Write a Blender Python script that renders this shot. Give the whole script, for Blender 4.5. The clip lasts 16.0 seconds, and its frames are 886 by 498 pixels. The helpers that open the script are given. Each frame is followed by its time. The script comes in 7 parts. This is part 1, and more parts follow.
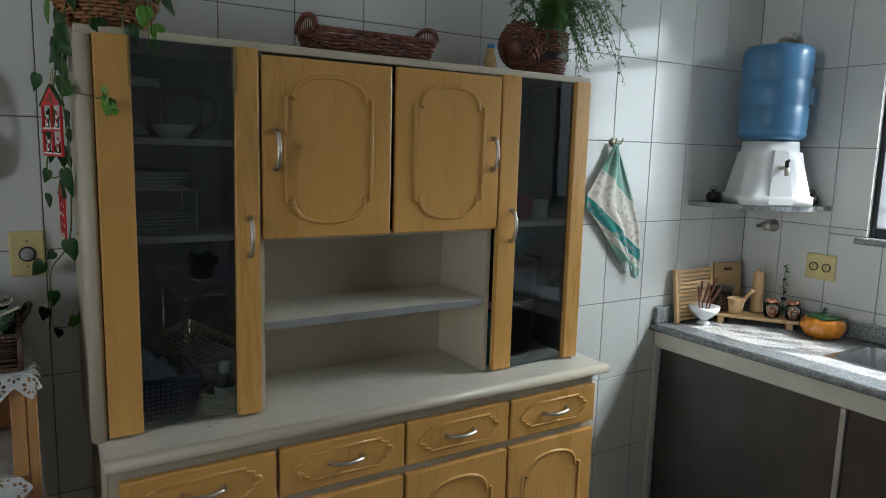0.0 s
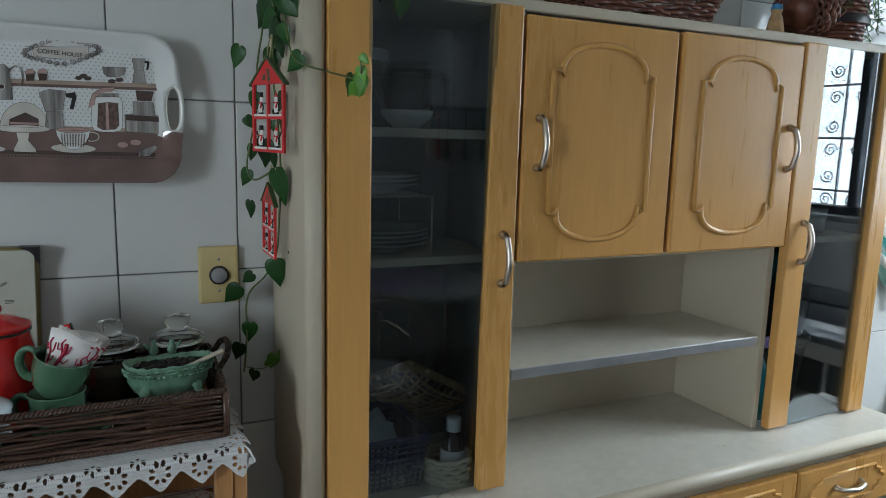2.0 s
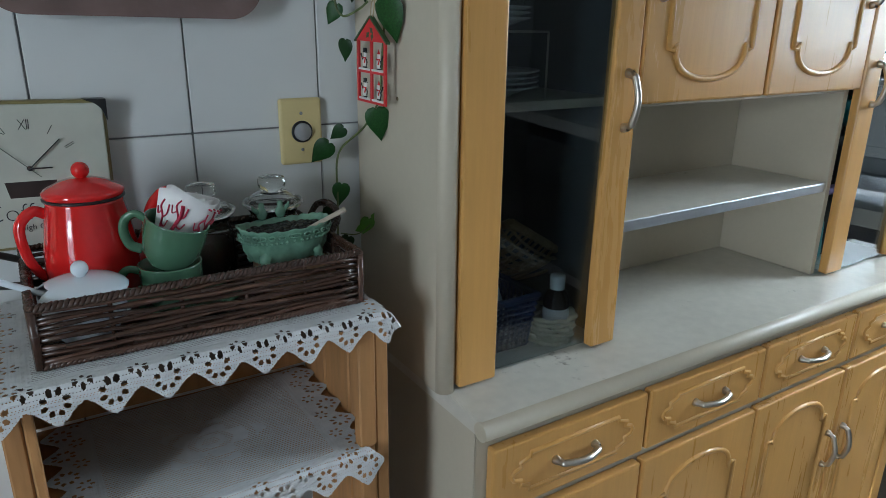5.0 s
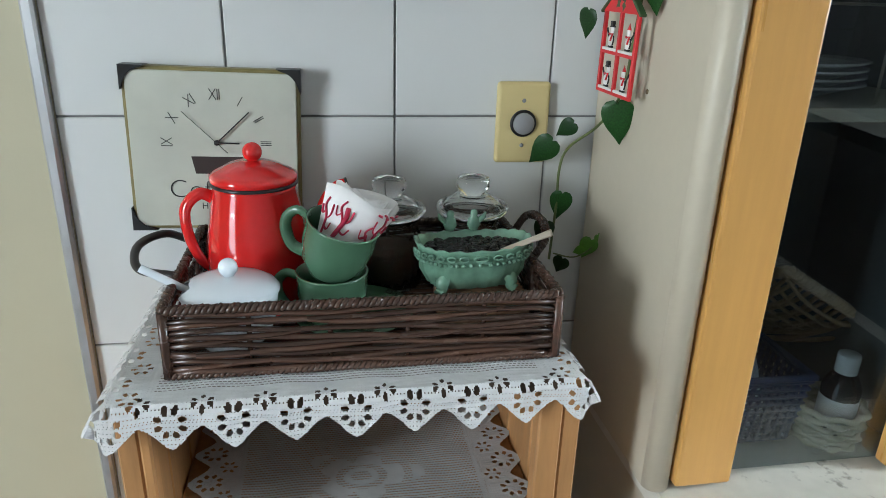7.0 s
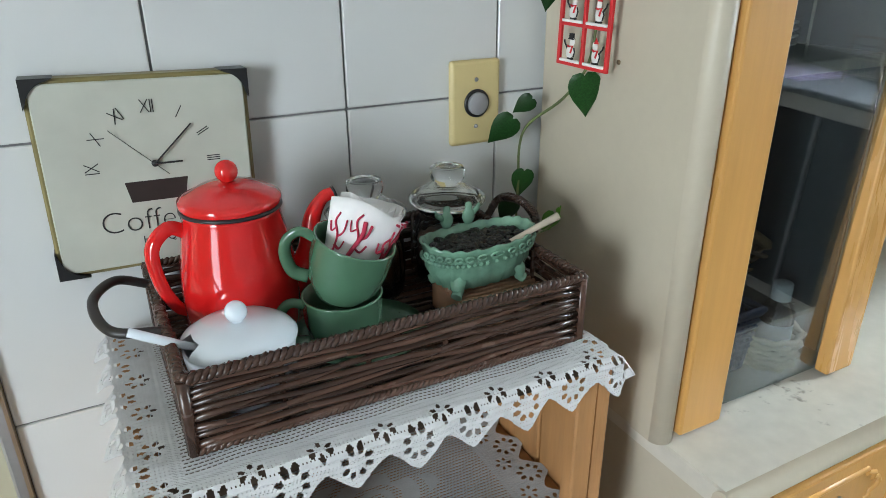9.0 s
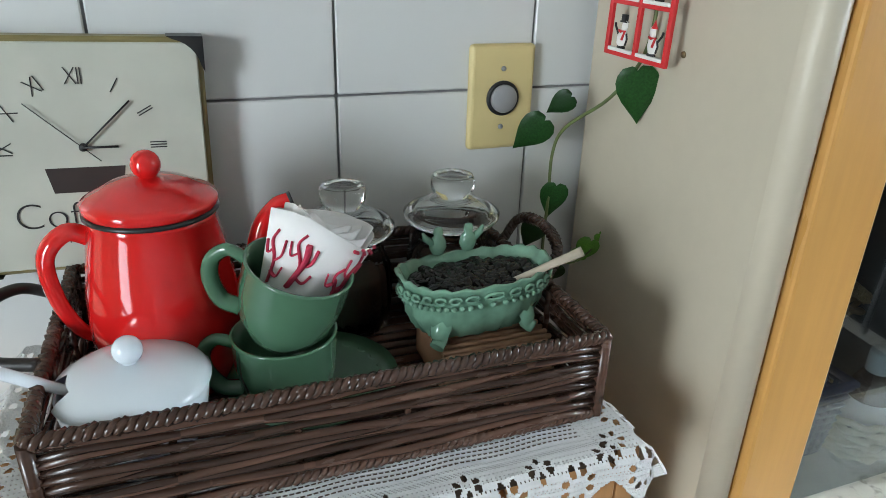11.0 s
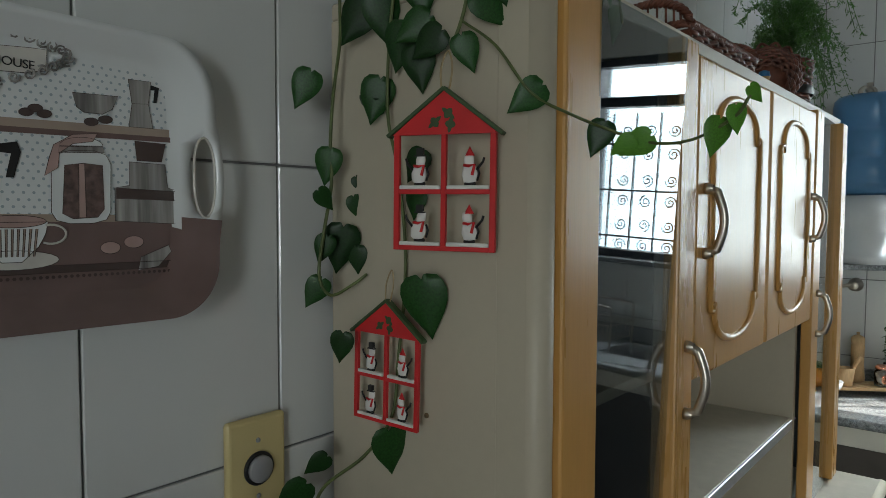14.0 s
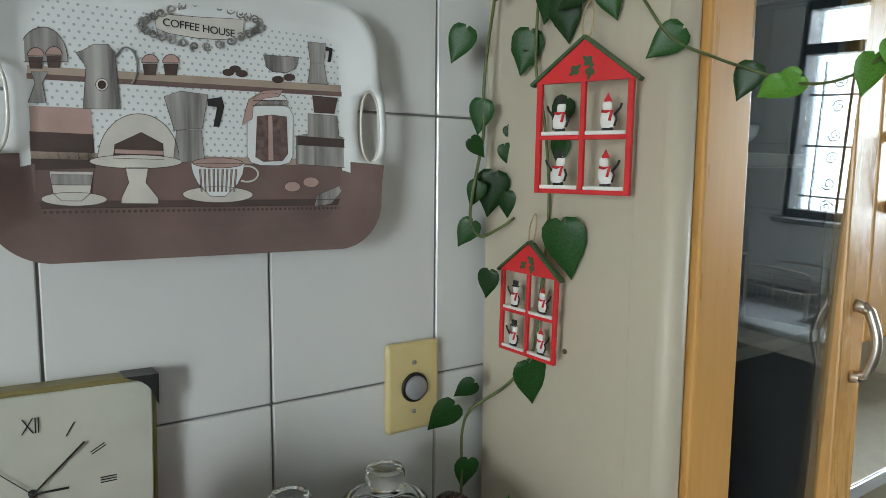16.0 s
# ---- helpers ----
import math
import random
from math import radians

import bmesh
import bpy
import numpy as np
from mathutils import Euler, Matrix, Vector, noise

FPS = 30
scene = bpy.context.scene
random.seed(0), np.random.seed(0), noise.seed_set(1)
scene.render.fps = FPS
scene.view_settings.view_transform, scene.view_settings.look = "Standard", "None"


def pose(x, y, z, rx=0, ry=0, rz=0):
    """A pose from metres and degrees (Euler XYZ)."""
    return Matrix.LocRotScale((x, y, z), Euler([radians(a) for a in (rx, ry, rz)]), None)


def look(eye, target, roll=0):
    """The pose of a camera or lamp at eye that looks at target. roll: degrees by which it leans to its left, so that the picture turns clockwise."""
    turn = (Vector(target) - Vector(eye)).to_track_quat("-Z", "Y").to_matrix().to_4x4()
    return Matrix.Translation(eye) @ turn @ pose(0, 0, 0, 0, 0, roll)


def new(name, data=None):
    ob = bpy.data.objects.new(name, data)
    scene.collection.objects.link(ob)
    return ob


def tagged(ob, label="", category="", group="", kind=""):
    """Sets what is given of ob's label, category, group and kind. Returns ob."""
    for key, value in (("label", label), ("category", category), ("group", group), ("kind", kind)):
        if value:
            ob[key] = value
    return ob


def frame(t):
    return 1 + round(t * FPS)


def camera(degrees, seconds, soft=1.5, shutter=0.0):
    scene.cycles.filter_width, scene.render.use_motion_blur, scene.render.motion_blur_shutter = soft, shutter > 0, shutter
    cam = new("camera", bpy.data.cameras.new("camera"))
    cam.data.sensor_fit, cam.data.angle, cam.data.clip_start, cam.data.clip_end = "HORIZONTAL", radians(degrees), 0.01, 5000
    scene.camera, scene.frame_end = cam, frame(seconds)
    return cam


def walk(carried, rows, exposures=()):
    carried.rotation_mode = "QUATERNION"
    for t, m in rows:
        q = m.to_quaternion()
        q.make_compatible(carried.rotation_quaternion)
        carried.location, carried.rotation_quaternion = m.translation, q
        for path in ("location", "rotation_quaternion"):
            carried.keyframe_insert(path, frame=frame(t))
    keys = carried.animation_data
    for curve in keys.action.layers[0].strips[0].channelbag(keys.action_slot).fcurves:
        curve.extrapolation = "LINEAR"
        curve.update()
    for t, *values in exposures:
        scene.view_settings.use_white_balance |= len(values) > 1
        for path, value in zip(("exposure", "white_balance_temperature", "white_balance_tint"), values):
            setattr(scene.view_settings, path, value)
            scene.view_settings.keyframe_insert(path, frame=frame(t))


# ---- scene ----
# ---- camera and walk ----
cam = camera(66.0, 16.0, soft=0.7)
PATH = [
    (0, (0.114, 0.128, 1.539), (1.165, 1.805, 1.25), 1.6),
    (0.5, (0.094, 0.235, 1.537), (1.184, 1.903, 1.367), 2.6),
    (1, (0.04, 0.386, 1.547), (1.097, 2.071, 1.335), 0.4),
    (1.5, (-0.013, 0.51, 1.545), (0.975, 2.226, 1.268), 1.5),
    (2, (-0.015, 0.637, 1.529), (0.822, 2.426, 1.214), 1.5),
    (2.5, (0.008, 0.755, 1.532), (0.766, 2.572, 1.181), 1.7),
    (3, (-0.039, 0.818, 1.529), (0.889, 2.545, 1.134), 1.7),
    (3.2, (-0.07, 0.839, 1.531), (1.024, 2.453, 1.084), 0.5),
    (5.3, (-0.253, 0.858, 1.441), (0.711, 2.482, 0.781), 0.1),
    (5.5, (-0.237, 0.872, 1.449), (0.611, 2.553, 0.773), -0.1),
    (6, (-0.185, 0.939, 1.448), (0.422, 2.725, 0.784), 0.5),
    (6.5, (-0.131, 1.007, 1.441), (0.274, 2.832, 0.731), 1.1),
    (7, (-0.114, 1.034, 1.436), (0.212, 2.879, 0.734), 1.7),
    (7.5, (-0.149, 1.068, 1.445), (0.274, 2.896, 0.753), 2.5),
    (8, (-0.249, 1.109, 1.448), (0.507, 2.824, 0.749), 1.3),
    (8.2, (-0.288, 1.12, 1.452), (0.543, 2.785, 0.719), 0.0),
    (10.3, (-0.252, 1.209, 1.43), (0.556, 2.832, 0.586), -1.5),
    (10.5, (-0.215, 1.225, 1.424), (0.513, 2.892, 0.592), -1.1),
    (11, (-0.158, 1.255, 1.419), (0.496, 2.963, 0.61), 1.7),
    (11.5, (-0.166, 1.273, 1.433), (0.748, 2.922, 0.766), 3.7),
    (12, (-0.235, 1.288, 1.464), (1.053, 2.741, 0.986), 0.7),
    (12.5, (-0.293, 1.292, 1.5), (1.179, 2.61, 1.186), 0.3),
    (13, (-0.331, 1.296, 1.516), (1.253, 2.502, 1.329), -0.8),
    (13.5, (-0.314, 1.288, 1.53), (1.23, 2.551, 1.385), -1.3),
    (14, (-0.261, 1.295, 1.537), (1.274, 2.572, 1.431), 0.2),
    (14.5, (-0.191, 1.287, 1.546), (1.18, 2.742, 1.496), 0.6),
    (15, (-0.146, 1.281, 1.548), (1.027, 2.901, 1.531), 1.0),
    (15.5, (-0.166, 1.266, 1.537), (0.881, 2.969, 1.462), 2.2),
    (16, (-0.263, 1.232, 1.523), (0.865, 2.869, 1.3), 0.5),
]
EXPOSURES = [(0.0, -0.99, 6440, 9), (1.0, -0.75, 6240, 9), (2.0, -0.5, 6040, 8), (2.5, -0.1, 5940, 8), (3.2, -0.08, 5840, 8), (5.5, -0.31, 5740, 7), (6.0, 0.5, 5890, 8), (6.5, 0.55, 5990, 8), (7.5, 0.61, 6140, 8), (11.0, 0.63, 6140, 8), (12.0, 0.0, 6240, 8), (12.5, -1.0, 6340, 8), (13.0, -1.19, 6390, 8), (14.5, -1.03, 6540, 6), (15.5, -0.04, 6440, 7), (16.0, 0.18, 6440, 7)]
walk(cam, [(t, look(eye, target, roll)) for t, eye, target, roll in PATH], EXPOSURES)

# ---- world and lights ----
world = bpy.data.worlds.new("sky")
scene.world = world
world.use_nodes = True
wn = world.node_tree
sky = wn.nodes.new("ShaderNodeTexSky")
sky.sky_type, sky.sun_disc = "NISHITA", False
sky.sun_elevation, sky.sun_rotation = radians(52), radians(141)
wn.links.new(sky.outputs[0], wn.nodes["Background"].inputs[0])
wn.nodes["Background"].inputs[1].default_value = 0.12


def window_light(name, m, w, h, watts, colour):
    d = bpy.data.lights.new(name, "AREA")
    d.shape, d.size, d.size_y, d.energy, d.color = "RECTANGLE", w, h, watts, colour
    ob = new(name, d)
    ob.matrix_world = m
    return ob


# the sky's light into the sink window and through the glazed door opposite
window_light("sink_window_daylight", look((2.818, 0.848, 1.73), (0.6, 0.848, 1.73)), 1.02, 0.88, 34, (0.87, 0.95, 0.98))
window_light("sky_over_sink_window", look((3.33, 0.5, 2.75), (1.6, 1.2, 0.9)), 1.4, 1.0, 560, (0.87, 0.95, 0.98))
window_light("yard_door_daylight", look((-2.27, 0.20, 1.60), (0.0, 1.3, 1.12)), 0.45, 0.8, 24, (0.88, 0.96, 0.98))

# the low patch of sun that comes through the sink window
sun = bpy.data.lights.new("sun", "SUN")
sun.energy, sun.angle, sun.color = 23.0, radians(0.6), (1.0, 0.95, 0.86)
new("sun", sun).matrix_world = look((3.6, 0.05, 3.3), (2.42, 1.52, 0.90))

# ---- materials ----


def material(name, colour, rough=0.5, metal=0.0, vary=0.12, scale=6.0, grain=0.0, grain_scale=60.0, bump=0.0, bump_scale=120.0, stretch=(1, 1, 1), per_object=0.0, coat=0.0, spec=0.5, colour2=None, sheen=0.0, transmission=0.0):
    m = bpy.data.materials.new(name)
    m.use_nodes = True
    nt = m.node_tree
    b = nt.nodes["Principled BSDF"]
    L = nt.links.new
    tc = nt.nodes.new("ShaderNodeTexCoord")
    mp = nt.nodes.new("ShaderNodeMapping")
    mp.inputs["Scale"].default_value = stretch
    L(tc.outputs["Object"], mp.inputs[0])
    n1 = nt.nodes.new("ShaderNodeTexNoise")
    n1.inputs["Scale"].default_value, n1.inputs["Detail"].default_value = scale, 4
    L(mp.outputs[0], n1.inputs[0])
    ramp = nt.nodes.new("ShaderNodeMix")
    ramp.data_type = "RGBA"
    c = colour
    dark = tuple(max(0, x * (1 - vary)) for x in c) if colour2 is None else colour2
    lite = tuple(min(1, x * (1 + vary)) for x in c) if colour2 is None else c
    ramp.inputs[6].default_value, ramp.inputs[7].default_value = (*dark, 1), (*lite, 1)
    fac = n1.outputs[0]
    if grain:
        n2 = nt.nodes.new("ShaderNodeTexNoise")
        n2.inputs["Scale"].default_value, n2.inputs["Detail"].default_value = grain_scale, 3
        L(mp.outputs[0], n2.inputs[0])
        mx = nt.nodes.new("ShaderNodeMix")
        mx.inputs[0].default_value = grain
        L(n1.outputs[0], mx.inputs[2])
        L(n2.outputs[0], mx.inputs[3])
        fac = mx.outputs[0]
    mr = nt.nodes.new("ShaderNodeMapRange")
    mr.inputs[1].default_value, mr.inputs[2].default_value = 0.3, 0.7
    L(fac, mr.inputs[0])
    L(mr.outputs[0], ramp.inputs[0])
    out = ramp.outputs[2]
    if per_object:
        oi = nt.nodes.new("ShaderNodeObjectInfo")
        hsv = nt.nodes.new("ShaderNodeHueSaturation")
        mo = nt.nodes.new("ShaderNodeMapRange")
        mo.inputs[3].default_value, mo.inputs[4].default_value = 1 - per_object, 1 + per_object
        L(oi.outputs["Random"], mo.inputs[0])
        L(mo.outputs[0], hsv.inputs["Value"])
        L(out, hsv.inputs["Color"])
        out = hsv.outputs[0]
    L(out, b.inputs["Base Color"])
    rr = nt.nodes.new("ShaderNodeMapRange")
    rr.inputs[3].default_value, rr.inputs[4].default_value = max(0.02, rough * 0.85), min(1, rough * 1.15)
    L(fac, rr.inputs[0])
    L(rr.outputs[0], b.inputs["Roughness"])
    b.inputs["Metallic"].default_value = metal
    b.inputs["Specular IOR Level"].default_value = spec
    b.inputs["Coat Weight"].default_value = coat
    b.inputs["Sheen Weight"].default_value = sheen
    b.inputs["Transmission Weight"].default_value = transmission
    if bump:
        n3 = nt.nodes.new("ShaderNodeTexNoise")
        n3.inputs["Scale"].default_value, n3.inputs["Detail"].default_value = bump_scale, 4
        L(mp.outputs[0], n3.inputs[0])
        bp = nt.nodes.new("ShaderNodeBump")
        bp.inputs["Strength"].default_value, bp.inputs["Distance"].default_value = bump, 0.002
        L(n3.outputs[0], bp.inputs["Height"])
        L(bp.outputs[0], b.inputs["Normal"])
    return m


def pane_material(name, tint, rough=0.0, base=0.04):
    """Thin glass: clear or smoked, with a mirror gloss that grows at a slant."""
    m = bpy.data.materials.new(name)
    m.use_nodes = True
    nt = m.node_tree
    nt.nodes.remove(nt.nodes["Principled BSDF"])
    tr, gl = nt.nodes.new("ShaderNodeBsdfTransparent"), nt.nodes.new("ShaderNodeBsdfGlossy")
    lw, mx = nt.nodes.new("ShaderNodeLayerWeight"), nt.nodes.new("ShaderNodeMixShader")
    pw, ml = nt.nodes.new("ShaderNodeMath"), nt.nodes.new("ShaderNodeMath")
    pw.operation, pw.inputs[1].default_value = "POWER", 3.8
    ml.operation, ml.inputs[1].default_value, ml.inputs[2].default_value = "MULTIPLY_ADD", 0.9, base
    lw.inputs[0].default_value = 0.5
    tr.inputs[0].default_value, gl.inputs[0].default_value = (*tint, 1), (1, 1, 1, 1)
    gl.inputs[1].default_value = rough
    nt.links.new(lw.outputs["Facing"], pw.inputs[0])
    nt.links.new(pw.outputs[0], ml.inputs[0])
    nt.links.new(ml.outputs[0], mx.inputs[0])
    nt.links.new(tr.outputs[0], mx.inputs[1])
    nt.links.new(gl.outputs[0], mx.inputs[2])
    nt.links.new(mx.outputs[0], nt.nodes["Material Output"].inputs[0])
    return m


def granite_material():
    m = material("granite", (0.46, 0.48, 0.50), 0.14, colour2=(0.04, 0.045, 0.05), scale=110, grain=0.5, grain_scale=380)
    return m


TILE = material("white_glazed_tile", (0.665, 0.675, 0.665), 0.10, vary=0.02, scale=3, bump=0.05, bump_scale=5, per_object=0.025)
GROUT = material("grey_grout", (0.20, 0.20, 0.20), 0.9, vary=0.25, scale=40)
BEIGE_WALL = material("beige_paint", (0.48, 0.44, 0.31), 0.65, vary=0.05, scale=4, bump=0.1, bump_scale=90)
PLASTER = material("white_ceiling_paint", (0.62, 0.61, 0.58), 0.8, vary=0.04)
FLOORM = material("floor_tile", (0.17, 0.145, 0.125), 0.3, vary=0.15, scale=5, grain=0.4, grain_scale=60)
WOODFRONT = material("honey_laminate", (0.57, 0.305, 0.09), 0.28, vary=0.10, scale=2.2, grain=0.35, grain_scale=18, stretch=(7, 7, 0.7), bump=0.06, bump_scale=60)
CREAM = material("cream_laminate", (0.50, 0.445, 0.345), 0.45, vary=0.05, scale=5, grain=0.3, grain_scale=90)
CREAM_TOP = material("worn_cream_worktop", (0.58, 0.55, 0.48), 0.33, vary=0.10, scale=9, grain=0.5, grain_scale=45)


def scuffed(m, dark, scale, low, high):
    """Adds scattered dark scuffs to a material."""
    nt = m.node_tree
    b = nt.nodes["Principled BSDF"]
    src = b.inputs["Base Color"].links[0].from_socket
    tc = nt.nodes.new("ShaderNodeTexCoord")
    a, c = nt.nodes.new("ShaderNodeTexNoise"), nt.nodes.new("ShaderNodeTexNoise")
    a.inputs["Scale"].default_value, a.inputs["Detail"].default_value = scale, 6
    c.inputs["Scale"].default_value = 5
    mu, mr, mx = nt.nodes.new("ShaderNodeMath"), nt.nodes.new("ShaderNodeMapRange"), nt.nodes.new("ShaderNodeMix")
    mu.operation, mx.data_type = "MULTIPLY", "RGBA"
    mr.inputs[1].default_value, mr.inputs[2].default_value, mr.inputs[4].default_value = low, high, 0.75
    for n in (a, c):
        nt.links.new(tc.outputs["Object"], n.inputs[0])
    nt.links.new(a.outputs[0], mu.inputs[0])
    nt.links.new(c.outputs[0], mu.inputs[1])
    nt.links.new(mu.outputs[0], mr.inputs[0])
    nt.links.new(mr.outputs[0], mx.inputs[0])
    nt.links.new(src, mx.inputs[6])
    mx.inputs[7].default_value = (*dark, 1)
    nt.links.new(mx.outputs[2], b.inputs["Base Color"])


scuffed(CREAM_TOP, (0.16, 0.14, 0.11), 70, 0.40, 0.50)
DARKWORN = material("scuff", (0.22, 0.20, 0.17), 0.6, vary=0.3, scale=60)
CHROME = material("satin_metal", (0.56, 0.51, 0.44), 0.33, metal=1.0, vary=0.06, scale=30)
STEEL = material("sink_steel", (0.55, 0.56, 0.58), 0.25, metal=1.0, vary=0.08, scale=20)
ALU = material("aluminium_trim", (0.55, 0.56, 0.58), 0.4, metal=0.9, vary=0.08, scale=20)
SMOKED = pane_material("smoked_glass", (0.67, 0.72, 0.74), 0.0, 0.055)
CLEAR = pane_material("clear_pane", (0.93, 0.95, 0.95), 0.0, 0.04)
GRANITE = granite_material()
BLACKPANEL = material("dark_cupboard_panel", (0.055, 0.047, 0.045), 0.30, vary=0.25, scale=8)
WHITEBAND = material("painted_concrete_band", (0.62, 0.60, 0.54), 0.6, vary=0.06, scale=10, bump=0.2, bump_scale=60)
IVORY = material("ivory_plastic", (0.66, 0.54, 0.26), 0.35, vary=0.05, scale=20)
GREYPLASTIC = material("grey_plastic", (0.30, 0.30, 0.31), 0.4, vary=0.08, scale=30)
BLACK = material("black_plastic", (0.012, 0.012, 0.013), 0.35, vary=0.3, scale=30)
WINDOWIRON = material("dark_window_iron", (0.03, 0.032, 0.04), 0.4, metal=0.4, vary=0.2, scale=30)

# ---- mesh helpers ----


def bm_box(x0, y0, z0, x1, y1, z1, bevel=0.0, seg=1, bm=None):
    own = bm is None
    bm = bm or bmesh.new()
    vs = [bm.verts.new(p) for p in ((x0, y0, z0), (x1, y0, z0), (x1, y1, z0), (x0, y1, z0), (x0, y0, z1), (x1, y0, z1), (x1, y1, z1), (x0, y1, z1))]
    fs = [bm.faces.new([vs[i] for i in q]) for q in ((3, 2, 1, 0), (4, 5, 6, 7), (0, 1, 5, 4), (1, 2, 6, 5), (2, 3, 7, 6), (3, 0, 4, 7))]
    if bevel:
        es = list({e for f in fs for e in f.edges})
        bmesh.ops.bevel(bm, geom=es, offset=bevel, segments=seg, affect="EDGES", profile=0.5)
    return bm


def bm_tube(points, r, seg=8, bm=None, closed=False, flat=1.0, twist=0.0):
    """A round rod along points; r: a number or one radius a point."""
    bm = bm or bmesh.new()
    pts = [Vector(p) for p in points]
    n = len(pts)
    rs = r if isinstance(r, (list, tuple)) else [r] * n
    rings, up = [], None
    for i, p in enumerate(pts):
        a, b = (pts[i - 1], pts[(i + 1) % n]) if closed else (pts[max(0, i - 1)], pts[min(n - 1, i + 1)])
        t = (b - a).normalized()
        if up is None:
            up = t.orthogonal().normalized()
        up = (up - t * up.dot(t))
        up = up.normalized() if up.length > 1e-6 else t.orthogonal().normalized()
        side = t.cross(up)
        rings.append([bm.verts.new(p + up * math.cos(k * math.tau / seg + twist * i) * rs[i] + side * math.sin(k * math.tau / seg + twist * i) * rs[i] * flat) for k in range(seg)])
    for i in range(n if closed else n - 1):
        A, B = rings[i], rings[(i + 1) % n]
        for k in range(seg):
            bm.faces.new((A[k], A[(k + 1) % seg], B[(k + 1) % seg], B[k])).smooth = True
    if not closed:
        bm.faces.new(rings[0][::-1])
        bm.faces.new(rings[-1])
    return bm


def bm_lathe(profile, seg=32, at=(0, 0, 0), bm=None, wave=0.0, waves=0, squash=(1, 1)):
    """A turned shape from (radius, height) pairs; closed where the radius is 0."""
    bm = bm or bmesh.new()
    rings = []
    for r, z in profile:
        if r < 1e-6:
            rings.append([bm.verts.new((at[0], at[1], at[2] + z))])
        else:
            ring = []
            for k in range(seg):
                a = k * math.tau / seg
                rr = r * (1 + wave * math.cos(waves * a))
                ring.append(bm.verts.new((at[0] + rr * math.cos(a) * squash[0], at[1] + rr * math.sin(a) * squash[1], at[2] + z)))
            rings.append(ring)
    for A, B in zip(rings, rings[1:]):
        for k in range(seg):
            q = [A[k % len(A)], A[(k + 1) % len(A)], B[(k + 1) % len(B)], B[k % len(B)]]
            q = list(dict.fromkeys(q))
            if len(q) > 2:
                bm.faces.new(q).smooth = True
    return bm


def smooth_path(points, steps=6):
    """Points of a Catmull-Rom curve through the given ones."""
    P = [Vector(p) for p in points]
    P = [P[0] * 2 - P[1]] + P + [P[-1] * 2 - P[-2]]
    out = []
    for i in range(1, len(P) - 2):
        for k in range(steps):
            t = k / steps
            a, b, c, d = P[i - 1], P[i], P[i + 1], P[i + 2]
            out.append(0.5 * ((2 * b) + (c - a) * t + (2 * a - 5 * b + 4 * c - d) * t * t + (3 * b - a - 3 * c + d) * t ** 3))
    out.append(P[-2])
    return out


def bm_text(body, size, depth=0.0004, align="CENTER", spacing=1.0, thin=0.0):
    """Lettering in the built-in font, as a mesh in the xz plane that faces -y."""
    cu = bpy.data.curves.new("lettering", "FONT")
    cu.body, cu.size, cu.extrude, cu.align_x, cu.align_y, cu.space_character = body, size, depth, align, "CENTER", spacing
    cu.offset = -thin
    ob = bpy.data.objects.new("lettering", cu)
    me = bpy.data.meshes.new_from_object(ob)
    bm = bmesh.new()
    bm.from_mesh(me)
    bmesh.ops.transform(bm, matrix=pose(0, 0, 0, 90, 0, 0), verts=bm.verts)
    bpy.data.objects.remove(ob)
    bpy.data.meshes.remove(me)
    return bm


def moved(bm, m):
    bmesh.ops.transform(bm, matrix=m, verts=bm.verts)
    return bm


def mesh_of(name, bm, mat, recalc=True):
    if recalc:
        bmesh.ops.recalc_face_normals(bm, faces=bm.faces)
    me = bpy.data.meshes.new(name)
    bm.to_mesh(me)
    bm.free()
    me.materials.append(mat)
    return me


def part(name, bm, mat, parent=None, label=""):
    ob = new(name, mesh_of(name, bm, mat))
    if parent is not None:
        ob.parent = parent
    if label:
        tagged(ob, label)
    return ob


def thing(name, label, category, at=(0, 0, 0), group="", kind=""):
    """An Empty at the thing's base; its parts are given in the thing's own coordinates."""
    ob = new(name)
    ob.matrix_basis = at if isinstance(at, Matrix) else Matrix.Translation(at)
    ob.empty_display_size = 0.05
    return tagged(ob, label, category, group, kind)


def setting(name, bm, mat, label, category):
    return tagged(part(name, bm, mat), label, category, kind="structure")


# ---- the room ----
WALL_Y, RIGHT_X, LEFT_X, BACK_Y, CEIL = 1.86, 2.675, -2.20, -1.25, 2.65
WX0, WX1 = -0.413, RIGHT_X
setting("floor", bm_box(LEFT_X - 0.15, BACK_Y - 0.15, -0.12, RIGHT_X + 0.15, WALL_Y + 0.15, 0), FLOORM, "brown ceramic tile kitchen floor", "floor")
setting("ceiling", bm_box(LEFT_X - 0.15, BACK_Y - 0.15, CEIL, RIGHT_X + 0.15, WALL_Y + 0.15, CEIL + 0.12), PLASTER, "white painted kitchen ceiling", "ceiling")
wall_north = setting("wall_north", bm_box(WX0, WALL_Y + 0.004, 0, RIGHT_X + 0.15, WALL_Y + 0.15, CEIL), GROUT, "wall with white glazed tiles and grey grout", "wall")
setting("wall_north_painted", bm_box(LEFT_X - 0.15, WALL_Y + 0.002, 0, WX0, WALL_Y + 0.15, CEIL), BEIGE_WALL, "beige painted wall beside the tiles", "wall")
setting("trim", bm_box(WX0 - 0.014, WALL_Y - 0.010, 0, WX0, WALL_Y + 0.002, CEIL, 0.003), ALU, "aluminium edge strip where the tiles end", "trim")
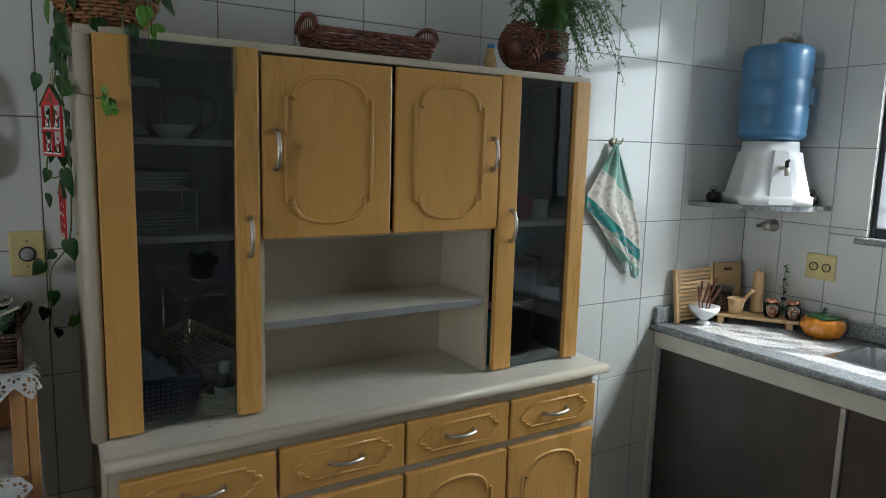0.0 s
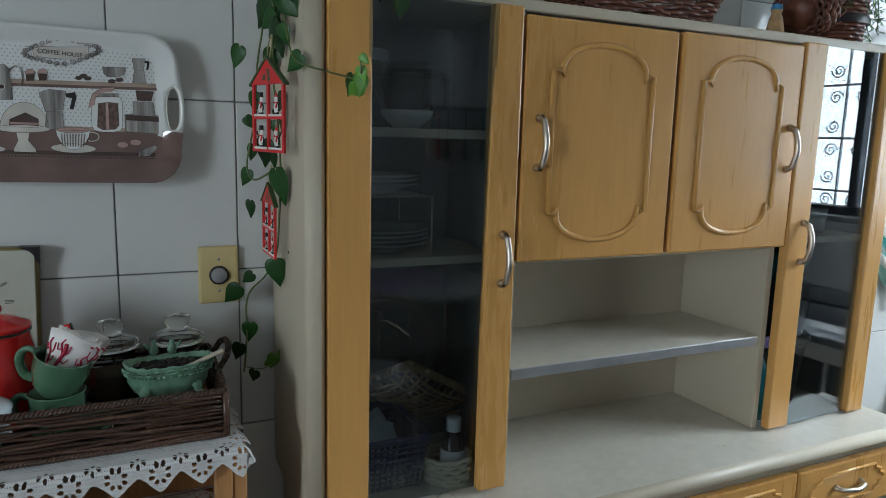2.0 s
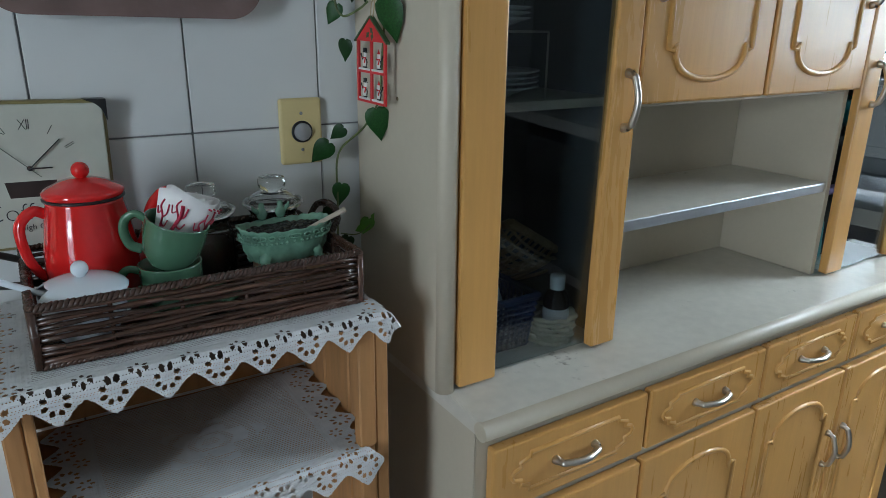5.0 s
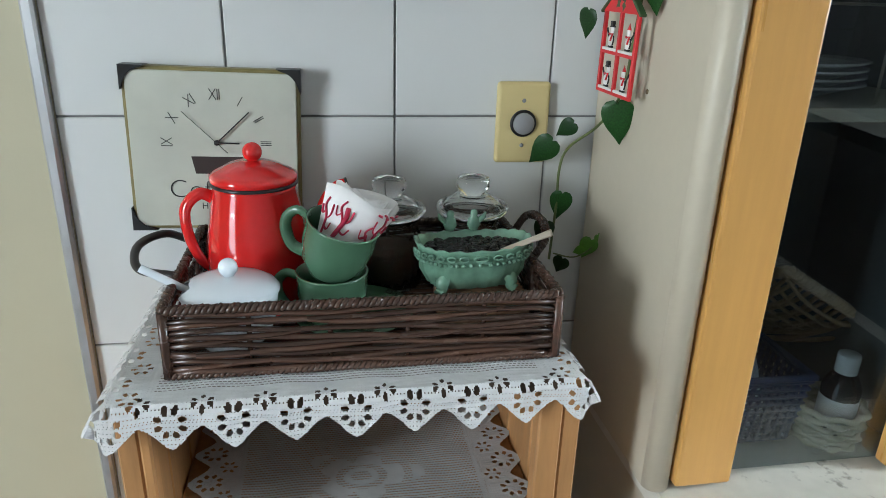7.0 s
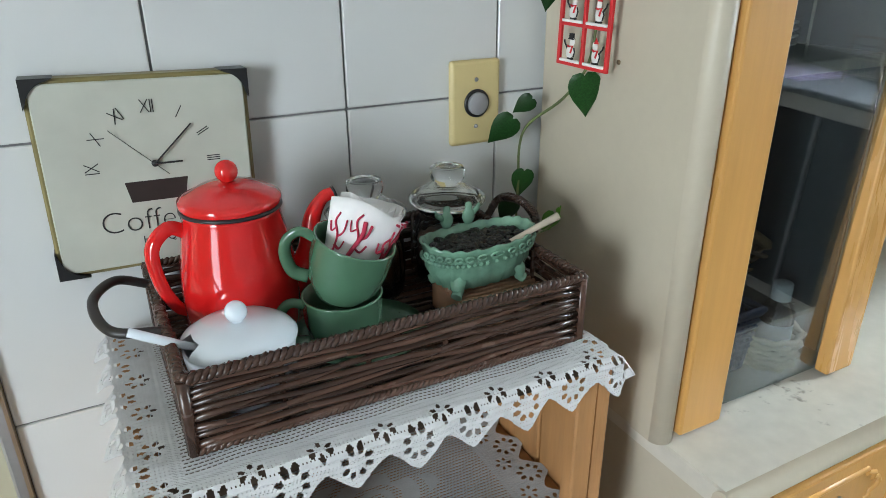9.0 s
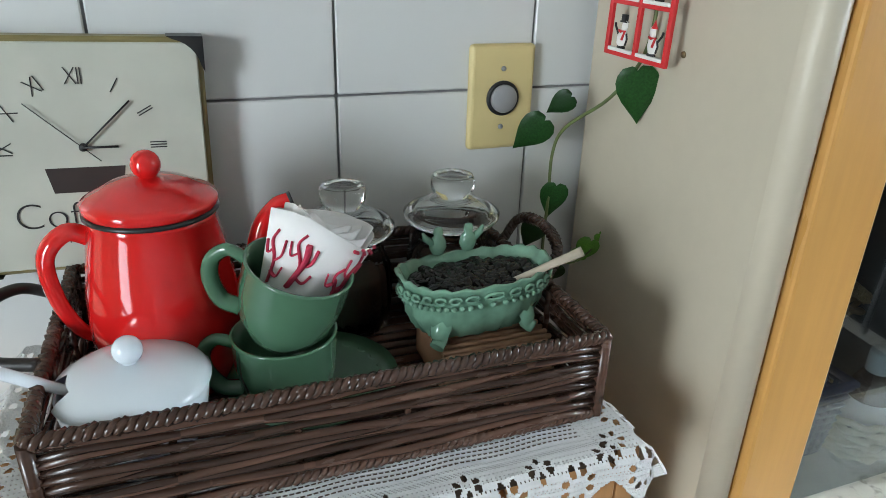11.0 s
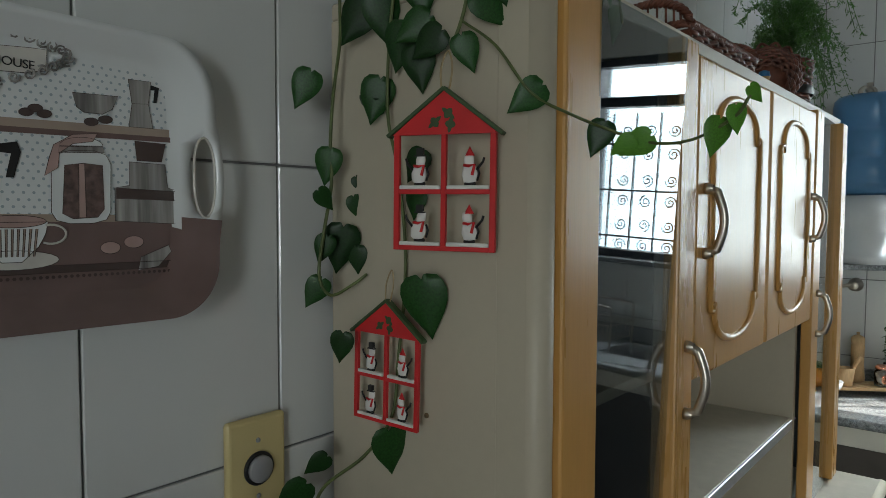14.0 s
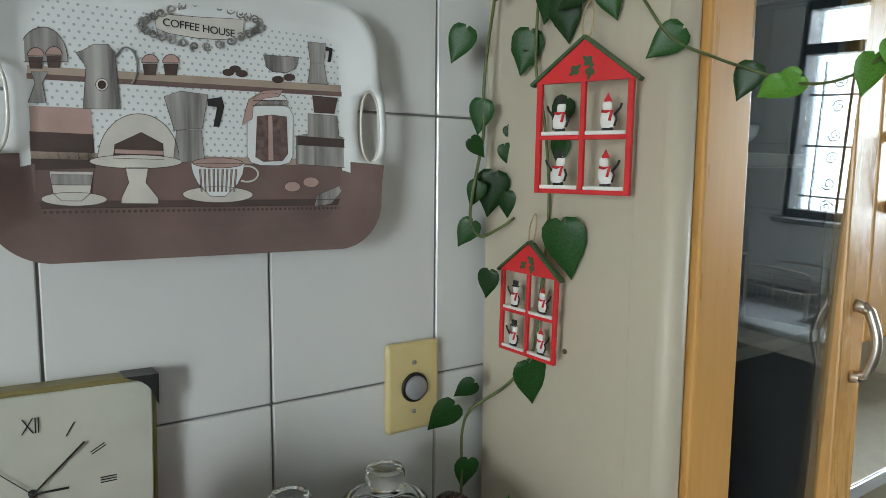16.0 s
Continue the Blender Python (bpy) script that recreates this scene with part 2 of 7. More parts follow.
# right wall with the window opening
WIN_Y0, WIN_Y1, WIN_Z0, WIN_Z1 = 0.32, 1.375, 1.27, 2.18
bm = bm_box(RIGHT_X + 0.004, BACK_Y, 0, RIGHT_X + 0.15, WIN_Y0, CEIL)
bm_box(RIGHT_X + 0.004, WIN_Y1, 0, RIGHT_X + 0.15, WALL_Y + 0.004, CEIL, bm=bm)
bm_box(RIGHT_X + 0.004, WIN_Y0, 0, RIGHT_X + 0.15, WIN_Y1, WIN_Z0, bm=bm)
bm_box(RIGHT_X + 0.004, WIN_Y0, WIN_Z1, RIGHT_X + 0.15, WIN_Y1, CEIL, bm=bm)
wall_east = setting("wall_east", bm, GROUT, "white tiled wall with the sink window", "wall")
# back wall, tiled by its material since it only shows dimly in the cupboard glass


def tiled_wall_material():
    m = material("far_white_tile", (0.6, 0.61, 0.63), 0.12, vary=0.02)
    nt = m.node_tree
    b = nt.nodes["Principled BSDF"]
    tc, mp = nt.nodes.new("ShaderNodeTexCoord"), nt.nodes.new("ShaderNodeMapping")
    br = nt.nodes.new("ShaderNodeTexBrick")
    mp.inputs["Rotation"].default_value = (radians(90), 0, 0)
    br.offset = 0
    br.inputs["Scale"].default_value = 1.0
    br.inputs["Brick Width"].default_value, br.inputs["Row Height"].default_value, br.inputs["Mortar Size"].default_value = 0.2, 0.287, 0.003
    br.inputs["Color1"].default_value = br.inputs["Color2"].default_value = (0.5, 0.51, 0.52, 1)
    br.inputs["Mortar"].default_value = (0.15, 0.15, 0.15, 1)
    nt.links.new(tc.outputs["Object"], mp.inputs[0])
    nt.links.new(mp.outputs[0], br.inputs[0])
    nt.links.new(br.outputs[0], b.inputs["Base Color"])
    return m


FAR_TILE = tiled_wall_material()
setting("wall_south", bm_box(LEFT_X - 0.15, BACK_Y - 0.15, 0, RIGHT_X + 0.15, BACK_Y, CEIL), FAR_TILE, "white tiled wall opposite the cupboard", "wall")
# left wall with the door to the yard
DOOR_Y0, DOOR_Y1, DOOR_Z1 = -0.25, 0.65, 2.10
bm = bm_box(LEFT_X - 0.15, BACK_Y, 0, LEFT_X, DOOR_Y0, CEIL)
bm_box(LEFT_X - 0.15, DOOR_Y1, 0, LEFT_X, WALL_Y + 0.002, CEIL, bm=bm)
bm_box(LEFT_X - 0.15, DOOR_Y0, DOOR_Z1, LEFT_X, DOOR_Y1, CEIL, bm=bm)
setting("wall_west", bm, BEIGE_WALL, "beige painted wall with the yard door opening", "wall")
SKYBACK = bpy.data.materials.new("bright_outdoors")
SKYBACK.use_nodes = True
_b = SKYBACK.node_tree.nodes["Principled BSDF"]
_b.inputs["Base Color"].default_value = (0.7, 0.75, 0.8, 1)
_b.inputs["Emission Color"].default_value, _b.inputs["Emission Strength"].default_value = (0.80, 0.88, 1.0, 1), 2.6
tagged(part("backdrop", bm_box(4.2, -3.0, -0.5, 4.25, 4.5, 3.1), SKYBACK), "bright overcast daylight outside the window", "backdrop", kind="structure")
tagged(part("backdrop", bm_box(-4.4, -3.5, -0.5, -4.35, 4.0, 4.5), SKYBACK), "bright yard daylight outside the door", "backdrop", kind="structure")

# ---- window over the sink ----
win = thing("window_1", "dark iron sliding window with a scrolled grille over the sink", "window", (RIGHT_X, 0, 0), kind="structure")
bm = bmesh.new()
for a in ((0.02, WIN_Y0, WIN_Z0, 0.09, WIN_Y0 + 0.018, WIN_Z1), (0.02, WIN_Y1 - 0.018, WIN_Z0, 0.09, WIN_Y1, WIN_Z1), (0.02, WIN_Y0 + 0.018, WIN_Z0, 0.09, WIN_Y1 - 0.018, WIN_Z0 + 0.035), (0.02, WIN_Y0 + 0.018, WIN_Z1 - 0.035, 0.09, WIN_Y1 - 0.018, WIN_Z1), (0.02, WIN_Y0 + 0.018, 1.96, 0.09, WIN_Y1 - 0.018, 2.005), (0.03, 0.83, WIN_Z0 + 0.035, 0.07, 0.865, 1.96)):
    bm_box(*a, bevel=0.003, bm=bm)
part("window_frame", bm, WINDOWIRON, win)
part("window_sill", bm_box(-0.03, WIN_Y0 - 0.03, WIN_Z0 - 0.025, 0.15, WIN_Y1 + 0.03, WIN_Z0 - 0.001, 0.004), GRANITE, win, "grey granite window sill")
for y0, y1, z0, z1, dx in ((WIN_Y0 + 0.035, 0.835, WIN_Z0 + 0.035, 1.96, 0.04), (0.86, WIN_Y1 - 0.035, WIN_Z0 + 0.035, 1.96, 0.055), (WIN_Y0 + 0.035, WIN_Y1 - 0.035, 2.005, WIN_Z1 - 0.035, 0.045)):
    p = part("pane", bm_box(dx, y0, z0, dx + 0.003, y1, z1), CLEAR, win)
    p.visible_shadow = False
for i in range(9):
    y = WIN_Y0 + 0.06 + i * (WIN_Y1 - WIN_Y0 - 0.12) / 8
    part("grille_bar", bm_tube([(0.115, y, WIN_Z0 + 0.002), (0.115, y, 1.94)], 0.006, 6), WINDOWIRON, win)
for z in (1.36, 1.58, 1.80):
    part("grille_bar", bm_tube([(0.128, WIN_Y0, z), (0.128, WIN_Y1, z)], 0.005, 6), WINDOWIRON, win)
scroll = []
for k in range(26):
    a = k * 0.42
    rr = 0.030 * (1 - k / 30)
    scroll.append((0.135, rr * math.cos(a), rr * math.sin(a)))
scroll_me = mesh_of("grille_scroll", bm_tube(scroll, 0.0035, 5), WINDOWIRON)
for i in range(8):
    y = WIN_Y0 + 0.12 + i * (WIN_Y1 - WIN_Y0 - 0.12) / 8
    for j, z in enumerate((1.32, 1.42, 1.53, 1.63, 1.75, 1.86)):
        s = new("grille_scroll", scroll_me)
        s.parent = win
        s.matrix_basis = pose(0, y, z, 180 * (j % 2) + 90 * (i % 2))

# ---- the kitchen hutch ----
hutch = thing("kitchen_hutch", "cream laminate kitchen hutch with honey wood doors and smoked glass", "kitchen cabinet")
HX0, HX1, HF, HB = 0.217, 1.518, 1.605, 1.845
TOPZ, DECK = 1.752, 0.935


def rounded_post(x0, x1, y0, y1, z0, z1):
    bm = bmesh.new()
    r = (x1 - x0) / 2
    xc = (x0 + x1) / 2
    prof = [(xc + r * math.cos(a), y0 + r - r * math.sin(a)) for a in [math.pi * k / 10 for k in range(11)]] + [(x0, y1), (x1, y1)]
    lo, hi = [bm.verts.new((x, y, z0)) for x, y in prof], [bm.verts.new((x, y, z1)) for x, y in prof]
    for k in range(len(prof)):
        f = bm.faces.new((lo[k], lo[(k + 1) % len(prof)], hi[(k + 1) % len(prof)], hi[k]))
        f.smooth = k < 10
    bm.faces.new(lo[::-1])
    bm.faces.new(hi)
    return bm


part("side_panel", bm_box(HX0, 1.632, DECK, HX0 + 0.016, HB, TOPZ - 0.018, 0.001), CREAM, hutch, "cream laminate side panel with screw holes")
part("side_post", rounded_post(HX0 - 0.002, HX0 + 0.0285, HF - 0.019, 1.631, DECK, TOPZ - 0.018), CREAM, hutch)
part("side_panel", bm_box(HX1 - 0.016, HF, DECK, HX1, HB, TOPZ - 0.018, 0.001), CREAM, hutch)
part("top_panel", bm_box(HX0, HF - 0.004, TOPZ - 0.018, HX1, HB, TOPZ, 0.002), CREAM, hutch)
part("back_panel", bm_box(HX0 + 0.017, HB - 0.006, DECK + 0.001, HX1 - 0.017, HB, TOPZ - 0.019), CREAM, hutch)
# dark sheets added over the cream panels: the cupboards' inner shade, put into colour
INNER_SHADE = material("cupboard_inner_shade", (0.10, 0.105, 0.105), 0.5, vary=0.15, scale=6)
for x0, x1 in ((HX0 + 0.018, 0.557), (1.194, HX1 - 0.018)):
    part("shade_sheet", bm_box(x0, HB - 0.0105, DECK + 0.002, x1, HB - 0.0065, TOPZ - 0.020), INNER_SHADE, hutch, "added dark sheet standing in for shade at the back")
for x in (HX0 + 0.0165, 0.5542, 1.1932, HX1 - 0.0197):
    part("shade_sheet", bm_box(x, 1.634, DECK + 0.002, x + 0.0032, HB - 0.011, TOPZ - 0.020), INNER_SHADE, hutch, "added dark sheet standing in for shade at the side")
for x in (0.558, 1.178):
    part("divider", bm_box(x, HF + 0.002, DECK + 0.001, x + 0.015, HB - 0.007, TOPZ - 0.019, 0.001), CREAM, hutch)
part("compartment_floor", bm_box(0.574, HF + 0.004, 1.326, 1.177, HB - 0.007, 1.341, 0.001), CREAM, hutch)
part("open_shelf", bm_box(0.574, HF + 0.004, 1.124, 1.177, HB - 0.007, 1.141, 0.002), CREAM_TOP, hutch, "dusty cream open shelf")
part("shelf_edging", bm_box(0.574, HF, 1.123, 1.165, HF + 0.004, 1.142, 0.001), ALU, hutch)
for x0, x1 in ((0.234, 0.557), (1.194, 1.501)):
    for z in ((1.546, 1.342) if x0 < 1 else (1.342,)):
        part("shelf", bm_box(x0, 1.632, z - 0.014, x1, HB - 0.007, z, 0.001), CREAM, hutch)


def handle_bm(length=0.08, stand=0.024):
    pts = [(0, 0, -length / 2), (0, -stand * 0.55, -length / 2 + 0.004)]
    pts += [(0, -stand * (0.62 + 0.38 * math.sin(math.pi * k / 8)), -length * 0.44 + length * 0.88 * k / 8) for k in range(9)]
    pts += [(0, -stand * 0.55, length / 2 - 0.004), (0, 0, length / 2)]
    bm = bm_tube(smooth_path(pts, 3), 0.0045, 8, flat=1.25)
    for s in (-1, 1):
        b2 = bm_lathe([(0, 0), (0.0072, 0), (0.007, 0.004), (0.0048, 0.010)], 12)
        moved(b2, pose(0, 0, s * length * 0.5, 90, 0, 0))
        me = bpy.data.meshes.new("tmp")
        b2.to_mesh(me)
        b2.free()
        bm.from_mesh(me)
        bpy.data.meshes.remove(me)
    return bm


HANDLE_ME = mesh_of("handle", handle_bm(), CHROME)


def handle(parent, x, y, z, flat=False):
    h = new("handle", HANDLE_ME)
    h.parent = parent
    h.matrix_basis = pose(x, y, z, 0, 90 if flat else 0, 0)
    return h


def glass_door(x0, x1, z0, z1, w, v, hx, lean, yaw=0.0):
    d = part("glass_door", bm_box(x0, HF - 0.021, z0, x0 + w, HF - 0.002, z1, 0.003, 2), WOODFRONT, hutch)
    part("door_stile", bm_box(x1 - v, HF - 0.021, z0, x1, HF - 0.002, z1, 0.003, 2), WOODFRONT, d)
    g = bm_box(x0 + w - 0.006, -0.002, z0, x1 - v + 0.006, 0.002, z1 - 0.003)
    moved(g, Matrix.Translation(((x0 + x1) / 2, HF - 0.010, (z0 + z1) / 2)) @ pose(0, 0, 0, lean, 0, yaw) @ Matrix.Translation((-(x0 + x1) / 2, 0, -(z0 + z1) / 2)))
    part("pane", g, SMOKED, d, "smoked glass pane")
    handle(d, hx, HF - 0.021, 1.341)
    return d


glass_door(0.246, 0.558, 0.941, 1.737, 0.065, 0.052, 0.534, 1.7)
glass_door(1.199, 1.506, 0.940, 1.736, 0.060, 0.052, 1.240, 0.0, 2.2)


def panel_mould(x0, x1, z0, z1, rise, y):
    """Raised moulding with straight sides, stepped corners and bowed ends."""
    xc, n = (x0 + x1) / 2, 0.016
    top = [(x0, z1), (x0 + n * 0.7, z1 + 0.001), (x0 + n, z1 - 0.008)]
    a = [(xc - (xc - x0 - n) * math.cos(math.pi * k / 14), z1 - 0.006 + (rise + 0.006) * math.sin(math.pi * k / 14) ** 0.75) for k in range(1, 14)]
    half = top + a + [(x1 - n, z1 - 0.008), (x1 - n * 0.7, z1 + 0.001), (x1, z1)]
    low = [(2 * xc - x, z0 + z1 - z) for x, z in half]
    pts = [(x, y, z) for x, z in half + low]
    return bm_tube(pts, 0.0052, 8, closed=True, flat=1.0)


def cupboard_door(x0, x1, z0, z1, hx=None, hz=None, front=HF, name="door"):
    d = part(name, bm_box(x0, front - 0.019, z0, x1, front - 0.001, z1, 0.004, 2), WOODFRONT, hutch)
    m = 0.053
    part("moulding", panel_mould(x0 + m, x1 - m, z0 + 0.08, z1 - 0.082, 0.046, front - 0.019), WOODFRONT, d)
    if hx:
        handle(d, hx, front - 0.019, hz)
    return d


cupboard_door(0.565, 0.876, 1.333, 1.727, 0.594, 1.528)
cupboard_door(0.888, 1.195, 1.333, 1.729, 1.172, 1.530)

# lower unit
LF = 1.520
part("worktop", bm_box(HX0 + 0.010, 1.500, DECK - 0.028, 1.545, HB, DECK, 0.002), CREAM_TOP, hutch, "worn cream laminate worktop with dark scuffs")
bm = bm_tube([(HX0 + 0.0075, 1.500, DECK - 0.014), (1.5475, 1.500, DECK - 0.014)], 0.0142, 14)
part("worktop_edge", bm, CREAM, hutch, "rounded pale front edge")
part("side_panel", bm_box(HX0 + 0.014, LF + 0.002, 0.06, HX0 + 0.0165, HB, DECK - 0.029, 0.001), CREAM, hutch)
part("side_panel", bm_box(HX1 - 0.016, LF + 0.002, 0.06, HX1, HB, DECK - 0.029, 0.001), CREAM, hutch)
part("carcass", bm_box(HX0 + 0.017, LF + 0.002, 0.10, HX1 - 0.0165, HB - 0.001, DECK - 0.0295), CREAM, hutch)
part("plinth", bm_box(HX0 + 0.017, LF + 0.03, 0.0, HX1 - 0.025, HB - 0.02, 0.0995), CREAM, hutch)


def drawer_mould(x0, x1, z0, z1, y):
    h, q = z1 - z0, 0.034
    end = [(x0 + q, z1), (x0 + q, z1 - h * 0.12), (x0 + q * 0.45, z1 - h * 0.20), (x0 + q * 0.55, z1 - h * 0.33), (x0 + q * 0.15, z1 - h * 0.38), (x0, z1 - h * 0.5)]
    end += [(x, z0 + z1 - z) for x, z in end[-2::-1]]
    other = [(x0 + x1 - x, z) for x, z in end[::-1]]
    return bm_tube([(x, y, z) for x, z in end + other], 0.004, 6, closed=True)


for i, (x0, x1) in enumerate(((0.251, 0.563), (0.571, 0.881), (0.888, 1.197), (1.205, 1.511))):
    d = part("drawer", bm_box(x0, LF - 0.019, 0.769, x1, LF, 0.880, 0.004, 2), WOODFRONT, hutch)
    part("moulding", drawer_mould(x0 + 0.032, x1 - 0.032, 0.793, 0.857, LF - 0.019), WOODFRONT, d)
    handle(d, (x0 + x1) / 2, LF - 0.019, 0.826, True)
    d = part("door", bm_box(x0, LF - 0.019, 0.112, x1, LF, 0.747, 0.004, 2), WOODFRONT, hutch)
    part("moulding", panel_mould(x0 + 0.05, x1 - 0.05, 0.20, 0.655, 0.05, LF - 0.019), WOODFRONT, d)
    handle(d, x1 - 0.025 if i % 2 == 0 else x0 + 0.025, LF - 0.019, 0.56)

# ---- corner with the coffee things: materials ----
RED_ENAMEL = material("red_enamel", (0.62, 0.012, 0.012), 0.10, vary=0.06, scale=12, coat=0.5)
WHITE_CHINA = material("white_china", (0.66, 0.71, 0.76), 0.12, vary=0.03, scale=12, coat=0.3)
GREEN_CHINA = material("sage_green_glaze", (0.075, 0.16, 0.095), 0.14, vary=0.12, scale=14, coat=0.4)
MINT_CHINA = material("mint_green_glaze", (0.165, 0.305, 0.215), 0.13, vary=0.34, scale=45, coat=0.4)
WICKER = material("dark_brown_wicker", (0.060, 0.030, 0.020), 0.27, vary=0.45, scale=25, grain=0.4, grain_scale=140, stretch=(0.2, 1, 1), per_object=0.55)
WICKER_BLACK = material("black_wrapped_wicker", (0.02, 0.016, 0.015), 0.4, vary=0.3, scale=60)
WICKER_TAN = material("tan_wicker", (0.30, 0.13, 0.05), 0.45, vary=0.35, scale=40, per_object=0.2)
WICKER_RED = material("red_brown_wicker", (0.14, 0.045, 0.025), 0.45, vary=0.35, scale=40, per_object=0.2)
WICKER_CREAM = material("cream_wicker", (0.50, 0.44, 0.30), 0.55, vary=0.15, scale=40)
PINE = material("aged_pine", (0.40, 0.20, 0.075), 0.5, vary=0.22, scale=3, grain=0.5, grain_scale=16, stretch=(6, 6, 0.8), bump=0.15, bump_scale=40, per_object=0.1)
LACE = material("white_cotton_lace", (0.58, 0.575, 0.57), 0.85, vary=0.06, scale=80, bump=0.3, bump_scale=600, sheen=0.2)
PAPER = material("white_paper_napkin", (0.78, 0.76, 0.75), 0.8, vary=0.03, scale=20)
REDPRINT = material("crimson_print", (0.45, 0.02, 0.06), 0.7, vary=0.08, scale=40)
COFFEE = material("roasted_coffee", (0.006, 0.005, 0.004), 0.20, vary=0.4, scale=50, per_object=0.3, spec=0.45)
COFFEE_POWDER = material("ground_coffee", (0.060, 0.030, 0.018), 0.9, vary=0.3, scale=90)
CLOCKFACE = material("aged_clock_face", (0.50, 0.51, 0.44), 0.45, vary=0.10, scale=14)
CLOCKEDGE = material("olive_gold_edge", (0.22, 0.18, 0.07), 0.4, vary=0.15, scale=40)
INK = material("black_ink", (0.015, 0.014, 0.014), 0.6, vary=0.2, scale=40)
BROWN_INK = material("dark_brown_print", (0.030, 0.018, 0.015), 0.6, vary=0.2, scale=40)
RED_WOOD = material("red_painted_wood", (0.60, 0.018, 0.022), 0.45, vary=0.08, scale=40)
GREEN_WOOD = material("green_painted_wood", (0.045, 0.085, 0.030), 0.5, vary=0.15, scale=40)
WHITE_WOOD = material("white_painted_wood", (0.75, 0.73, 0.70), 0.5, vary=0.05, scale=40)
LEAF = material("vine_leaf", (0.013, 0.054, 0.010), 0.40, vary=0.35, scale=25, per_object=0.45, spec=0.28)
LEAF_YOUNG = material("young_vine_leaf", (0.080, 0.22, 0.022), 0.42, vary=0.25, scale=25, per_object=0.2, spec=0.35)
STEM = material("vine_stem", (0.10, 0.13, 0.04), 0.5, vary=0.25, scale=60)
TWINE = material("jute_twine", (0.42, 0.32, 0.18), 0.8, vary=0.2, scale=120)


def glass_material(name, colour=(1, 1, 1), rough=0.0):
    m = bpy.data.materials.new(name)
    m.use_nodes = True
    b = m.node_tree.nodes["Principled BSDF"]
    b.inputs["Base Color"].default_value = (*colour, 1)
    b.inputs["Roughness"].default_value = rough
    b.inputs["Transmission Weight"].default_value = 1.0
    b.inputs["IOR"].default_value = 1.45
    return m


GLASS = glass_material("clear_glass", (0.96, 0.98, 0.97))

# pine darkened for the top boards, so the lace's openings look dark
PINE_UNDER_LACE = material("darkened_pine_under_lace", (0.085, 0.052, 0.032), 0.6, vary=0.25, scale=4, grain=0.4, grain_scale=20, stretch=(1, 6, 1))

# ---- pine crate shelf ----
SX0, SX1, SY0, SY1, SHELF_Z, SHELF2_Z = -0.306, 0.125, 1.571, 1.848, 1.097, 0.904
crate = thing("crate_shelf", "rustic pine crate shelf standing against the tiles", "shelf")
for z, name in ((SHELF_Z - 0.003, "top_board"), (SHELF2_Z - 0.003, "shelf_board"), (0.52, "shelf_board"), (0.14, "shelf_board")):
    n = 3
    for k in range(n):
        y0 = SY0 + 0.006 + k * (SY1 - SY0 - 0.006) / n
        part(name, bm_box(SX0 + 0.020, y0, z - 0.016, SX1 - 0.020, y0 + (SY1 - SY0) / n - 0.005, z, 0.0015), PINE_UNDER_LACE if name == "top_board" else PINE, crate)
for x0, x1 in ((SX0, SX0 + 0.019), (SX1 - 0.019, SX1)):
    for k in range(3):
        y0 = SY0 + 0.004 + k * 0.09
        part("side_board", bm_box(x0, y0, 0.0, x1, y0 + 0.086, SHELF_Z - 0.004, 0.002), PINE, crate)
for x0, x1 in ((SX0 + 0.020, SX0 + 0.030), (SX1 - 0.044, SX1 - 0.020)):
    for z0, z1 in ((SHELF2_Z - 0.001, SHELF_Z - 0.020), (0.521, SHELF2_Z - 0.020), (0.141, 0.503)):
        part("corner_post", bm_box(x0, SY0 + 0.001, z0, x1, SY0 + 0.020, z1, 0.002), PINE, crate)
for z0, z1 in ((SHELF2_Z + 0.005, SHELF_Z - 0.022),):
    part("back_board", bm_box(SX0 + 0.02, SY1 - 0.012, z0, SX1 - 0.02, SY1 - 0.002, z1, 0.001), PINE, crate)


# ---- lace cloths ----
def lace_open(u, v, pitch, length):
    """True where the crochet is open; v runs inwards from the scallop tips, u along the edge."""
    i = math.floor(u / pitch)
    du = u - (i + 0.5) * pitch
    edge = 0.022 * (1 - math.cos(math.pi * min(1, abs(du) / (pitch / 2)))) / 2 * 0.55 + 0.022 * abs(du) / (pitch / 2) * 0.45
    if v < edge:
        return True
    # ring of eight openings in every scallop
    dv = v - 0.0245
    r, a = math.hypot(du, dv * 0.92), math.atan2(dv, du)
    k = round((a - math.pi / 8) / (math.pi / 4)) * math.pi / 4 + math.pi / 8
    px, py = 0.0110 * math.cos(k), 0.0118 * math.sin(k)
    al, ac = (du - px) * math.cos(k) + (dv - py) * math.sin(k), -(du - px) * math.sin(k) + (dv - py) * math.cos(k)
    if (al / 0.0036) ** 2 + (ac / 0.0028) ** 2 < 1:
        return True
    if r < 0.017:
        return False
    # a smaller ring of six openings above, between the scallops
    j = round(u / pitch)
    du2, dv2 = u - j * pitch, v - 0.0430
    for k in range(6):
        b = (k + 0.5) * math.pi / 3
        ex, ez = du2 - 0.0080 * math.cos(b), dv2 - 0.0074 * math.sin(b)
        al, ac = ex * math.cos(b) + ez * math.sin(b), -ex * math.sin(b) + ez * math.cos(b)
        if (al / 0.0031) ** 2 + (ac / 0.0022) ** 2 < 1:
            return True
    return False


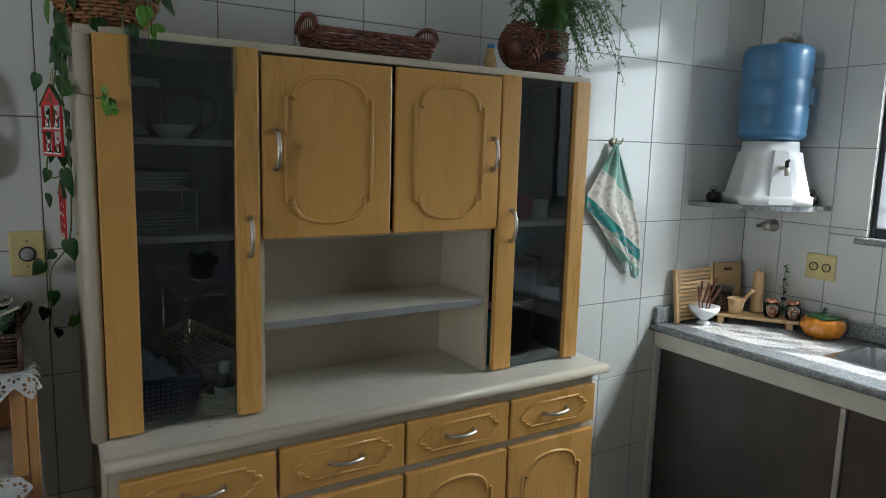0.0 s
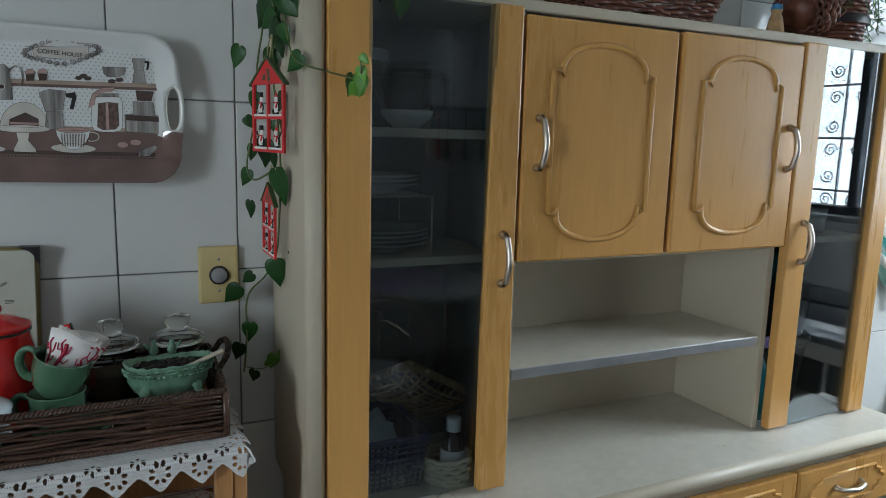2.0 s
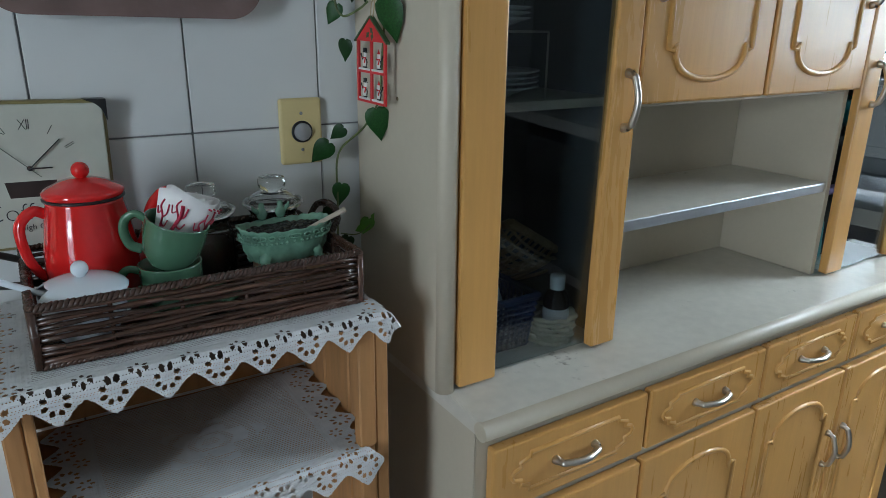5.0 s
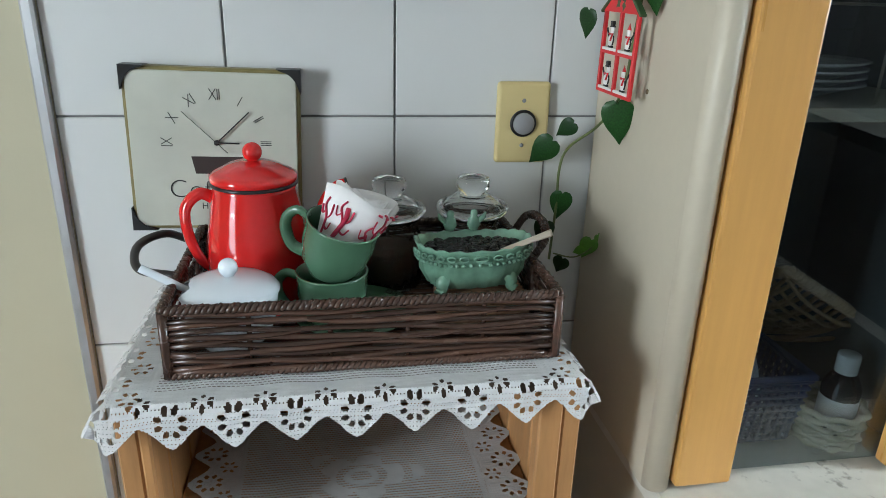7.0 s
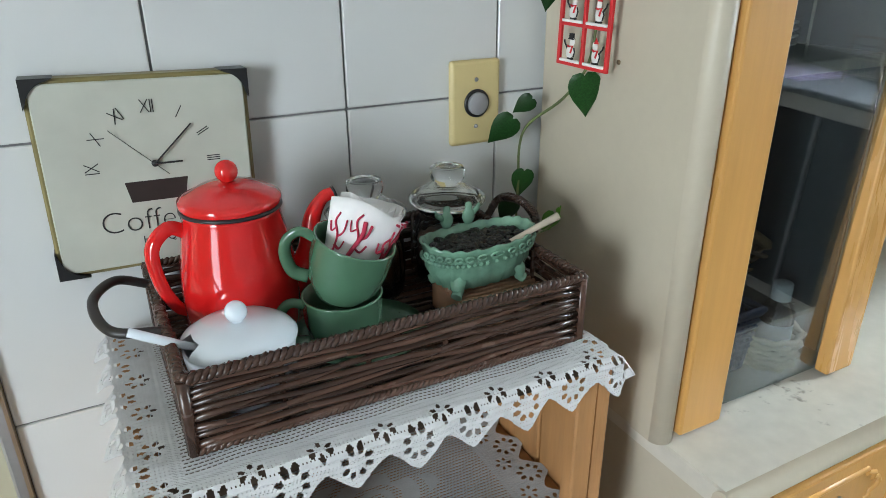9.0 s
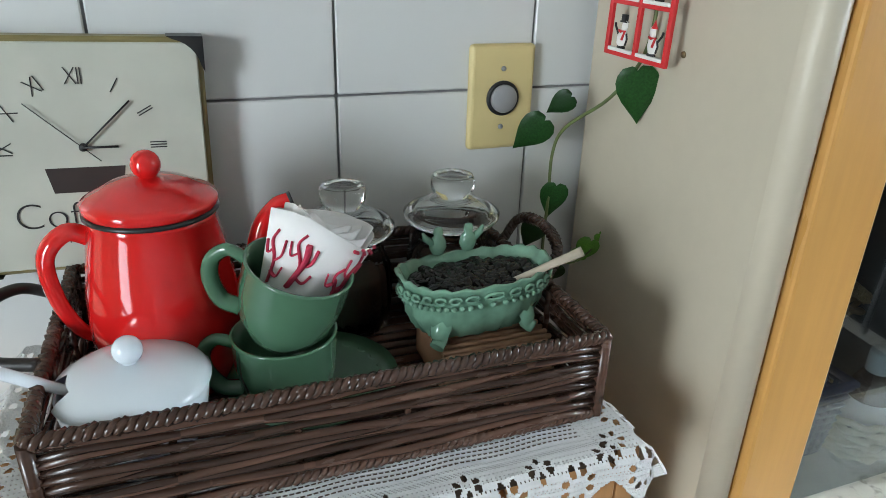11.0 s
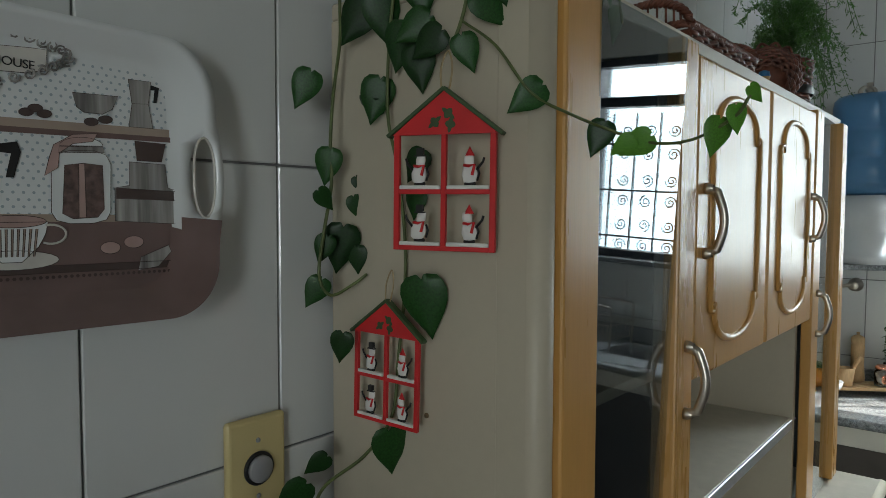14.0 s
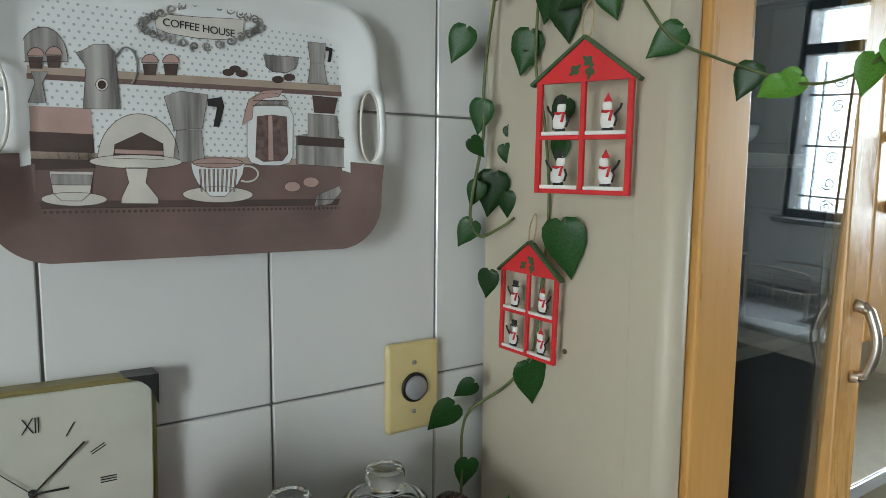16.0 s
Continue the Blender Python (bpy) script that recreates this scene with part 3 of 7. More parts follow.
def lace_cloth(name, x0, x1, y0, y1, z, over_x, over_y, label, seed, sag=0.0):
    """A rectangle of lace on a board; it hangs over the board's front and sides."""
    c = 0.00105
    ox0, ox1, oy0 = x0 - over_x, x1 + over_x, y0 - over_y
    nu, nv = int((ox1 - ox0) / c), int((y1 - oy0) / c)
    pitch_x = (ox1 - ox0) / round((ox1 - ox0) / 0.0525)
    pitch_y = (y1 - oy0) / round((y1 - oy0) / 0.0525)
    rnd = random.Random(seed)
    index, verts, faces = {}, [], []

    def place(i, j):
        key = (i, j)
        if key not in index:
            x, y = ox0 + i * c, oy0 + j * c
            cx, cy = min(max(x, x0), x1), max(y, y0)
            dx, dy = x - cx, y - cy
            d = math.hypot(dx, dy)
            wob = 0.0016 * math.sin(x * 61 + y * 13 + seed) + 0.0010 * math.sin(x * 143 + seed) + 0.0008 * math.sin(y * 120)
            h = z + 0.0012 + 0.0008 * math.sin(x * 90) * math.sin(y * 70) - sag * max(0, 1 - abs(x - (x0 + x1) / 2) / 0.2) * 0.2
            if d > 0:
                ux, uy = dx / d, dy / d
                bend = min(1.0, d / 0.010)
                out = 0.008 * bend * (1 if d > 0.010 else bend) + max(0, d - 0.010) * (0.12 if uy < -0.7 else 0.55)
                drop = max(0, d - 0.004) * (1.0 if uy < -0.7 else 0.78)
                x, y, h = cx + ux * out, cy + uy * out + wob * min(1, d / 0.03), h - drop
            index[key] = len(verts)
            verts.append((x, y, h))
        return index[key]

    for j in range(nv):
        for i in range(nu):
            u, v = (i + 0.5) * c, (j + 0.5) * c
            vl, vr = u, (ox1 - ox0) - u
            m = min(v, vl, vr)
            if m == v:
                op = lace_open(u, v, pitch_x, 0)
            else:
                op = lace_open(v, m, pitch_y, 0)
            if not op and m < 0.026 and m > 0.004:
                op = (i % 3 == 0 and j % 4 == 0)
            elif not op and m >= 0.054:
                # net field with solid flower figures
                fx, fy = (u - (ox1 - ox0) / 2), (v - (y1 - oy0) * 0.55)
                fr, fa = math.hypot(fx, fy * 1.3), math.atan2(fy, fx)
                solid = fr < 0.055 + 0.020 * math.cos(5 * fa) and fr > 0.012 and int(fr / 0.010) % 3 != 2
                if 0.054 <= m < 0.0565 or 0.0590 <= m < 0.0605:
                    op = (i + j) % 3 == 0
                elif m >= 0.062 and not solid:
                    op = (j % 4 in (1, 2)) and ((i + 2 * (j // 4)) % 4 in (0, 1, 2))
            elif not op and m > 0.004:
                op = (i % 3 == 1 and j % 4 == 2)
            if not op:
                faces.append((place(i, j), place(i + 1, j), place(i + 1, j + 1), place(i, j + 1)))
    me = bpy.data.meshes.new(name)
    me.from_pydata(verts, [], faces)
    me.materials.append(LACE)
    ob = new(name, me)
    sol = ob.modifiers.new("thickness", "SOLIDIFY")
    sol.thickness, sol.offset = 0.0007, 1
    return tagged(ob, label, "doily")


lace_cloth("lace_cloth", SX0 - 0.004, SX1 - 0.006, SY0 - 0.002, SY1 - 0.006, SHELF_Z, 0.024, 0.044, "white crocheted lace cloth draped over the crate's top", 3)
lace_cloth("lace_cloth", SX0 + 0.024, SX1 - 0.016, SY0 - 0.002, SY1 - 0.016, SHELF2_Z, 0.001, 0.050, "white crocheted lace cloth on the crate's second shelf", 5)

# ---- dark wicker tray basket ----
TX0, TX1, TY0, TY1, TZ0, TZ1 = -0.262, 0.102, 1.605, 1.834, SHELF_Z + 0.0025, 1.168
basket = thing("wicker_tray", "dark brown woven wicker tray basket on the lace", "basket")


def weave_side(p0, p1, row, rows, rise, r, amp, stakes, phase):
    """One wavy strand between two corners, in and out of the stakes."""
    a, b = Vector(p0), Vector(p1)
    n = stakes * 4
    nrm = (b - a).cross(Vector((0, 0, 1))).normalized()
    pts = []
    for k in range(n + 1):
        t = k / n
        pts.append(a.lerp(b, t) + nrm * amp * math.sin(math.pi * stakes * t + phase) + Vector((0, 0, 0.0022 * math.sin(t * 9 + row * 1.7) + 0.0012 * math.sin(t * 23 + row))))
    return pts


corners = [(TX0, TY0), (TX1, TY0), (TX1, TY1), (TX0, TY1)]
NROW = 6
for s in range(4):
    (xa, ya), (xb, yb) = corners[s], corners[(s + 1) % 4]
    long = s % 2 == 0
    for row in range(NROW):
        z = TZ0 + 0.009 + row * (TZ1 - TZ0 - 0.017) / (NROW - 1)
        for k in range(2):
            part("strand", bm_tube(weave_side((xa, ya, z + 0.0033 * (k - 0.5) * 2), (xb, yb, z + 0.0033 * (k - 0.5) * 2), row + k * 3 + s, NROW, 0, 0.003, 0.0017, 3 if long else 2, math.pi * ((row + k) % 2)), 0.0029, 6, flat=0.8), WICKER, basket)
    for k in range(1, 5 if long else 3):
        t = k / (5 if long else 3)
        x, y = xa + (xb - xa) * t, ya + (yb - ya) * t
        inward = (0.0042 if long else 0.0) * (1 if s == 0 else -1), (0.0 if long else 0.0042) * (1 if s == 3 else -1)
        part("stake", bm_tube([(x + inward[1], y + inward[0], TZ0 + 0.003), (x + inward[1], y + inward[0], TZ1)], 0.0026, 6), WICKER, basket)
for x, y in corners:
    part("stake", bm_tube([(x, y, TZ0 + 0.003), (x, y, TZ1)], 0.005, 6), WICKER, basket)


def rope_loop(points, r, turns_per_m, closed=True):
    """Two strands twisted round each other along a path."""
    P = [Vector(p) for p in points]
    if closed:
        P.append(P[0])
    fine, acc = [], 0.0
    for a, b in zip(P, P[1:]):
        n = max(2, int((b - a).length / 0.0022))
        for k in range(n):
            fine.append(a.lerp(b, k / n))
    fine.append(P[-1])
    bm = bmesh.new()
    for ph in (0, math.pi):
        pts = []
        for k, p in enumerate(fine):
            t = (fine[min(k + 1, len(fine) - 1)] - fine[max(0, k - 1)]).normalized()
            up = Vector((0, 0, 1)) if abs(t.z) < 0.9 else Vector((1, 0, 0))
            sd = t.cross(up).normalized()
            up = sd.cross(t)
            a = ph + k * 0.0022 * turns_per_m * math.tau
            pts.append(p + sd * math.cos(a) * r * 0.55 + up * math.sin(a) * r * 0.55)
        bm_tube(pts, r * 0.62, 5, bm=bm)
    return bm


part("rim", rope_loop([(x, y, TZ1 + 0.001) for x, y in corners], 0.0050, 95), WICKER, basket, "twisted wicker rim")
part("base_rim", rope_loop([(x, y, TZ0 + 0.0045) for x, y in corners], 0.0042, 95), WICKER, basket)
for k in range(18):
    y = TY0 + 0.008 + k * (TY1 - TY0 - 0.016) / 17
    part("floor_strand", bm_tube([(TX0 + 0.004, y, TZ0 + 0.005), (TX1 - 0.004, y, TZ0 + 0.005)], 0.0058, 6, flat=0.6), WICKER, basket)
loop = smooth_path([(TX0 - 0.002, 1.785, TZ1 + 0.001), (TX0 - 0.030, 1.782, TZ1 + 0.012), (TX0 - 0.050, 1.745, TZ1 + 0.012), (TX0 - 0.040, 1.700, TZ1 + 0.004), (TX0 - 0.002, 1.685, TZ1 + 0.001)], 8)
part("tray_handle", bm_tube(loop, 0.0044, 10), WICKER_BLACK, basket, "black wrapped loop handle")
loop = smooth_path([(TX1 + 0.002, 1.785, TZ1 + 0.001), (TX1 + 0.016, 1.780, TZ1 + 0.024), (TX1 + 0.022, 1.745, TZ1 + 0.030), (TX1 + 0.016, 1.708, TZ1 + 0.022), (TX1 + 0.002, 1.700, TZ1 + 0.001)], 8)
part("tray_handle", rope_loop(loop, 0.0050, 110, False), WICKER, basket)
FLOOR_IN = TZ0 + 0.0105

def ball(r, z0, n=7):
    """Profile of a ball of radius r that starts at height z0."""
    return [(r * math.sin(math.pi * (k + 1.6) / (n + 1.6)), z0 + r - r * math.cos(math.pi * (k + 1.6) / (n + 1.6))) for k in range(n)] + [(0, z0 + 2 * r)]


# ---- red enamel teapot ----
pot = thing("enamel_teapot", "glossy red enamel coffee pot with a black rim in the tray", "teapot", (-0.189, 1.737, FLOOR_IN))
body = [(0, 0), (0.038, 0), (0.043, 0.004), (0.0510, 0.030), (0.0525, 0.055), (0.0505, 0.085), (0.0455, 0.117), (0.0420, 0.134), (0.0430, 0.139), (0.040, 0.139), (0.039, 0.132), (0, 0.120)]
part("body", bm_lathe(body, 48), RED_ENAMEL, pot)
part("rim", bm_lathe([(0.0425, 0.1375), (0.0445, 0.1385), (0.0445, 0.1405), (0.0425, 0.1415), (0.0405, 0.1405), (0.0405, 0.1385), (0.0425, 0.1375)], 48), BLACK, pot, "black enamel rim")
lid = part("lid", bm_lathe([(0.043, 0.1415), (0.0445, 0.144), (0.0440, 0.148), (0.0395, 0.1510), (0.032, 0.1545), (0.026, 0.1580), (0.016, 0.1610), (0.007, 0.162), (0, 0.1622)], 48), RED_ENAMEL, pot)
part("knob", bm_lathe([(0.005, 0.160)] + ball(0.0100, 0.1605), 24), RED_ENAMEL, lid)
hp = smooth_path([(-0.040, 0, 0.122), (-0.055, -0.002, 0.128), (-0.070, -0.004, 0.112), (-0.068, -0.004, 0.080), (-0.058, -0.003, 0.055), (-0.046, 0, 0.044)], 6)
part("pot_handle", bm_tube(hp, 0.0068, 10, flat=0.7), RED_ENAMEL, pot)
sp = smooth_path([(0.040, 0.0, 0.045), (0.056, 0.0, 0.060), (0.066, 0, 0.085), (0.072, 0, 0.115), (0.083, 0, 0.132), (0.094, 0, 0.136)], 6)
part("spout", bm_tube(sp, [0.0155 - 0.0095 * min(1, k / (len(sp) * 0.75)) for k in range(len(sp))], 14), RED_ENAMEL, pot)
part("spout_lip", bm_tube([(0.0930, 0, 0.1358), (0.0955, 0, 0.1366)], 0.0064, 12), BLACK, pot)

# ---- white sugar bowl ----
sugar = thing("sugar_bowl", "white china sugar bowl with a notched lid", "sugar bowl", (-0.210, 1.655, FLOOR_IN))
part("bowl", bm_lathe([(0, 0), (0.028, 0), (0.031, 0.004), (0.041, 0.022), (0.0445, 0.044), (0.0450, 0.053), (0.043, 0.053), (0.040, 0.030), (0, 0.006)], 40), WHITE_CHINA, sugar)
bm = bm_lathe([(0.0470, 0.0545), (0.0472, 0.0565), (0.0440, 0.0600), (0.036, 0.0645), (0.024, 0.0680), (0.010, 0.0698), (0, 0.0700)], 44)
bm_lathe([(0, 0.0537), (0.046, 0.0537), (0.0470, 0.0545)], 44, bm=bm)
# the notch for the spoon
bmesh.ops.delete(bm, geom=[v for v in bm.verts if v.co.x < -0.036 and abs(v.co.y + 0.006) < 0.0075], context="VERTS")
lid = part("lid", bm, WHITE_CHINA, sugar)
part("knob", bm_lathe([(0.0050, 0.0685)] + ball(0.0092, 0.0690), 24), WHITE_CHINA, lid)
spoon = tagged(part("sugar_spoon", bm_tube(smooth_path([(-0.166, 1.653, FLOOR_IN + 0.020), (-0.224, 1.655, FLOOR_IN + 0.046), (-0.256, 1.657, FLOOR_IN + 0.060), (-0.29, 1.661, FLOOR_IN + 0.078)], 6), [0.003] * 8 + [0.0035] * 5 + [0.0040] * 6, 10, flat=0.6), WHITE_CHINA), "white china spoon resting in the sugar bowl", "spoon")

# ---- green cups ----
saucer = thing("saucer", "dark green embossed saucer under the cups", "saucer", (-0.092, 1.691, FLOOR_IN))
part("plate", bm_lathe([(0, 0), (0.034, 0), (0.036, 0.002), (0.052, 0.006), (0.063, 0.011), (0.0635, 0.0125), (0.050, 0.009), (0.034, 0.004), (0, 0.004)], 44), GREEN_CHINA, saucer)
for k in range(22):
    a = k * math.tau / 22
    part("relief", moved(bm_lathe([(0.0050, 0), (0.0042, 0.001), (0.0034, 0.0002)], 8), pose(0.053 * math.cos(a), 0.053 * math.sin(a), 0.0088, 0, 0, 0)), GREEN_CHINA, saucer)
CUP = [(0, 0), (0.022, 0), (0.024, 0.003), (0.032, 0.016), (0.0355, 0.036), (0.0362, 0.056), (0.0368, 0.058), (0.0345, 0.058), (0.0335, 0.036), (0.029, 0.016), (0, 0.005)]


def cup(m, label):
    c = thing("coffee_cup", label, "cup", m, "stacked cups")
    part("body", bm_lathe(CUP, 40), GREEN_CHINA, c)
    hpts = smooth_path([(-0.034, 0, 0.050), (-0.047, 0, 0.053), (-0.056, 0, 0.043), (-0.055, 0, 0.028), (-0.045, 0, 0.014), (-0.031, 0, 0.012)], 6)
    part("cup_handle", bm_tube(hpts, 0.0044, 8, flat=1.4), GREEN_CHINA, c)
    return c


cup(pose(-0.113, 1.677, FLOOR_IN + 0.0045, 0, 0, -12), "sage green glazed coffee cup at the bottom of the pair")
cup(pose(-0.115, 1.677, FLOOR_IN + 0.0600, 4, 17, -22), "sage green glazed coffee cup tipped into another cup")

# ---- printed napkin rolled in the cup ----
napkin = thing("paper_napkin", "white paper napkin with crimson reindeer print, folded into a cup", "napkin", pose(-0.107, 1.677, FLOOR_IN + 0.079, 3, 26, 12) @ Matrix.Scale(1.16, 4))
bm = bmesh.new()
for layer, (r0, r1, h, sx) in enumerate(((0.021, 0.033, 0.056, 0.72), (0.018, 0.028, 0.058, 0.62), (0.014, 0.022, 0.057, 0.50), (0.009, 0.015, 0.055, 0.40))):
    rings = []
    for j in range(7):
        t = j / 6
        ring = []
        for k in range(40):
            a = k * math.tau / 40 * 0.93
            r = (r0 + (r1 - r0) * t) * (1 + 0.05 * math.sin(3 * a + layer) + 0.025 * t * math.sin(9 * a + layer * 2))
            ring.append(bm.verts.new((r * math.cos(a), r * sx * math.sin(a), h * t + 0.004 * t * math.sin(2 * a + layer))))
        rings.append(ring)
    for A, B in zip(rings, rings[1:]):
        for k in range(39):
            bm.faces.new((A[k], A[k + 1], B[k + 1], B[k])).smooth = True
n_ob = part("fold", bm, PAPER, napkin)
n_ob.modifiers.new("thickness", "SOLIDIFY").thickness = 0.0008


def napkin_at(a, t, lift=0.0007):
    r = (0.021 + 0.012 * t) * (1 + 0.05 * math.sin(3 * a) + 0.025 * t * math.sin(9 * a)) + lift
    return Vector((r * math.cos(a), r * 0.72 * math.sin(a), 0.056 * t + 0.004 * t * math.sin(2 * a)))


def print_stroke(pts, r):
    part("print", bm_tube(smooth_path([napkin_at(a, t) for a, t in pts], 4), r, 5, flat=0.5), REDPRINT, napkin)


for a0, t0, s in ((4.05, 0.55, 1), (5.00, 0.42, 1), (5.35, 0.62, -1), (3.35, 0.5, 1)):
    print_stroke([(a0, t0 - 0.25), (a0 + 0.08 * s, t0), (a0 - 0.10 * s, t0 + 0.18), (a0 + 0.02, t0 + 0.30)], 0.0016)
    print_stroke([(a0 + 0.06 * s, t0 - 0.02), (a0 + 0.28 * s, t0 + 0.06), (a0 + 0.32 * s, t0 + 0.22)], 0.0014)
    print_stroke([(a0 + 0.02 * s, t0 - 0.12), (a0 + 0.26 * s, t0 - 0.16), (a0 + 0.38 * s, t0 - 0.05)], 0.0012)
    print_stroke([(a0 - 0.04 * s, t0 + 0.10), (a0 - 0.20 * s, t0 + 0.05), (a0 - 0.26 * s, t0 + 0.18)], 0.0012)
print_stroke([(4.00, 0.30), (4.12, 0.45), (4.22, 0.62), (4.18, 0.78)], 0.0036)
for k in range(17):
    a = 0.2 + k * 0.34
    if 4.7 < a < 5.75:
        print_stroke([(a, 0.94), (a + 0.12, 0.945)], 0.0014)
        print_stroke([(a + 0.17, 0.985), (a + 0.29, 0.985)], 0.0013)


# ---- glass jars of coffee ----
def jar(x, y, label):
    j = thing("coffee_jar", label, "jar", (x, y, FLOOR_IN), "coffee jars")
    prof = [(0, 0), (0.034, 0), (0.0375, 0.004), (0.040, 0.030), (0.0385, 0.058), (0.031, 0.076), (0.0345, 0.083), (0.0345, 0.086), (0.0325, 0.086), (0.0295, 0.076), (0.0365, 0.056), (0.0380, 0.030), (0.0355, 0.006), (0, 0.003)]
    part("body", bm_lathe(prof, 64, wave=0.018, waves=20), GLASS, j, "ribbed clear glass body")
    part("coffee", bm_lathe([(0, 0.0045), (0.0345, 0.0065), (0.0368, 0.028), (0.0358, 0.046), (0.030, 0.049), (0, 0.050)], 40), COFFEE_POWDER, j, "dark ground coffee filling")
    l = part("lid", bm_lathe([(0, 0.1058), (0.0170, 0.1055), (0.0200, 0.1045), (0.0288, 0.0990), (0.0375, 0.0958), (0.0365, 0.0868), (0.0395, 0.0868), (0.0425, 0.0905), (0.0430, 0.0945), (0.0390, 0.098), (0.030, 0.1015), (0.0215, 0.107), (0.0185, 0.1085), (0, 0.1085)], 48), GLASS, j, "domed clear glass lid")
    part("knob", bm_lathe([(0, 0.1088), (0.0145, 0.1090), (0.0150, 0.1115), (0.0188, 0.1150), (0.0195, 0.1180), (0.0195, 0.1250), (0.0175, 0.1285), (0.0130, 0.1290), (0.0110, 0.1275), (0, 0.1275)], 40, wave=0.012, waves=10), GLASS, l)
    return j


jar(-0.046, 1.783, "ribbed clear glass jar half full of ground coffee")
jar(0.052, 1.785, "ribbed clear glass jar with a domed lid")

# ---- woven box under the dish ----
box = thing("woven_box", "small brown woven box under the footed dish", "box", pose(0.041, 1.683, FLOOR_IN, 0, 0, 0))
BOX_MAT = material("brown_woven_reed", (0.26, 0.14, 0.075), 0.6, vary=0.2, scale=60, per_object=0.2)
part("body", bm_box(-0.044, -0.035, 0, 0.044, 0.035, 0.0345, 0.003), BOX_MAT, box)
for k in range(9):
    part("reed", bm_tube([(-0.0445, -0.0362, 0.003 + k * 0.0037), (0.0445, -0.0362, 0.003 + k * 0.0037)], 0.0021, 6), BOX_MAT, box)
    part("reed", bm_tube([(-0.0445, -0.030 + k * 0.0075, 0.0352), (0.0445, -0.030 + k * 0.0075, 0.0352)], 0.0022, 6, flat=1.4), BOX_MAT, box)

# ---- mint green footed dish with coffee beans ----
DZ = FLOOR_IN + 0.0375
dish = thing("footed_dish", "mint green embossed ceramic dish on four feet, full of coffee beans", "dish", pose(0.032, 1.683, DZ, 0, 0, 4))
bm = bmesh.new()
rings = []
prof = [(0.60, 0.0045), (0.74, 0.007), (0.88, 0.022), (0.95, 0.038), (1.0, 0.0475), (1.02, 0.0500), (0.97, 0.0500), (0.90, 0.042), (0.76, 0.026), (0.58, 0.016)]
for s, z in prof:
    ring = []
    for k in range(64):
        a = k * math.tau / 64
        ca, sa = math.cos(a), math.sin(a)
        flute = 1 + (0.055 * math.cos(26 * a) if z < 0.03 else 0)
        x = 0.061 * s * flute * math.copysign(abs(ca) ** 0.8, ca)
        y = 0.033 * s * flute * math.copysign(abs(sa) ** 0.8, sa)
        lift = (0.004 * abs(ca) ** 3 + 0.0012 * math.cos(20 * a)) * min(1, z / 0.05)
        ring.append(bm.verts.new((x, y, z + lift)))
    rings.append(ring)
for A, B in zip(rings, rings[1:]):
    for k in range(64):
        bm.faces.new((A[k], A[(k + 1) % 64], B[(k + 1) % 64], B[k])).smooth = True
bm.faces.new(rings[0][::-1])
bm.faces.new(rings[-1])
part("body", bm, MINT_CHINA, dish)
for sx, sy in ((-1, -1), (1, -1), (1, 1), (-1, 1)):
    foot = smooth_path([(sx * 0.030, sy * 0.014, 0.022), (sx * 0.036, sy * 0.019, 0.013), (sx * 0.037, sy * 0.021, 0.006), (sx * 0.041, sy * 0.024, 0.0025)], 4)
    part("foot", bm_tube(foot, [0.0100 - 0.0045 * min(1, k / 9) for k in range(len(foot))], 10), MINT_CHINA, dish)
for k in range(56):
    a = k * math.tau / 56
    ca, sa = math.cos(a), math.sin(a)
    x, y = 0.0625 * 0.965 * math.copysign(abs(ca) ** 0.8, ca), 0.0338 * 0.965 * math.copysign(abs(sa) ** 0.8, sa)
    part("bead", moved(bm_lathe([(0, -0.0025), (0.0023, -0.0012), (0.0023, 0.0012), (0, 0.0025)], 6), Matrix.Translation((x * 0.985, y * 0.985, 0.0345 + 0.003 * abs(ca) ** 3))), MINT_CHINA, dish)
for k in range(15):
    a = math.pi + math.pi * (k + 0.5) / 15
    sc = []
    for q in range(9):
        aa = a + 0.07 * math.cos(q * 0.75)
        ca, sa = math.cos(aa), math.sin(aa)
        sc.append((0.0635 * 0.985 * math.copysign(abs(ca) ** 0.8, ca), 0.0343 * 0.985 * math.copysign(abs(sa) ** 0.8, sa), 0.0420 + 0.0026 * math.sin(q * 0.75) + 0.003 * abs(ca) ** 3))
    part("scroll", bm_tube(sc, 0.0014, 5), MINT_CHINA, dish)
for sx in (-1, 1):
    b = bm_lathe([(0, 0), (0.005, 0.002), (0.0075, 0.008), (0.006, 0.014), (0.0035, 0.017), (0.0042, 0.020), (0.0030, 0.0235), (0, 0.0245)], 14, squash=(1, 0.75))
    bm_tube([(sx * 0.003, 0, 0.010), (sx * 0.011, 0, 0.016), (sx * 0.013, 0, 0.021)], [0.0035, 0.0028, 0.001], 8, bm=b)
    moved(b, pose(-0.004 + sx * 0.013, 0.031, 0.0495))
    part("bird_figure", b, MINT_CHINA, dish, "small mint ceramic bird on the rim")
bean_bm = bm_lathe([(0, -0.0026), (0.0030, -0.0018), (0.0046, 0), (0.0034, 0.0020), (0, 0.0028)], 8, squash=(1.75, 1.15))
bean_me = mesh_of("coffee_bean", bean_bm, COFFEE)
part("bean_fill", bm_lathe([(0, 0.036), (0.045, 0.034), (0.050, 0.030)], 28, squash=(1.05, 0.56)), COFFEE, dish)
rnd = random.Random(4)
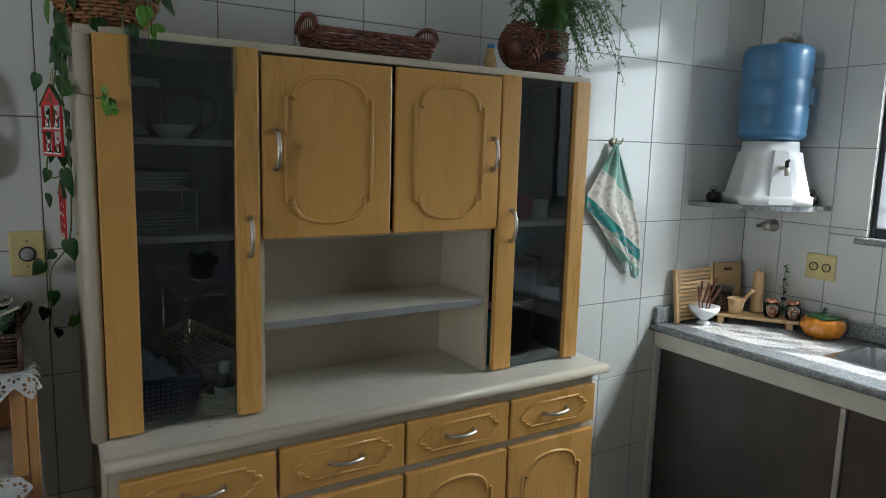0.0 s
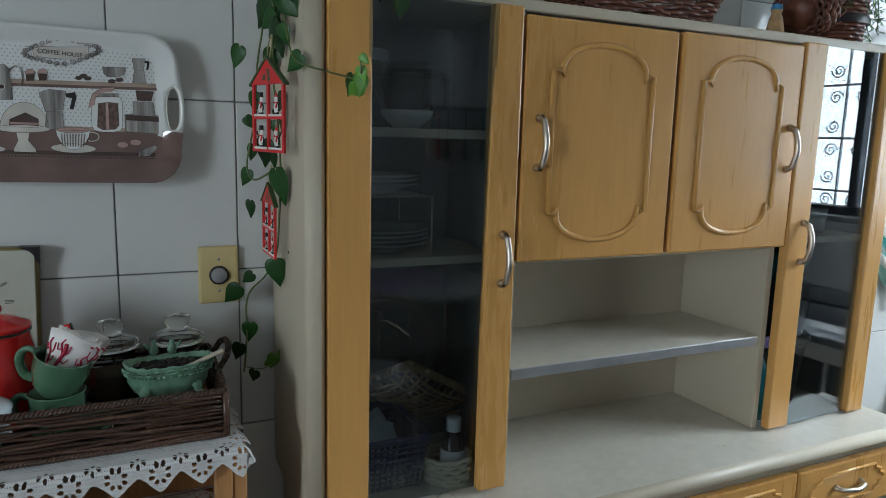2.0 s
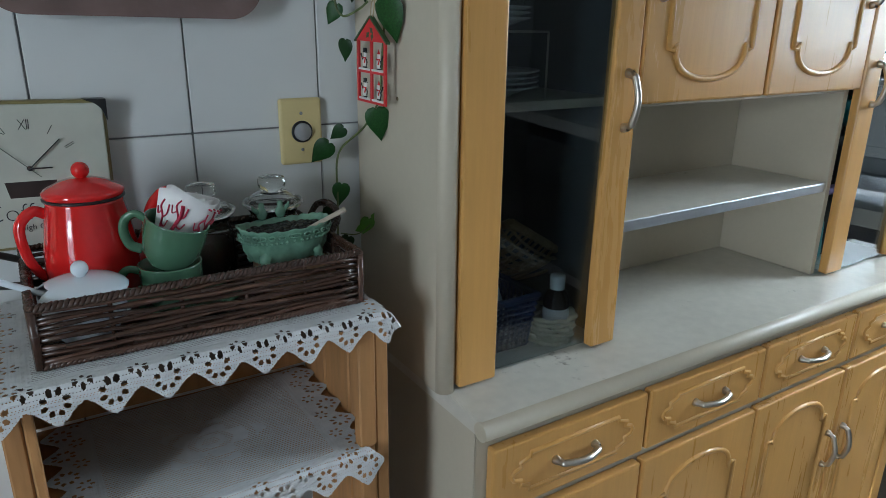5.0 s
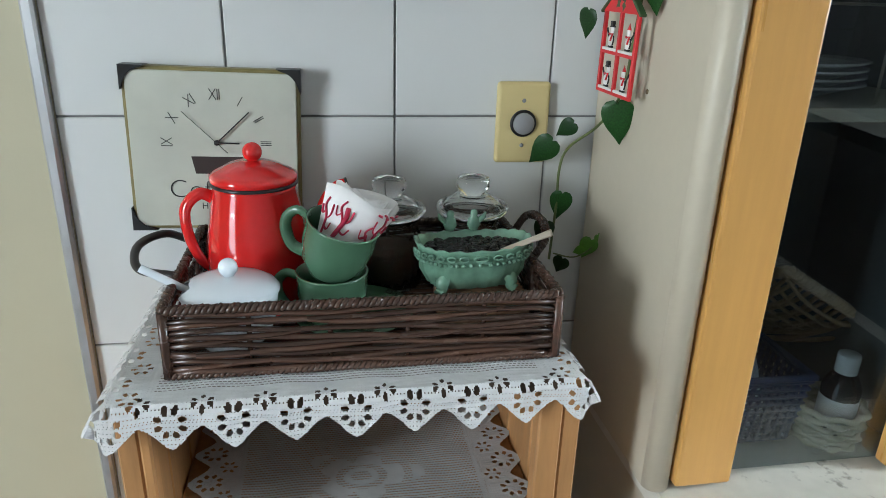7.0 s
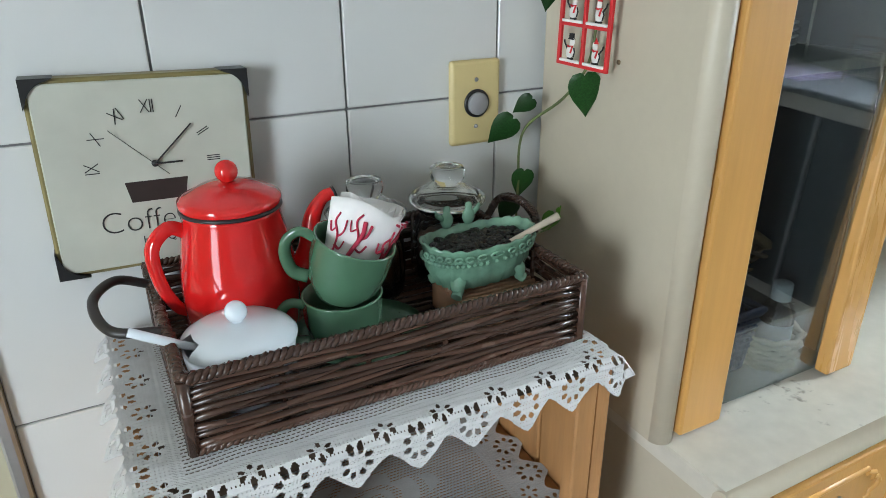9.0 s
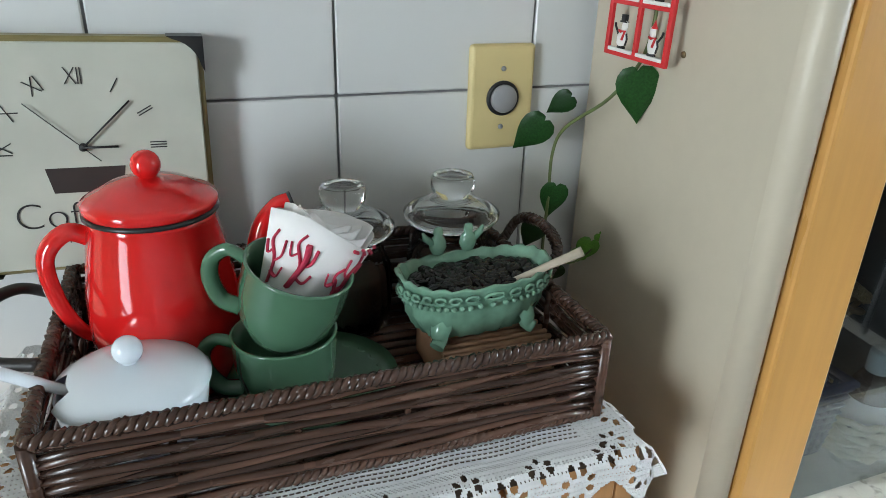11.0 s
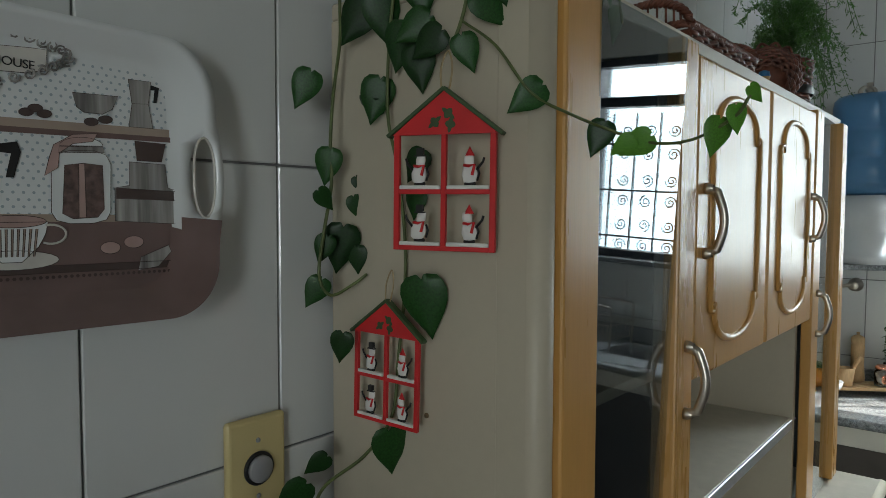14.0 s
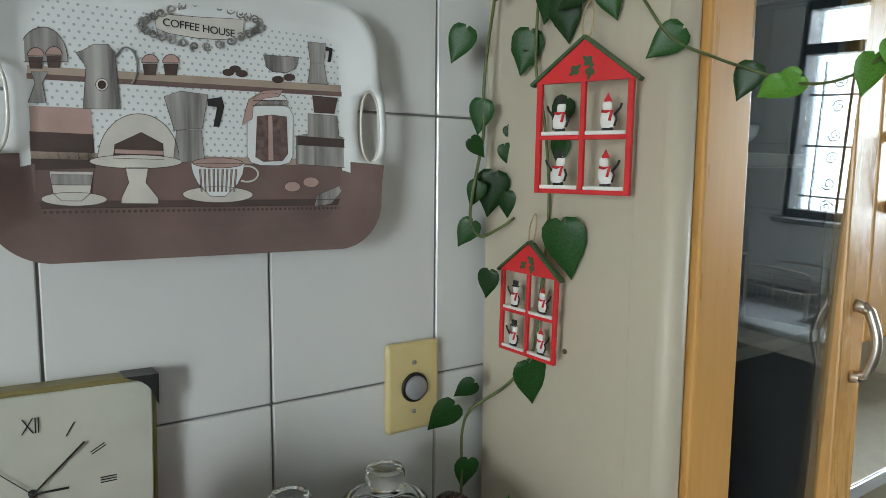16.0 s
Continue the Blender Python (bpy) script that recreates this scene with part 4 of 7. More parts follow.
for k in range(190):
    a, rr = rnd.random() * math.tau, math.sqrt(rnd.random())
    b = new("coffee_bean", bean_me)
    b.parent = dish
    b.matrix_basis = pose(0.052 * rr * math.cos(a), 0.027 * rr * math.sin(a), 0.0415 + 0.003 * (1 - rr) + 0.001 * rnd.random(), rnd.uniform(-35, 35), rnd.uniform(-35, 35), rnd.uniform(0, 180))
WOODSPOON = material("pale_horn_spoon", (0.42, 0.36, 0.28), 0.4, vary=0.15, scale=30)
spts = smooth_path([(0.056, 1.665, DZ + 0.044), (0.074, 1.661, DZ + 0.052), (0.092, 1.657, DZ + 0.060), (0.106, 1.653, DZ + 0.067)], 5)
tagged(part("coffee_scoop", bm_tube(spts, [0.0022 + 0.0018 * k / (len(spts) - 1) for k in range(len(spts))], 8, flat=0.55), WOODSPOON), "pale wooden scoop stuck in the coffee beans", "spoon")

# ---- wall clock ----
clock = thing("wall_clock", "square cream clock with black corners and roman numerals on tiles", "clock", pose(-0.2395, 1.8425, 1.2595, -1.5, 1.4, 0))
CW, CH = 0.0955, 0.0925
part("body", bm_box(-CW, -0.006, -CH, CW, 0.016, CH, 0.002), CLOCKEDGE, clock)
part("face", bm_box(-CW + 0.004, -0.0085, -CH + 0.004, CW - 0.004, -0.0062, CH - 0.004, 0.001), CLOCKFACE, clock)
for sx in (-1, 1):
    for sz in (-1, 1):
        bm = bmesh.new()
        q = 0.027
        poly = [(0, 0), (q, 0)] + [(q - q * math.sin(a) * 0.93, q - q * math.cos(a) * 0.93 - 0.0) for a in [math.pi / 2 * k / 8 for k in range(1, 8)]] + [(0, q)]
        f = [bm.verts.new((sx * (CW + 0.001 - x), -0.0105, sz * (CH + 0.001 - z))) for x, z in poly]
        g = [bm.verts.new((sx * (CW + 0.001 - x), 0.0165, sz * (CH + 0.001 - z))) for x, z in poly]
        bm.faces.new(f), bm.faces.new(g[::-1])
        for k in range(len(poly)):
            bm.faces.new((f[k], g[k], g[(k + 1) % len(poly)], f[(k + 1) % len(poly)]))
        part("corner", bm, BLACK, clock)
CC = (0.002, 0.010)
for h, s in enumerate("XII I II III IIII V VI VII VIII IX X XI".split()):
    if 3 < h < 9:
        continue
    a = radians(90 - 30 * h)
    t = moved(bm_text(s, 0.0165, 0.0002, spacing=0.8, thin=0.0003), pose(0, 0, 0, 0, 30 * h if h in (0, 1, 2, 10, 11) else (90 if h == 3 else -90), 0) @ Matrix.Diagonal((0.85, 1, 1.15, 1)))
    part("numeral", moved(t, Matrix.Translation((CC[0] + 0.0535 * math.cos(a), -0.0090, CC[1] + 0.0535 * math.sin(a)))), INK, clock)
bm = bm_box(-0.029, -0.0090, -0.020, 0.028, -0.0086, 0.0)
for v in bm.verts:
    if v.co.z < -0.01:
        v.co.x *= 0.86
part("cup_print", moved(bm, Matrix.Translation((CC[0], 0, CC[1] - 0.016))), BROWN_INK, clock)
part("lettering", moved(bm_text("Coffee", 0.031, 0.0002, thin=0.0007), Matrix.Translation((CC[0] - 0.014, -0.0090, CC[1] - 0.055))), INK, clock, "thin black word Coffee")
part("lettering", moved(bm_text("High Quality", 0.0105, 0.0002), Matrix.Translation((CC[0] + 0.006, -0.0090, CC[1] - 0.0745))), INK, clock)


def clock_hand(angle, length, tail, r):
    a = radians(90 - angle)
    d = Vector((math.cos(a), 0, math.sin(a)))
    c = Vector((CC[0], -0.0112, CC[1]))
    part("clock_hand", bm_tube([c - d * tail, c + d * length], r, 6), INK, clock)


clock_hand(90, 0.025, 0.0, 0.0010)
clock_hand(46, 0.051, 0.0, 0.0008)
clock_hand(-46, 0.050, 0.016, 0.0004)
part("hub", moved(bm_lathe([(0, 0), (0.0032, 0), (0.0030, 0.003), (0, 0.0035)], 14), pose(CC[0], -0.0085, CC[1], 90, 0, 0)), INK, clock)

# ---- switch plate ----
sw = thing("wall_switch", "yellowed ivory switch plate with a round grey button on tiles", "light switch", pose(0.1255, 1.8595, 1.2885, 0, 0, 0))
part("plate", bm_box(-0.0335, -0.010, -0.0500, 0.0335, 0, 0.0500, 0.0045, 3), IVORY, sw)
part("button_ring", moved(bm_lathe([(0, 0), (0.0165, 0), (0.0165, 0.0022), (0.0140, 0.0026), (0, 0.0026)], 32), pose(0, -0.0102, 0, 90, 0, 0)), BLACK, sw)
part("button", moved(bm_lathe([(0, 0.0027), (0.0132, 0.0027), (0.0132, 0.0055), (0.0118, 0.0068), (0, 0.0075)], 32), pose(0, -0.0102, 0, 90, 0, 0)), GREYPLASTIC, sw)
for z in (-0.0275, 0.0275):
    part("screw", moved(bm_lathe([(0, 0), (0.0026, 0), (0.0022, 0.0012), (0, 0.0014)], 12), pose(0, -0.0101, z, 90, 0, 0)), GREYPLASTIC, sw)

def bore(ob, cutter_bm):
    """Cuts the cutter's shape out of an object's mesh for good."""
    tool = new("tool", mesh_of("tool", cutter_bm, BLACK))
    tool.matrix_world = ob.matrix_world
    tool.parent, tool.matrix_basis = ob.parent, ob.matrix_basis
    md = ob.modifiers.new("bore", "BOOLEAN")
    md.operation, md.object, md.solver = "DIFFERENCE", tool, "EXACT"
    bpy.context.view_layer.update()
    me = bpy.data.meshes.new_from_object(ob.evaluated_get(bpy.context.evaluated_depsgraph_get()))
    ob.modifiers.clear()
    ob.data = me
    bpy.data.objects.remove(tool)


# ---- serving tray on the wall ----
TRAY_BASE = material("pale_dotted_melamine", (0.76, 0.78, 0.78), 0.10, vary=0.04, scale=8, coat=0.6)
TRAY_BROWN = material("mauve_brown_print", (0.165, 0.105, 0.095), 0.10, vary=0.2, scale=14, coat=0.6)
TRAY_DARK = material("umber_print", (0.075, 0.048, 0.042), 0.10, vary=0.25, scale=20, coat=0.6)
TRAY_TAN = material("beige_print", (0.40, 0.31, 0.25), 0.10, vary=0.15, scale=20, coat=0.6)
TRAY_GREY = material("pewter_print", (0.46, 0.44, 0.42), 0.10, colour2=(0.10, 0.09, 0.085), scale=38, stretch=(3, 1, 0.2), coat=0.6)
TRAY_COFFEE = material("coffee_print", (0.20, 0.125, 0.11), 0.10, colour2=(0.07, 0.045, 0.04), scale=160, coat=0.6)
TRAY_WHITE = material("porcelain_print", (0.62, 0.59, 0.54), 0.10, vary=0.12, scale=30, coat=0.6)
TRAY_DOT = material("blue_grey_dot_print", (0.40, 0.47, 0.50), 0.10, vary=0.05, scale=30, coat=0.6)
TRAY_PINK = material("dusty_pink_print", (0.45, 0.30, 0.27), 0.10, vary=0.15, scale=30, coat=0.6)
tray = thing("serving_tray", "melamine coffee house serving tray with side handles hung on tiles", "tray", pose(-0.094, 1.846, 1.565, -2, 0.5, 0))
TW, TH = 0.164, 0.115


def tray_outline(w, h, r, n=8, wave=0.0):
    out = []
    for cx, cz, a0 in ((w - r, h - r, 0), (-w + r, h - r, 90), (-w + r, -h + r, 180), (w - r, -h + r, 270)):
        for k in range(n + 1):
            a = radians(a0 + 90 * k / n)
            out.append((cx + r * math.cos(a), cz + r * math.sin(a)))
        if cz > 0 and cx < 0 or cz < 0 and cx > 0:
            # the grips swell a little past the straight side
            side, swell = math.copysign(1, cx), max(0, w - TW + 0.012) / 0.012 * 0.007
            for q in range(1, 12):
                f = q / 12
                out.append((side * (w + swell * math.sin(math.pi * f) ** 2), side * (-(h - r) + 2 * (h - r) * f)))
    return out


def tray_loft(levels, n=8):
    bm = bmesh.new()
    rings = [[bm.verts.new((x, y, z)) for x, z in tray_outline(w, h, r, n)] for w, h, r, y in levels]
    for A, B in zip(rings, rings[1:]):
        for k in range(len(A)):
            bm.faces.new((A[k], A[(k + 1) % len(A)], B[(k + 1) % len(B)], B[k])).smooth = True
    bm.faces.new(rings[0])
    bm.faces.new(rings[-1][::-1])
    return bm


bm = tray_loft([(TW - 0.036, TH - 0.026, 0.030, -0.004), (TW - 0.026, TH - 0.018, 0.034, -0.006), (TW - 0.009, TH - 0.006, 0.042, -0.018), (TW, TH, 0.046, -0.0205), (TW, TH, 0.046, -0.0185), (TW - 0.010, TH - 0.008, 0.042, -0.014), (TW - 0.026, TH - 0.020, 0.034, -0.001), (TW - 0.034, TH - 0.026, 0.03, 0.0)])
tray_body = part("tray_body", bm, TRAY_BASE, tray)
for sx in (-1, 1):
    # oval hand hole with its rounded lip
    oval = [(sx * (TW - 0.0095) + 0.0100 * math.cos(a), -0.0205, 0.002 + 0.034 * math.copysign(abs(math.sin(a)) ** 0.8, math.sin(a))) for a in [math.tau * k / 28 for k in range(28)]]
    part("handle_lip", bm_tube([(x, -0.0172, z) for x, y, z in oval], 0.0014, 6, closed=True), TRAY_WHITE, tray)
    cut_bm = bmesh.new()
    f, g = [cut_bm.verts.new((x, -0.06, z)) for x, y, z in oval], [cut_bm.verts.new((x, 0.03, z)) for x, y, z in oval]
    cut_bm.faces.new(f), cut_bm.faces.new(g[::-1])
    for k in range(28):
        cut_bm.faces.new((f[k], g[k], g[(k + 1) % 28], f[(k + 1) % 28]))
    bore(tray_body, cut_bm)


def printed(name, pts, mat, layer):
    """A flat printed figure on the tray's well, from (x, z) corners."""
    bm = bmesh.new()
    y = -0.0043 - 0.00012 * layer
    bm.faces.new([bm.verts.new((x, y, z)) for x, z in pts])
    if layer >= 3 and mat is not INK:
        bm_tube([(x, y, z) for x, z in pts], 0.00028, 4, bm=bm, closed=True)
        ob = part(name, bm, mat, tray)
        ob.data.materials.append(TRAY_DARK)
        for p in ob.data.polygons:
            p.material_index = 1 if p.index > 0 else 0
        return ob
    return part(name, bm, mat, tray)


def pxz(px, pz):
    """A point of the slanting artwork's plan, set square on the tray."""
    w = 1 + -0.0003797 * px + -6.233e-05 * pz
    return ((0.0004063 * px + -1.205e-05 * pz + -0.1447) / w, (1.998e-05 * px + -0.000409 * pz + 0.08085) / w)


def ellipse_pts(cx, cz, rx, rz, n=22, a0=0, a1=360):
    return [pxz(cx + rx * math.cos(radians(a0 + (a1 - a0) * k / n)), cz - rz * math.sin(radians(a0 + (a1 - a0) * k / n))) for k in range(n + (0 if a1 - a0 == 360 else 1))]


def poly(*pts):
    return [pxz(*p) for p in pts]


bm = bmesh.new()
for i in range(38):
    for j in range(24):
        x, z = (-0.128 + i * 0.0068 + (j % 2) * 0.0034), (-0.030 + j * 0.0052)
        if abs(x) < 0.128 and z < 0.088:
            c = [bm.verts.new((x + 0.0012 * math.cos(a), -0.0042, z + 0.0012 * math.sin(a))) for a in (0, 1.05, 2.1, 3.14, 4.19, 5.24)]
            bm.faces.new(c)
part("dots", bm, TRAY_DOT, tray)
# mapped bands wrap over the sloping rim
bm = bmesh.new()
lv = [(TW - 0.036, TH - 0.026, 0.030, -0.0046), (TW - 0.026, TH - 0.018, 0.034, -0.0066), (TW - 0.009, TH - 0.006, 0.042, -0.0186), (TW + 0.0003, TH + 0.0003, 0.046, -0.0210)]
rings = [[(x, y, z) for x, z in tray_outline(w, h, r, 16)] for w, h, r, y in lv]
for A, B in zip(rings, rings[1:]):
    for k in range(len(A)):
        q = [A[k], A[(k + 1) % len(A)], B[(k + 1) % len(B)], B[k]]
        if max(p[2] for p in q) < -0.030:
            bm.faces.new([bm.verts.new(p) for p in q]).smooth = True
bmesh.ops.remove_doubles(bm, verts=bm.verts, dist=1e-5)
part("brown_edge", bm, TRAY_BROWN, tray)
printed("counter_print", [(-0.137, -0.034), (0.137, -0.034), (0.137, -0.070), (0.114, -0.095), (-0.114, -0.095), (-0.137, -0.070)], TRAY_BROWN, 1)
printed("counter_edge", [(-0.139, -0.030), (0.139, -0.030), (0.139, -0.0355), (-0.139, -0.0355)], TRAY_TAN, 2)
printed("counter_line", [(-0.139, -0.068), (0.139, -0.068), (0.139, -0.0735), (-0.139, -0.0735)], TRAY_DARK, 3)
printed("shelf_print", poly((40, 118), (620, 150), (620, 162), (40, 132)), TRAY_TAN, 1)
printed("shelf_shadow", poly((40, 132), (620, 162), (620, 170), (40, 142)), TRAY_BROWN, 2)
printed("chest_print", poly((40, 190), (160, 194), (170, 290), (40, 290)), TRAY_PINK, 1)
printed("chest_print", poly((40, 235), (165, 240), (170, 300), (40, 305)), TRAY_DARK, 2)
printed("cloche_print", ellipse_pts(75, 112, 45, 62, 16, 0, 180), TRAY_GREY, 3)
for cx, cz in ((63, 108), (95, 106), (265, 118), (302, 118)):
    printed("cake_print", poly((cx - 13, cz - 4), (cx + 13, cz - 4), (cx + 10, cz + 16), (cx - 10, cz + 16)), TRAY_DARK, 4)
    printed("icing_print", ellipse_pts(cx, cz - 6, 15, 15, 14, 0, 180), TRAY_PINK, 5)
printed("stand_print", poly((55, 130), (85, 130), (75, 150), (82, 185), (50, 185), (62, 150)), TRAY_GREY, 3)
printed("pot_print", poly((148, 90), (165, 80), (190, 80), (203, 95), (213, 195), (147, 195), (152, 120), (134, 95)), TRAY_GREY, 4)
printed("medal_print", ellipse_pts(180, 152, 11, 11), TRAY_WHITE, 5)
printed("medal_print", ellipse_pts(180, 152, 7, 7), TRAY_DARK, 6)
part("pot_handle_print", bm_tube([(x, -0.0052, z) for x, z in ellipse_pts(222, 120, 20, 35, 14, -60, 150)], 0.0008, 4), TRAY_GREY, tray)
printed("moka_print", poly((290, 172), (320, 162), (368, 168), (358, 228), (308, 232)), TRAY_GREY, 4)
printed("moka_print", poly((312, 232), (356, 230), (362, 285), (306, 290)), TRAY_GREY, 5)
printed("moka_handle", poly((366, 176), (392, 172), (397, 188), (388, 225), (377, 225), (384, 190), (368, 188)), INK, 5)
printed("dome_print", ellipse_pts(245, 285, 72, 82, 22, 0, 180), TRAY_WHITE, 5)
printed("slice_print", poly((200, 282), (203, 258), (250, 236), (288, 256), (290, 284)), TRAY_DARK, 6)
printed("slice_icing", poly((203, 266), (289, 268), (289, 276), (203, 274)), TRAY_PINK, 7)
printed("stand_plate", ellipse_pts(240, 288, 82, 12), TRAY_WHITE, 7)
printed("stand_foot", poly((222, 298), (262, 298), (258, 325), (280, 352), (280, 362), (215, 362), (215, 352), (228, 325)), TRAY_WHITE, 6)
printed("saucer_print", ellipse_pts(132, 355, 58, 12), TRAY_WHITE, 5)
printed("cup_print", poly((88, 306), (166, 306), (160, 345), (145, 358), (110, 358), (95, 345)), TRAY_WHITE, 6)
printed("cup_band", poly((91, 312), (164, 312), (161, 330), (93, 330)), TRAY_GREY, 7)
printed("saucer_print", ellipse_pts(385, 345, 62, 14), TRAY_WHITE, 5)
printed("cup_print", poly((338, 290), (432, 290), (429, 308), (420, 326), (406, 340), (398, 348), (372, 348), (364, 340), (350, 326), (341, 308)), TRAY_BASE, 6)
part("cup_handle_print", bm_tube([(x, -0.0053, z) for x, z in ellipse_pts(436, 308, 20, 14, 14, -120, 110)], 0.0011, 4), TRAY_WHITE, tray)
printed("drink_print", ellipse_pts(385, 289, 45, 9), TRAY_PINK, 7)
for k in range(9):
    x = 352 + k * 8
    printed("cup_rib", poly((x, 300), (x + 3, 300), (x + 2 - (k - 4) * 0.8, 340), (x - (k - 4) * 0.8, 340)), TRAY_TAN, 7)
JAR_GLASS = poly((437, 204), (444, 190), (462, 184), (496, 184), (512, 190), (519, 204), (518, 276), (512, 288), (494, 293), (462, 293), (444, 288), (437, 276))
printed("jar_print", JAR_GLASS, TRAY_BASE, 4)
printed("jar_coffee", poly((455, 206), (480, 203), (507, 206), (509, 272), (500, 284), (466, 286), (452, 278)), TRAY_COFFEE, 5)
printed("jar_glint", poly((474, 204), (482, 204), (484, 284), (474, 284)), TRAY_PINK, 6)
printed("jar_neck", poly((448, 178), (508, 178), (510, 187), (446, 187)), TRAY_GREY, 5)
printed("jar_lid", ellipse_pts(478, 177, 30, 13, 16, 0, 180), TRAY_BASE, 5)
printed("ribbon_print", poly((440, 176), (466, 160), (500, 158), (494, 170), (466, 174), (448, 188), (446, 210), (428, 222), (434, 196)), TRAY_PINK, 6)
printed("grinder_print", poly((545, 200), (597, 204), (600, 240), (616, 245), (616, 296), (524, 290), (524, 240), (545, 236)), TRAY_GREY, 4)
printed("grinder_top", poly((553, 168), (598, 172), (592, 200), (556, 198)), TRAY_DARK, 5)
printed("grinder_base", poly((526, 240), (614, 246), (612, 260), (526, 256)), TRAY_DARK, 5)
printed("small_moka", poly((545, 72), (578, 75), (574, 110), (550, 110)), TRAY_GREY, 4)
printed("small_moka", poly((550, 110), (574, 110), (580, 148), (545, 146)), TRAY_GREY, 5)
printed("small_moka_handle", poly((578, 80), (590, 84), (586, 108), (581, 108), (583, 88), (577, 88)), INK, 5)
printed("upper_cup", poly((466, 96), (530, 100), (522, 120), (508, 128), (482, 126), (472, 118)), TRAY_GREY, 4)
for cx, cz in ((404, 128), (416, 122), (428, 130), (492, 140), (512, 136)):
    printed("bean_print", ellipse_pts(cx, cz, 10, 6), TRAY_DARK, 4)
for cx, cz in ((517, 330), (550, 322)):
    printed("rose_print", ellipse_pts(cx, cz, 14, 9), TRAY_PINK, 4)
printed("spoon_print", poly((556, 365), (560, 345), (600, 328), (604, 338), (585, 360)), TRAY_GREY, 4)
bm = bmesh.new()
for k in range(64):
    x = -0.136 + k * 0.0043
    bm.faces.new([bm.verts.new((x + 0.0014 * math.cos(a), -0.0052, -0.0765 + 0.0014 * math.sin(a))) for a in (0, 1.05, 2.1, 3.14, 4.19, 5.24)])
part("bead_print", bm, TRAY_DARK, tray)
# title ribbon and its scrollwork
for k in range(30):
    a = k * math.tau / 30
    x, z = 355 + 105 * math.cos(a), 44 + 40 * math.sin(a) * (1 - 0.4 * abs(math.cos(a)))
    pts = [(pxz(x + (9 - q * 0.7) * math.cos(q * 0.8 + k), z + (9 - q * 0.7) * math.sin(q * 0.8 + k))) for q in range(11)]
    part("scroll_print", bm_tube([(u, -0.0053, v) for u, v in pts], 0.0009, 4), TRAY_GREY, tray)
printed("ribbon_print", poly((272, 18), (300, 26), (355, 30), (410, 32), (432, 34), (430, 66), (400, 70), (350, 68), (300, 60), (276, 52)), TRAY_WHITE, 6)
part("lettering", moved(bm_text("COFFEE HOUSE", 0.0090, 0.0002, spacing=0.95), Matrix.Translation((pxz(353, 50)[0], -0.0055, pxz(353, 50)[1])) @ pose(0, 0, 0, 0, 2, 0)), INK, tray, "dark words COFFEE HOUSE")


# ---- red house ornaments ----
def figure(x, z, kind):
    """A plain little snowman cut-out."""
    out = []
    b = bm_lathe([(0, -0.0085), (0.0058, -0.0065), (0.0072, -0.002), (0.0055, 0.0030), (0, 0.004)], 12, squash=(1, 0.25))
    bm_lathe([(0, 0.002), (0.0040, 0.004), (0.0046, 0.0072), (0.0034, 0.0102), (0, 0.011)], 12, bm=b, squash=(1, 0.3))
    return b


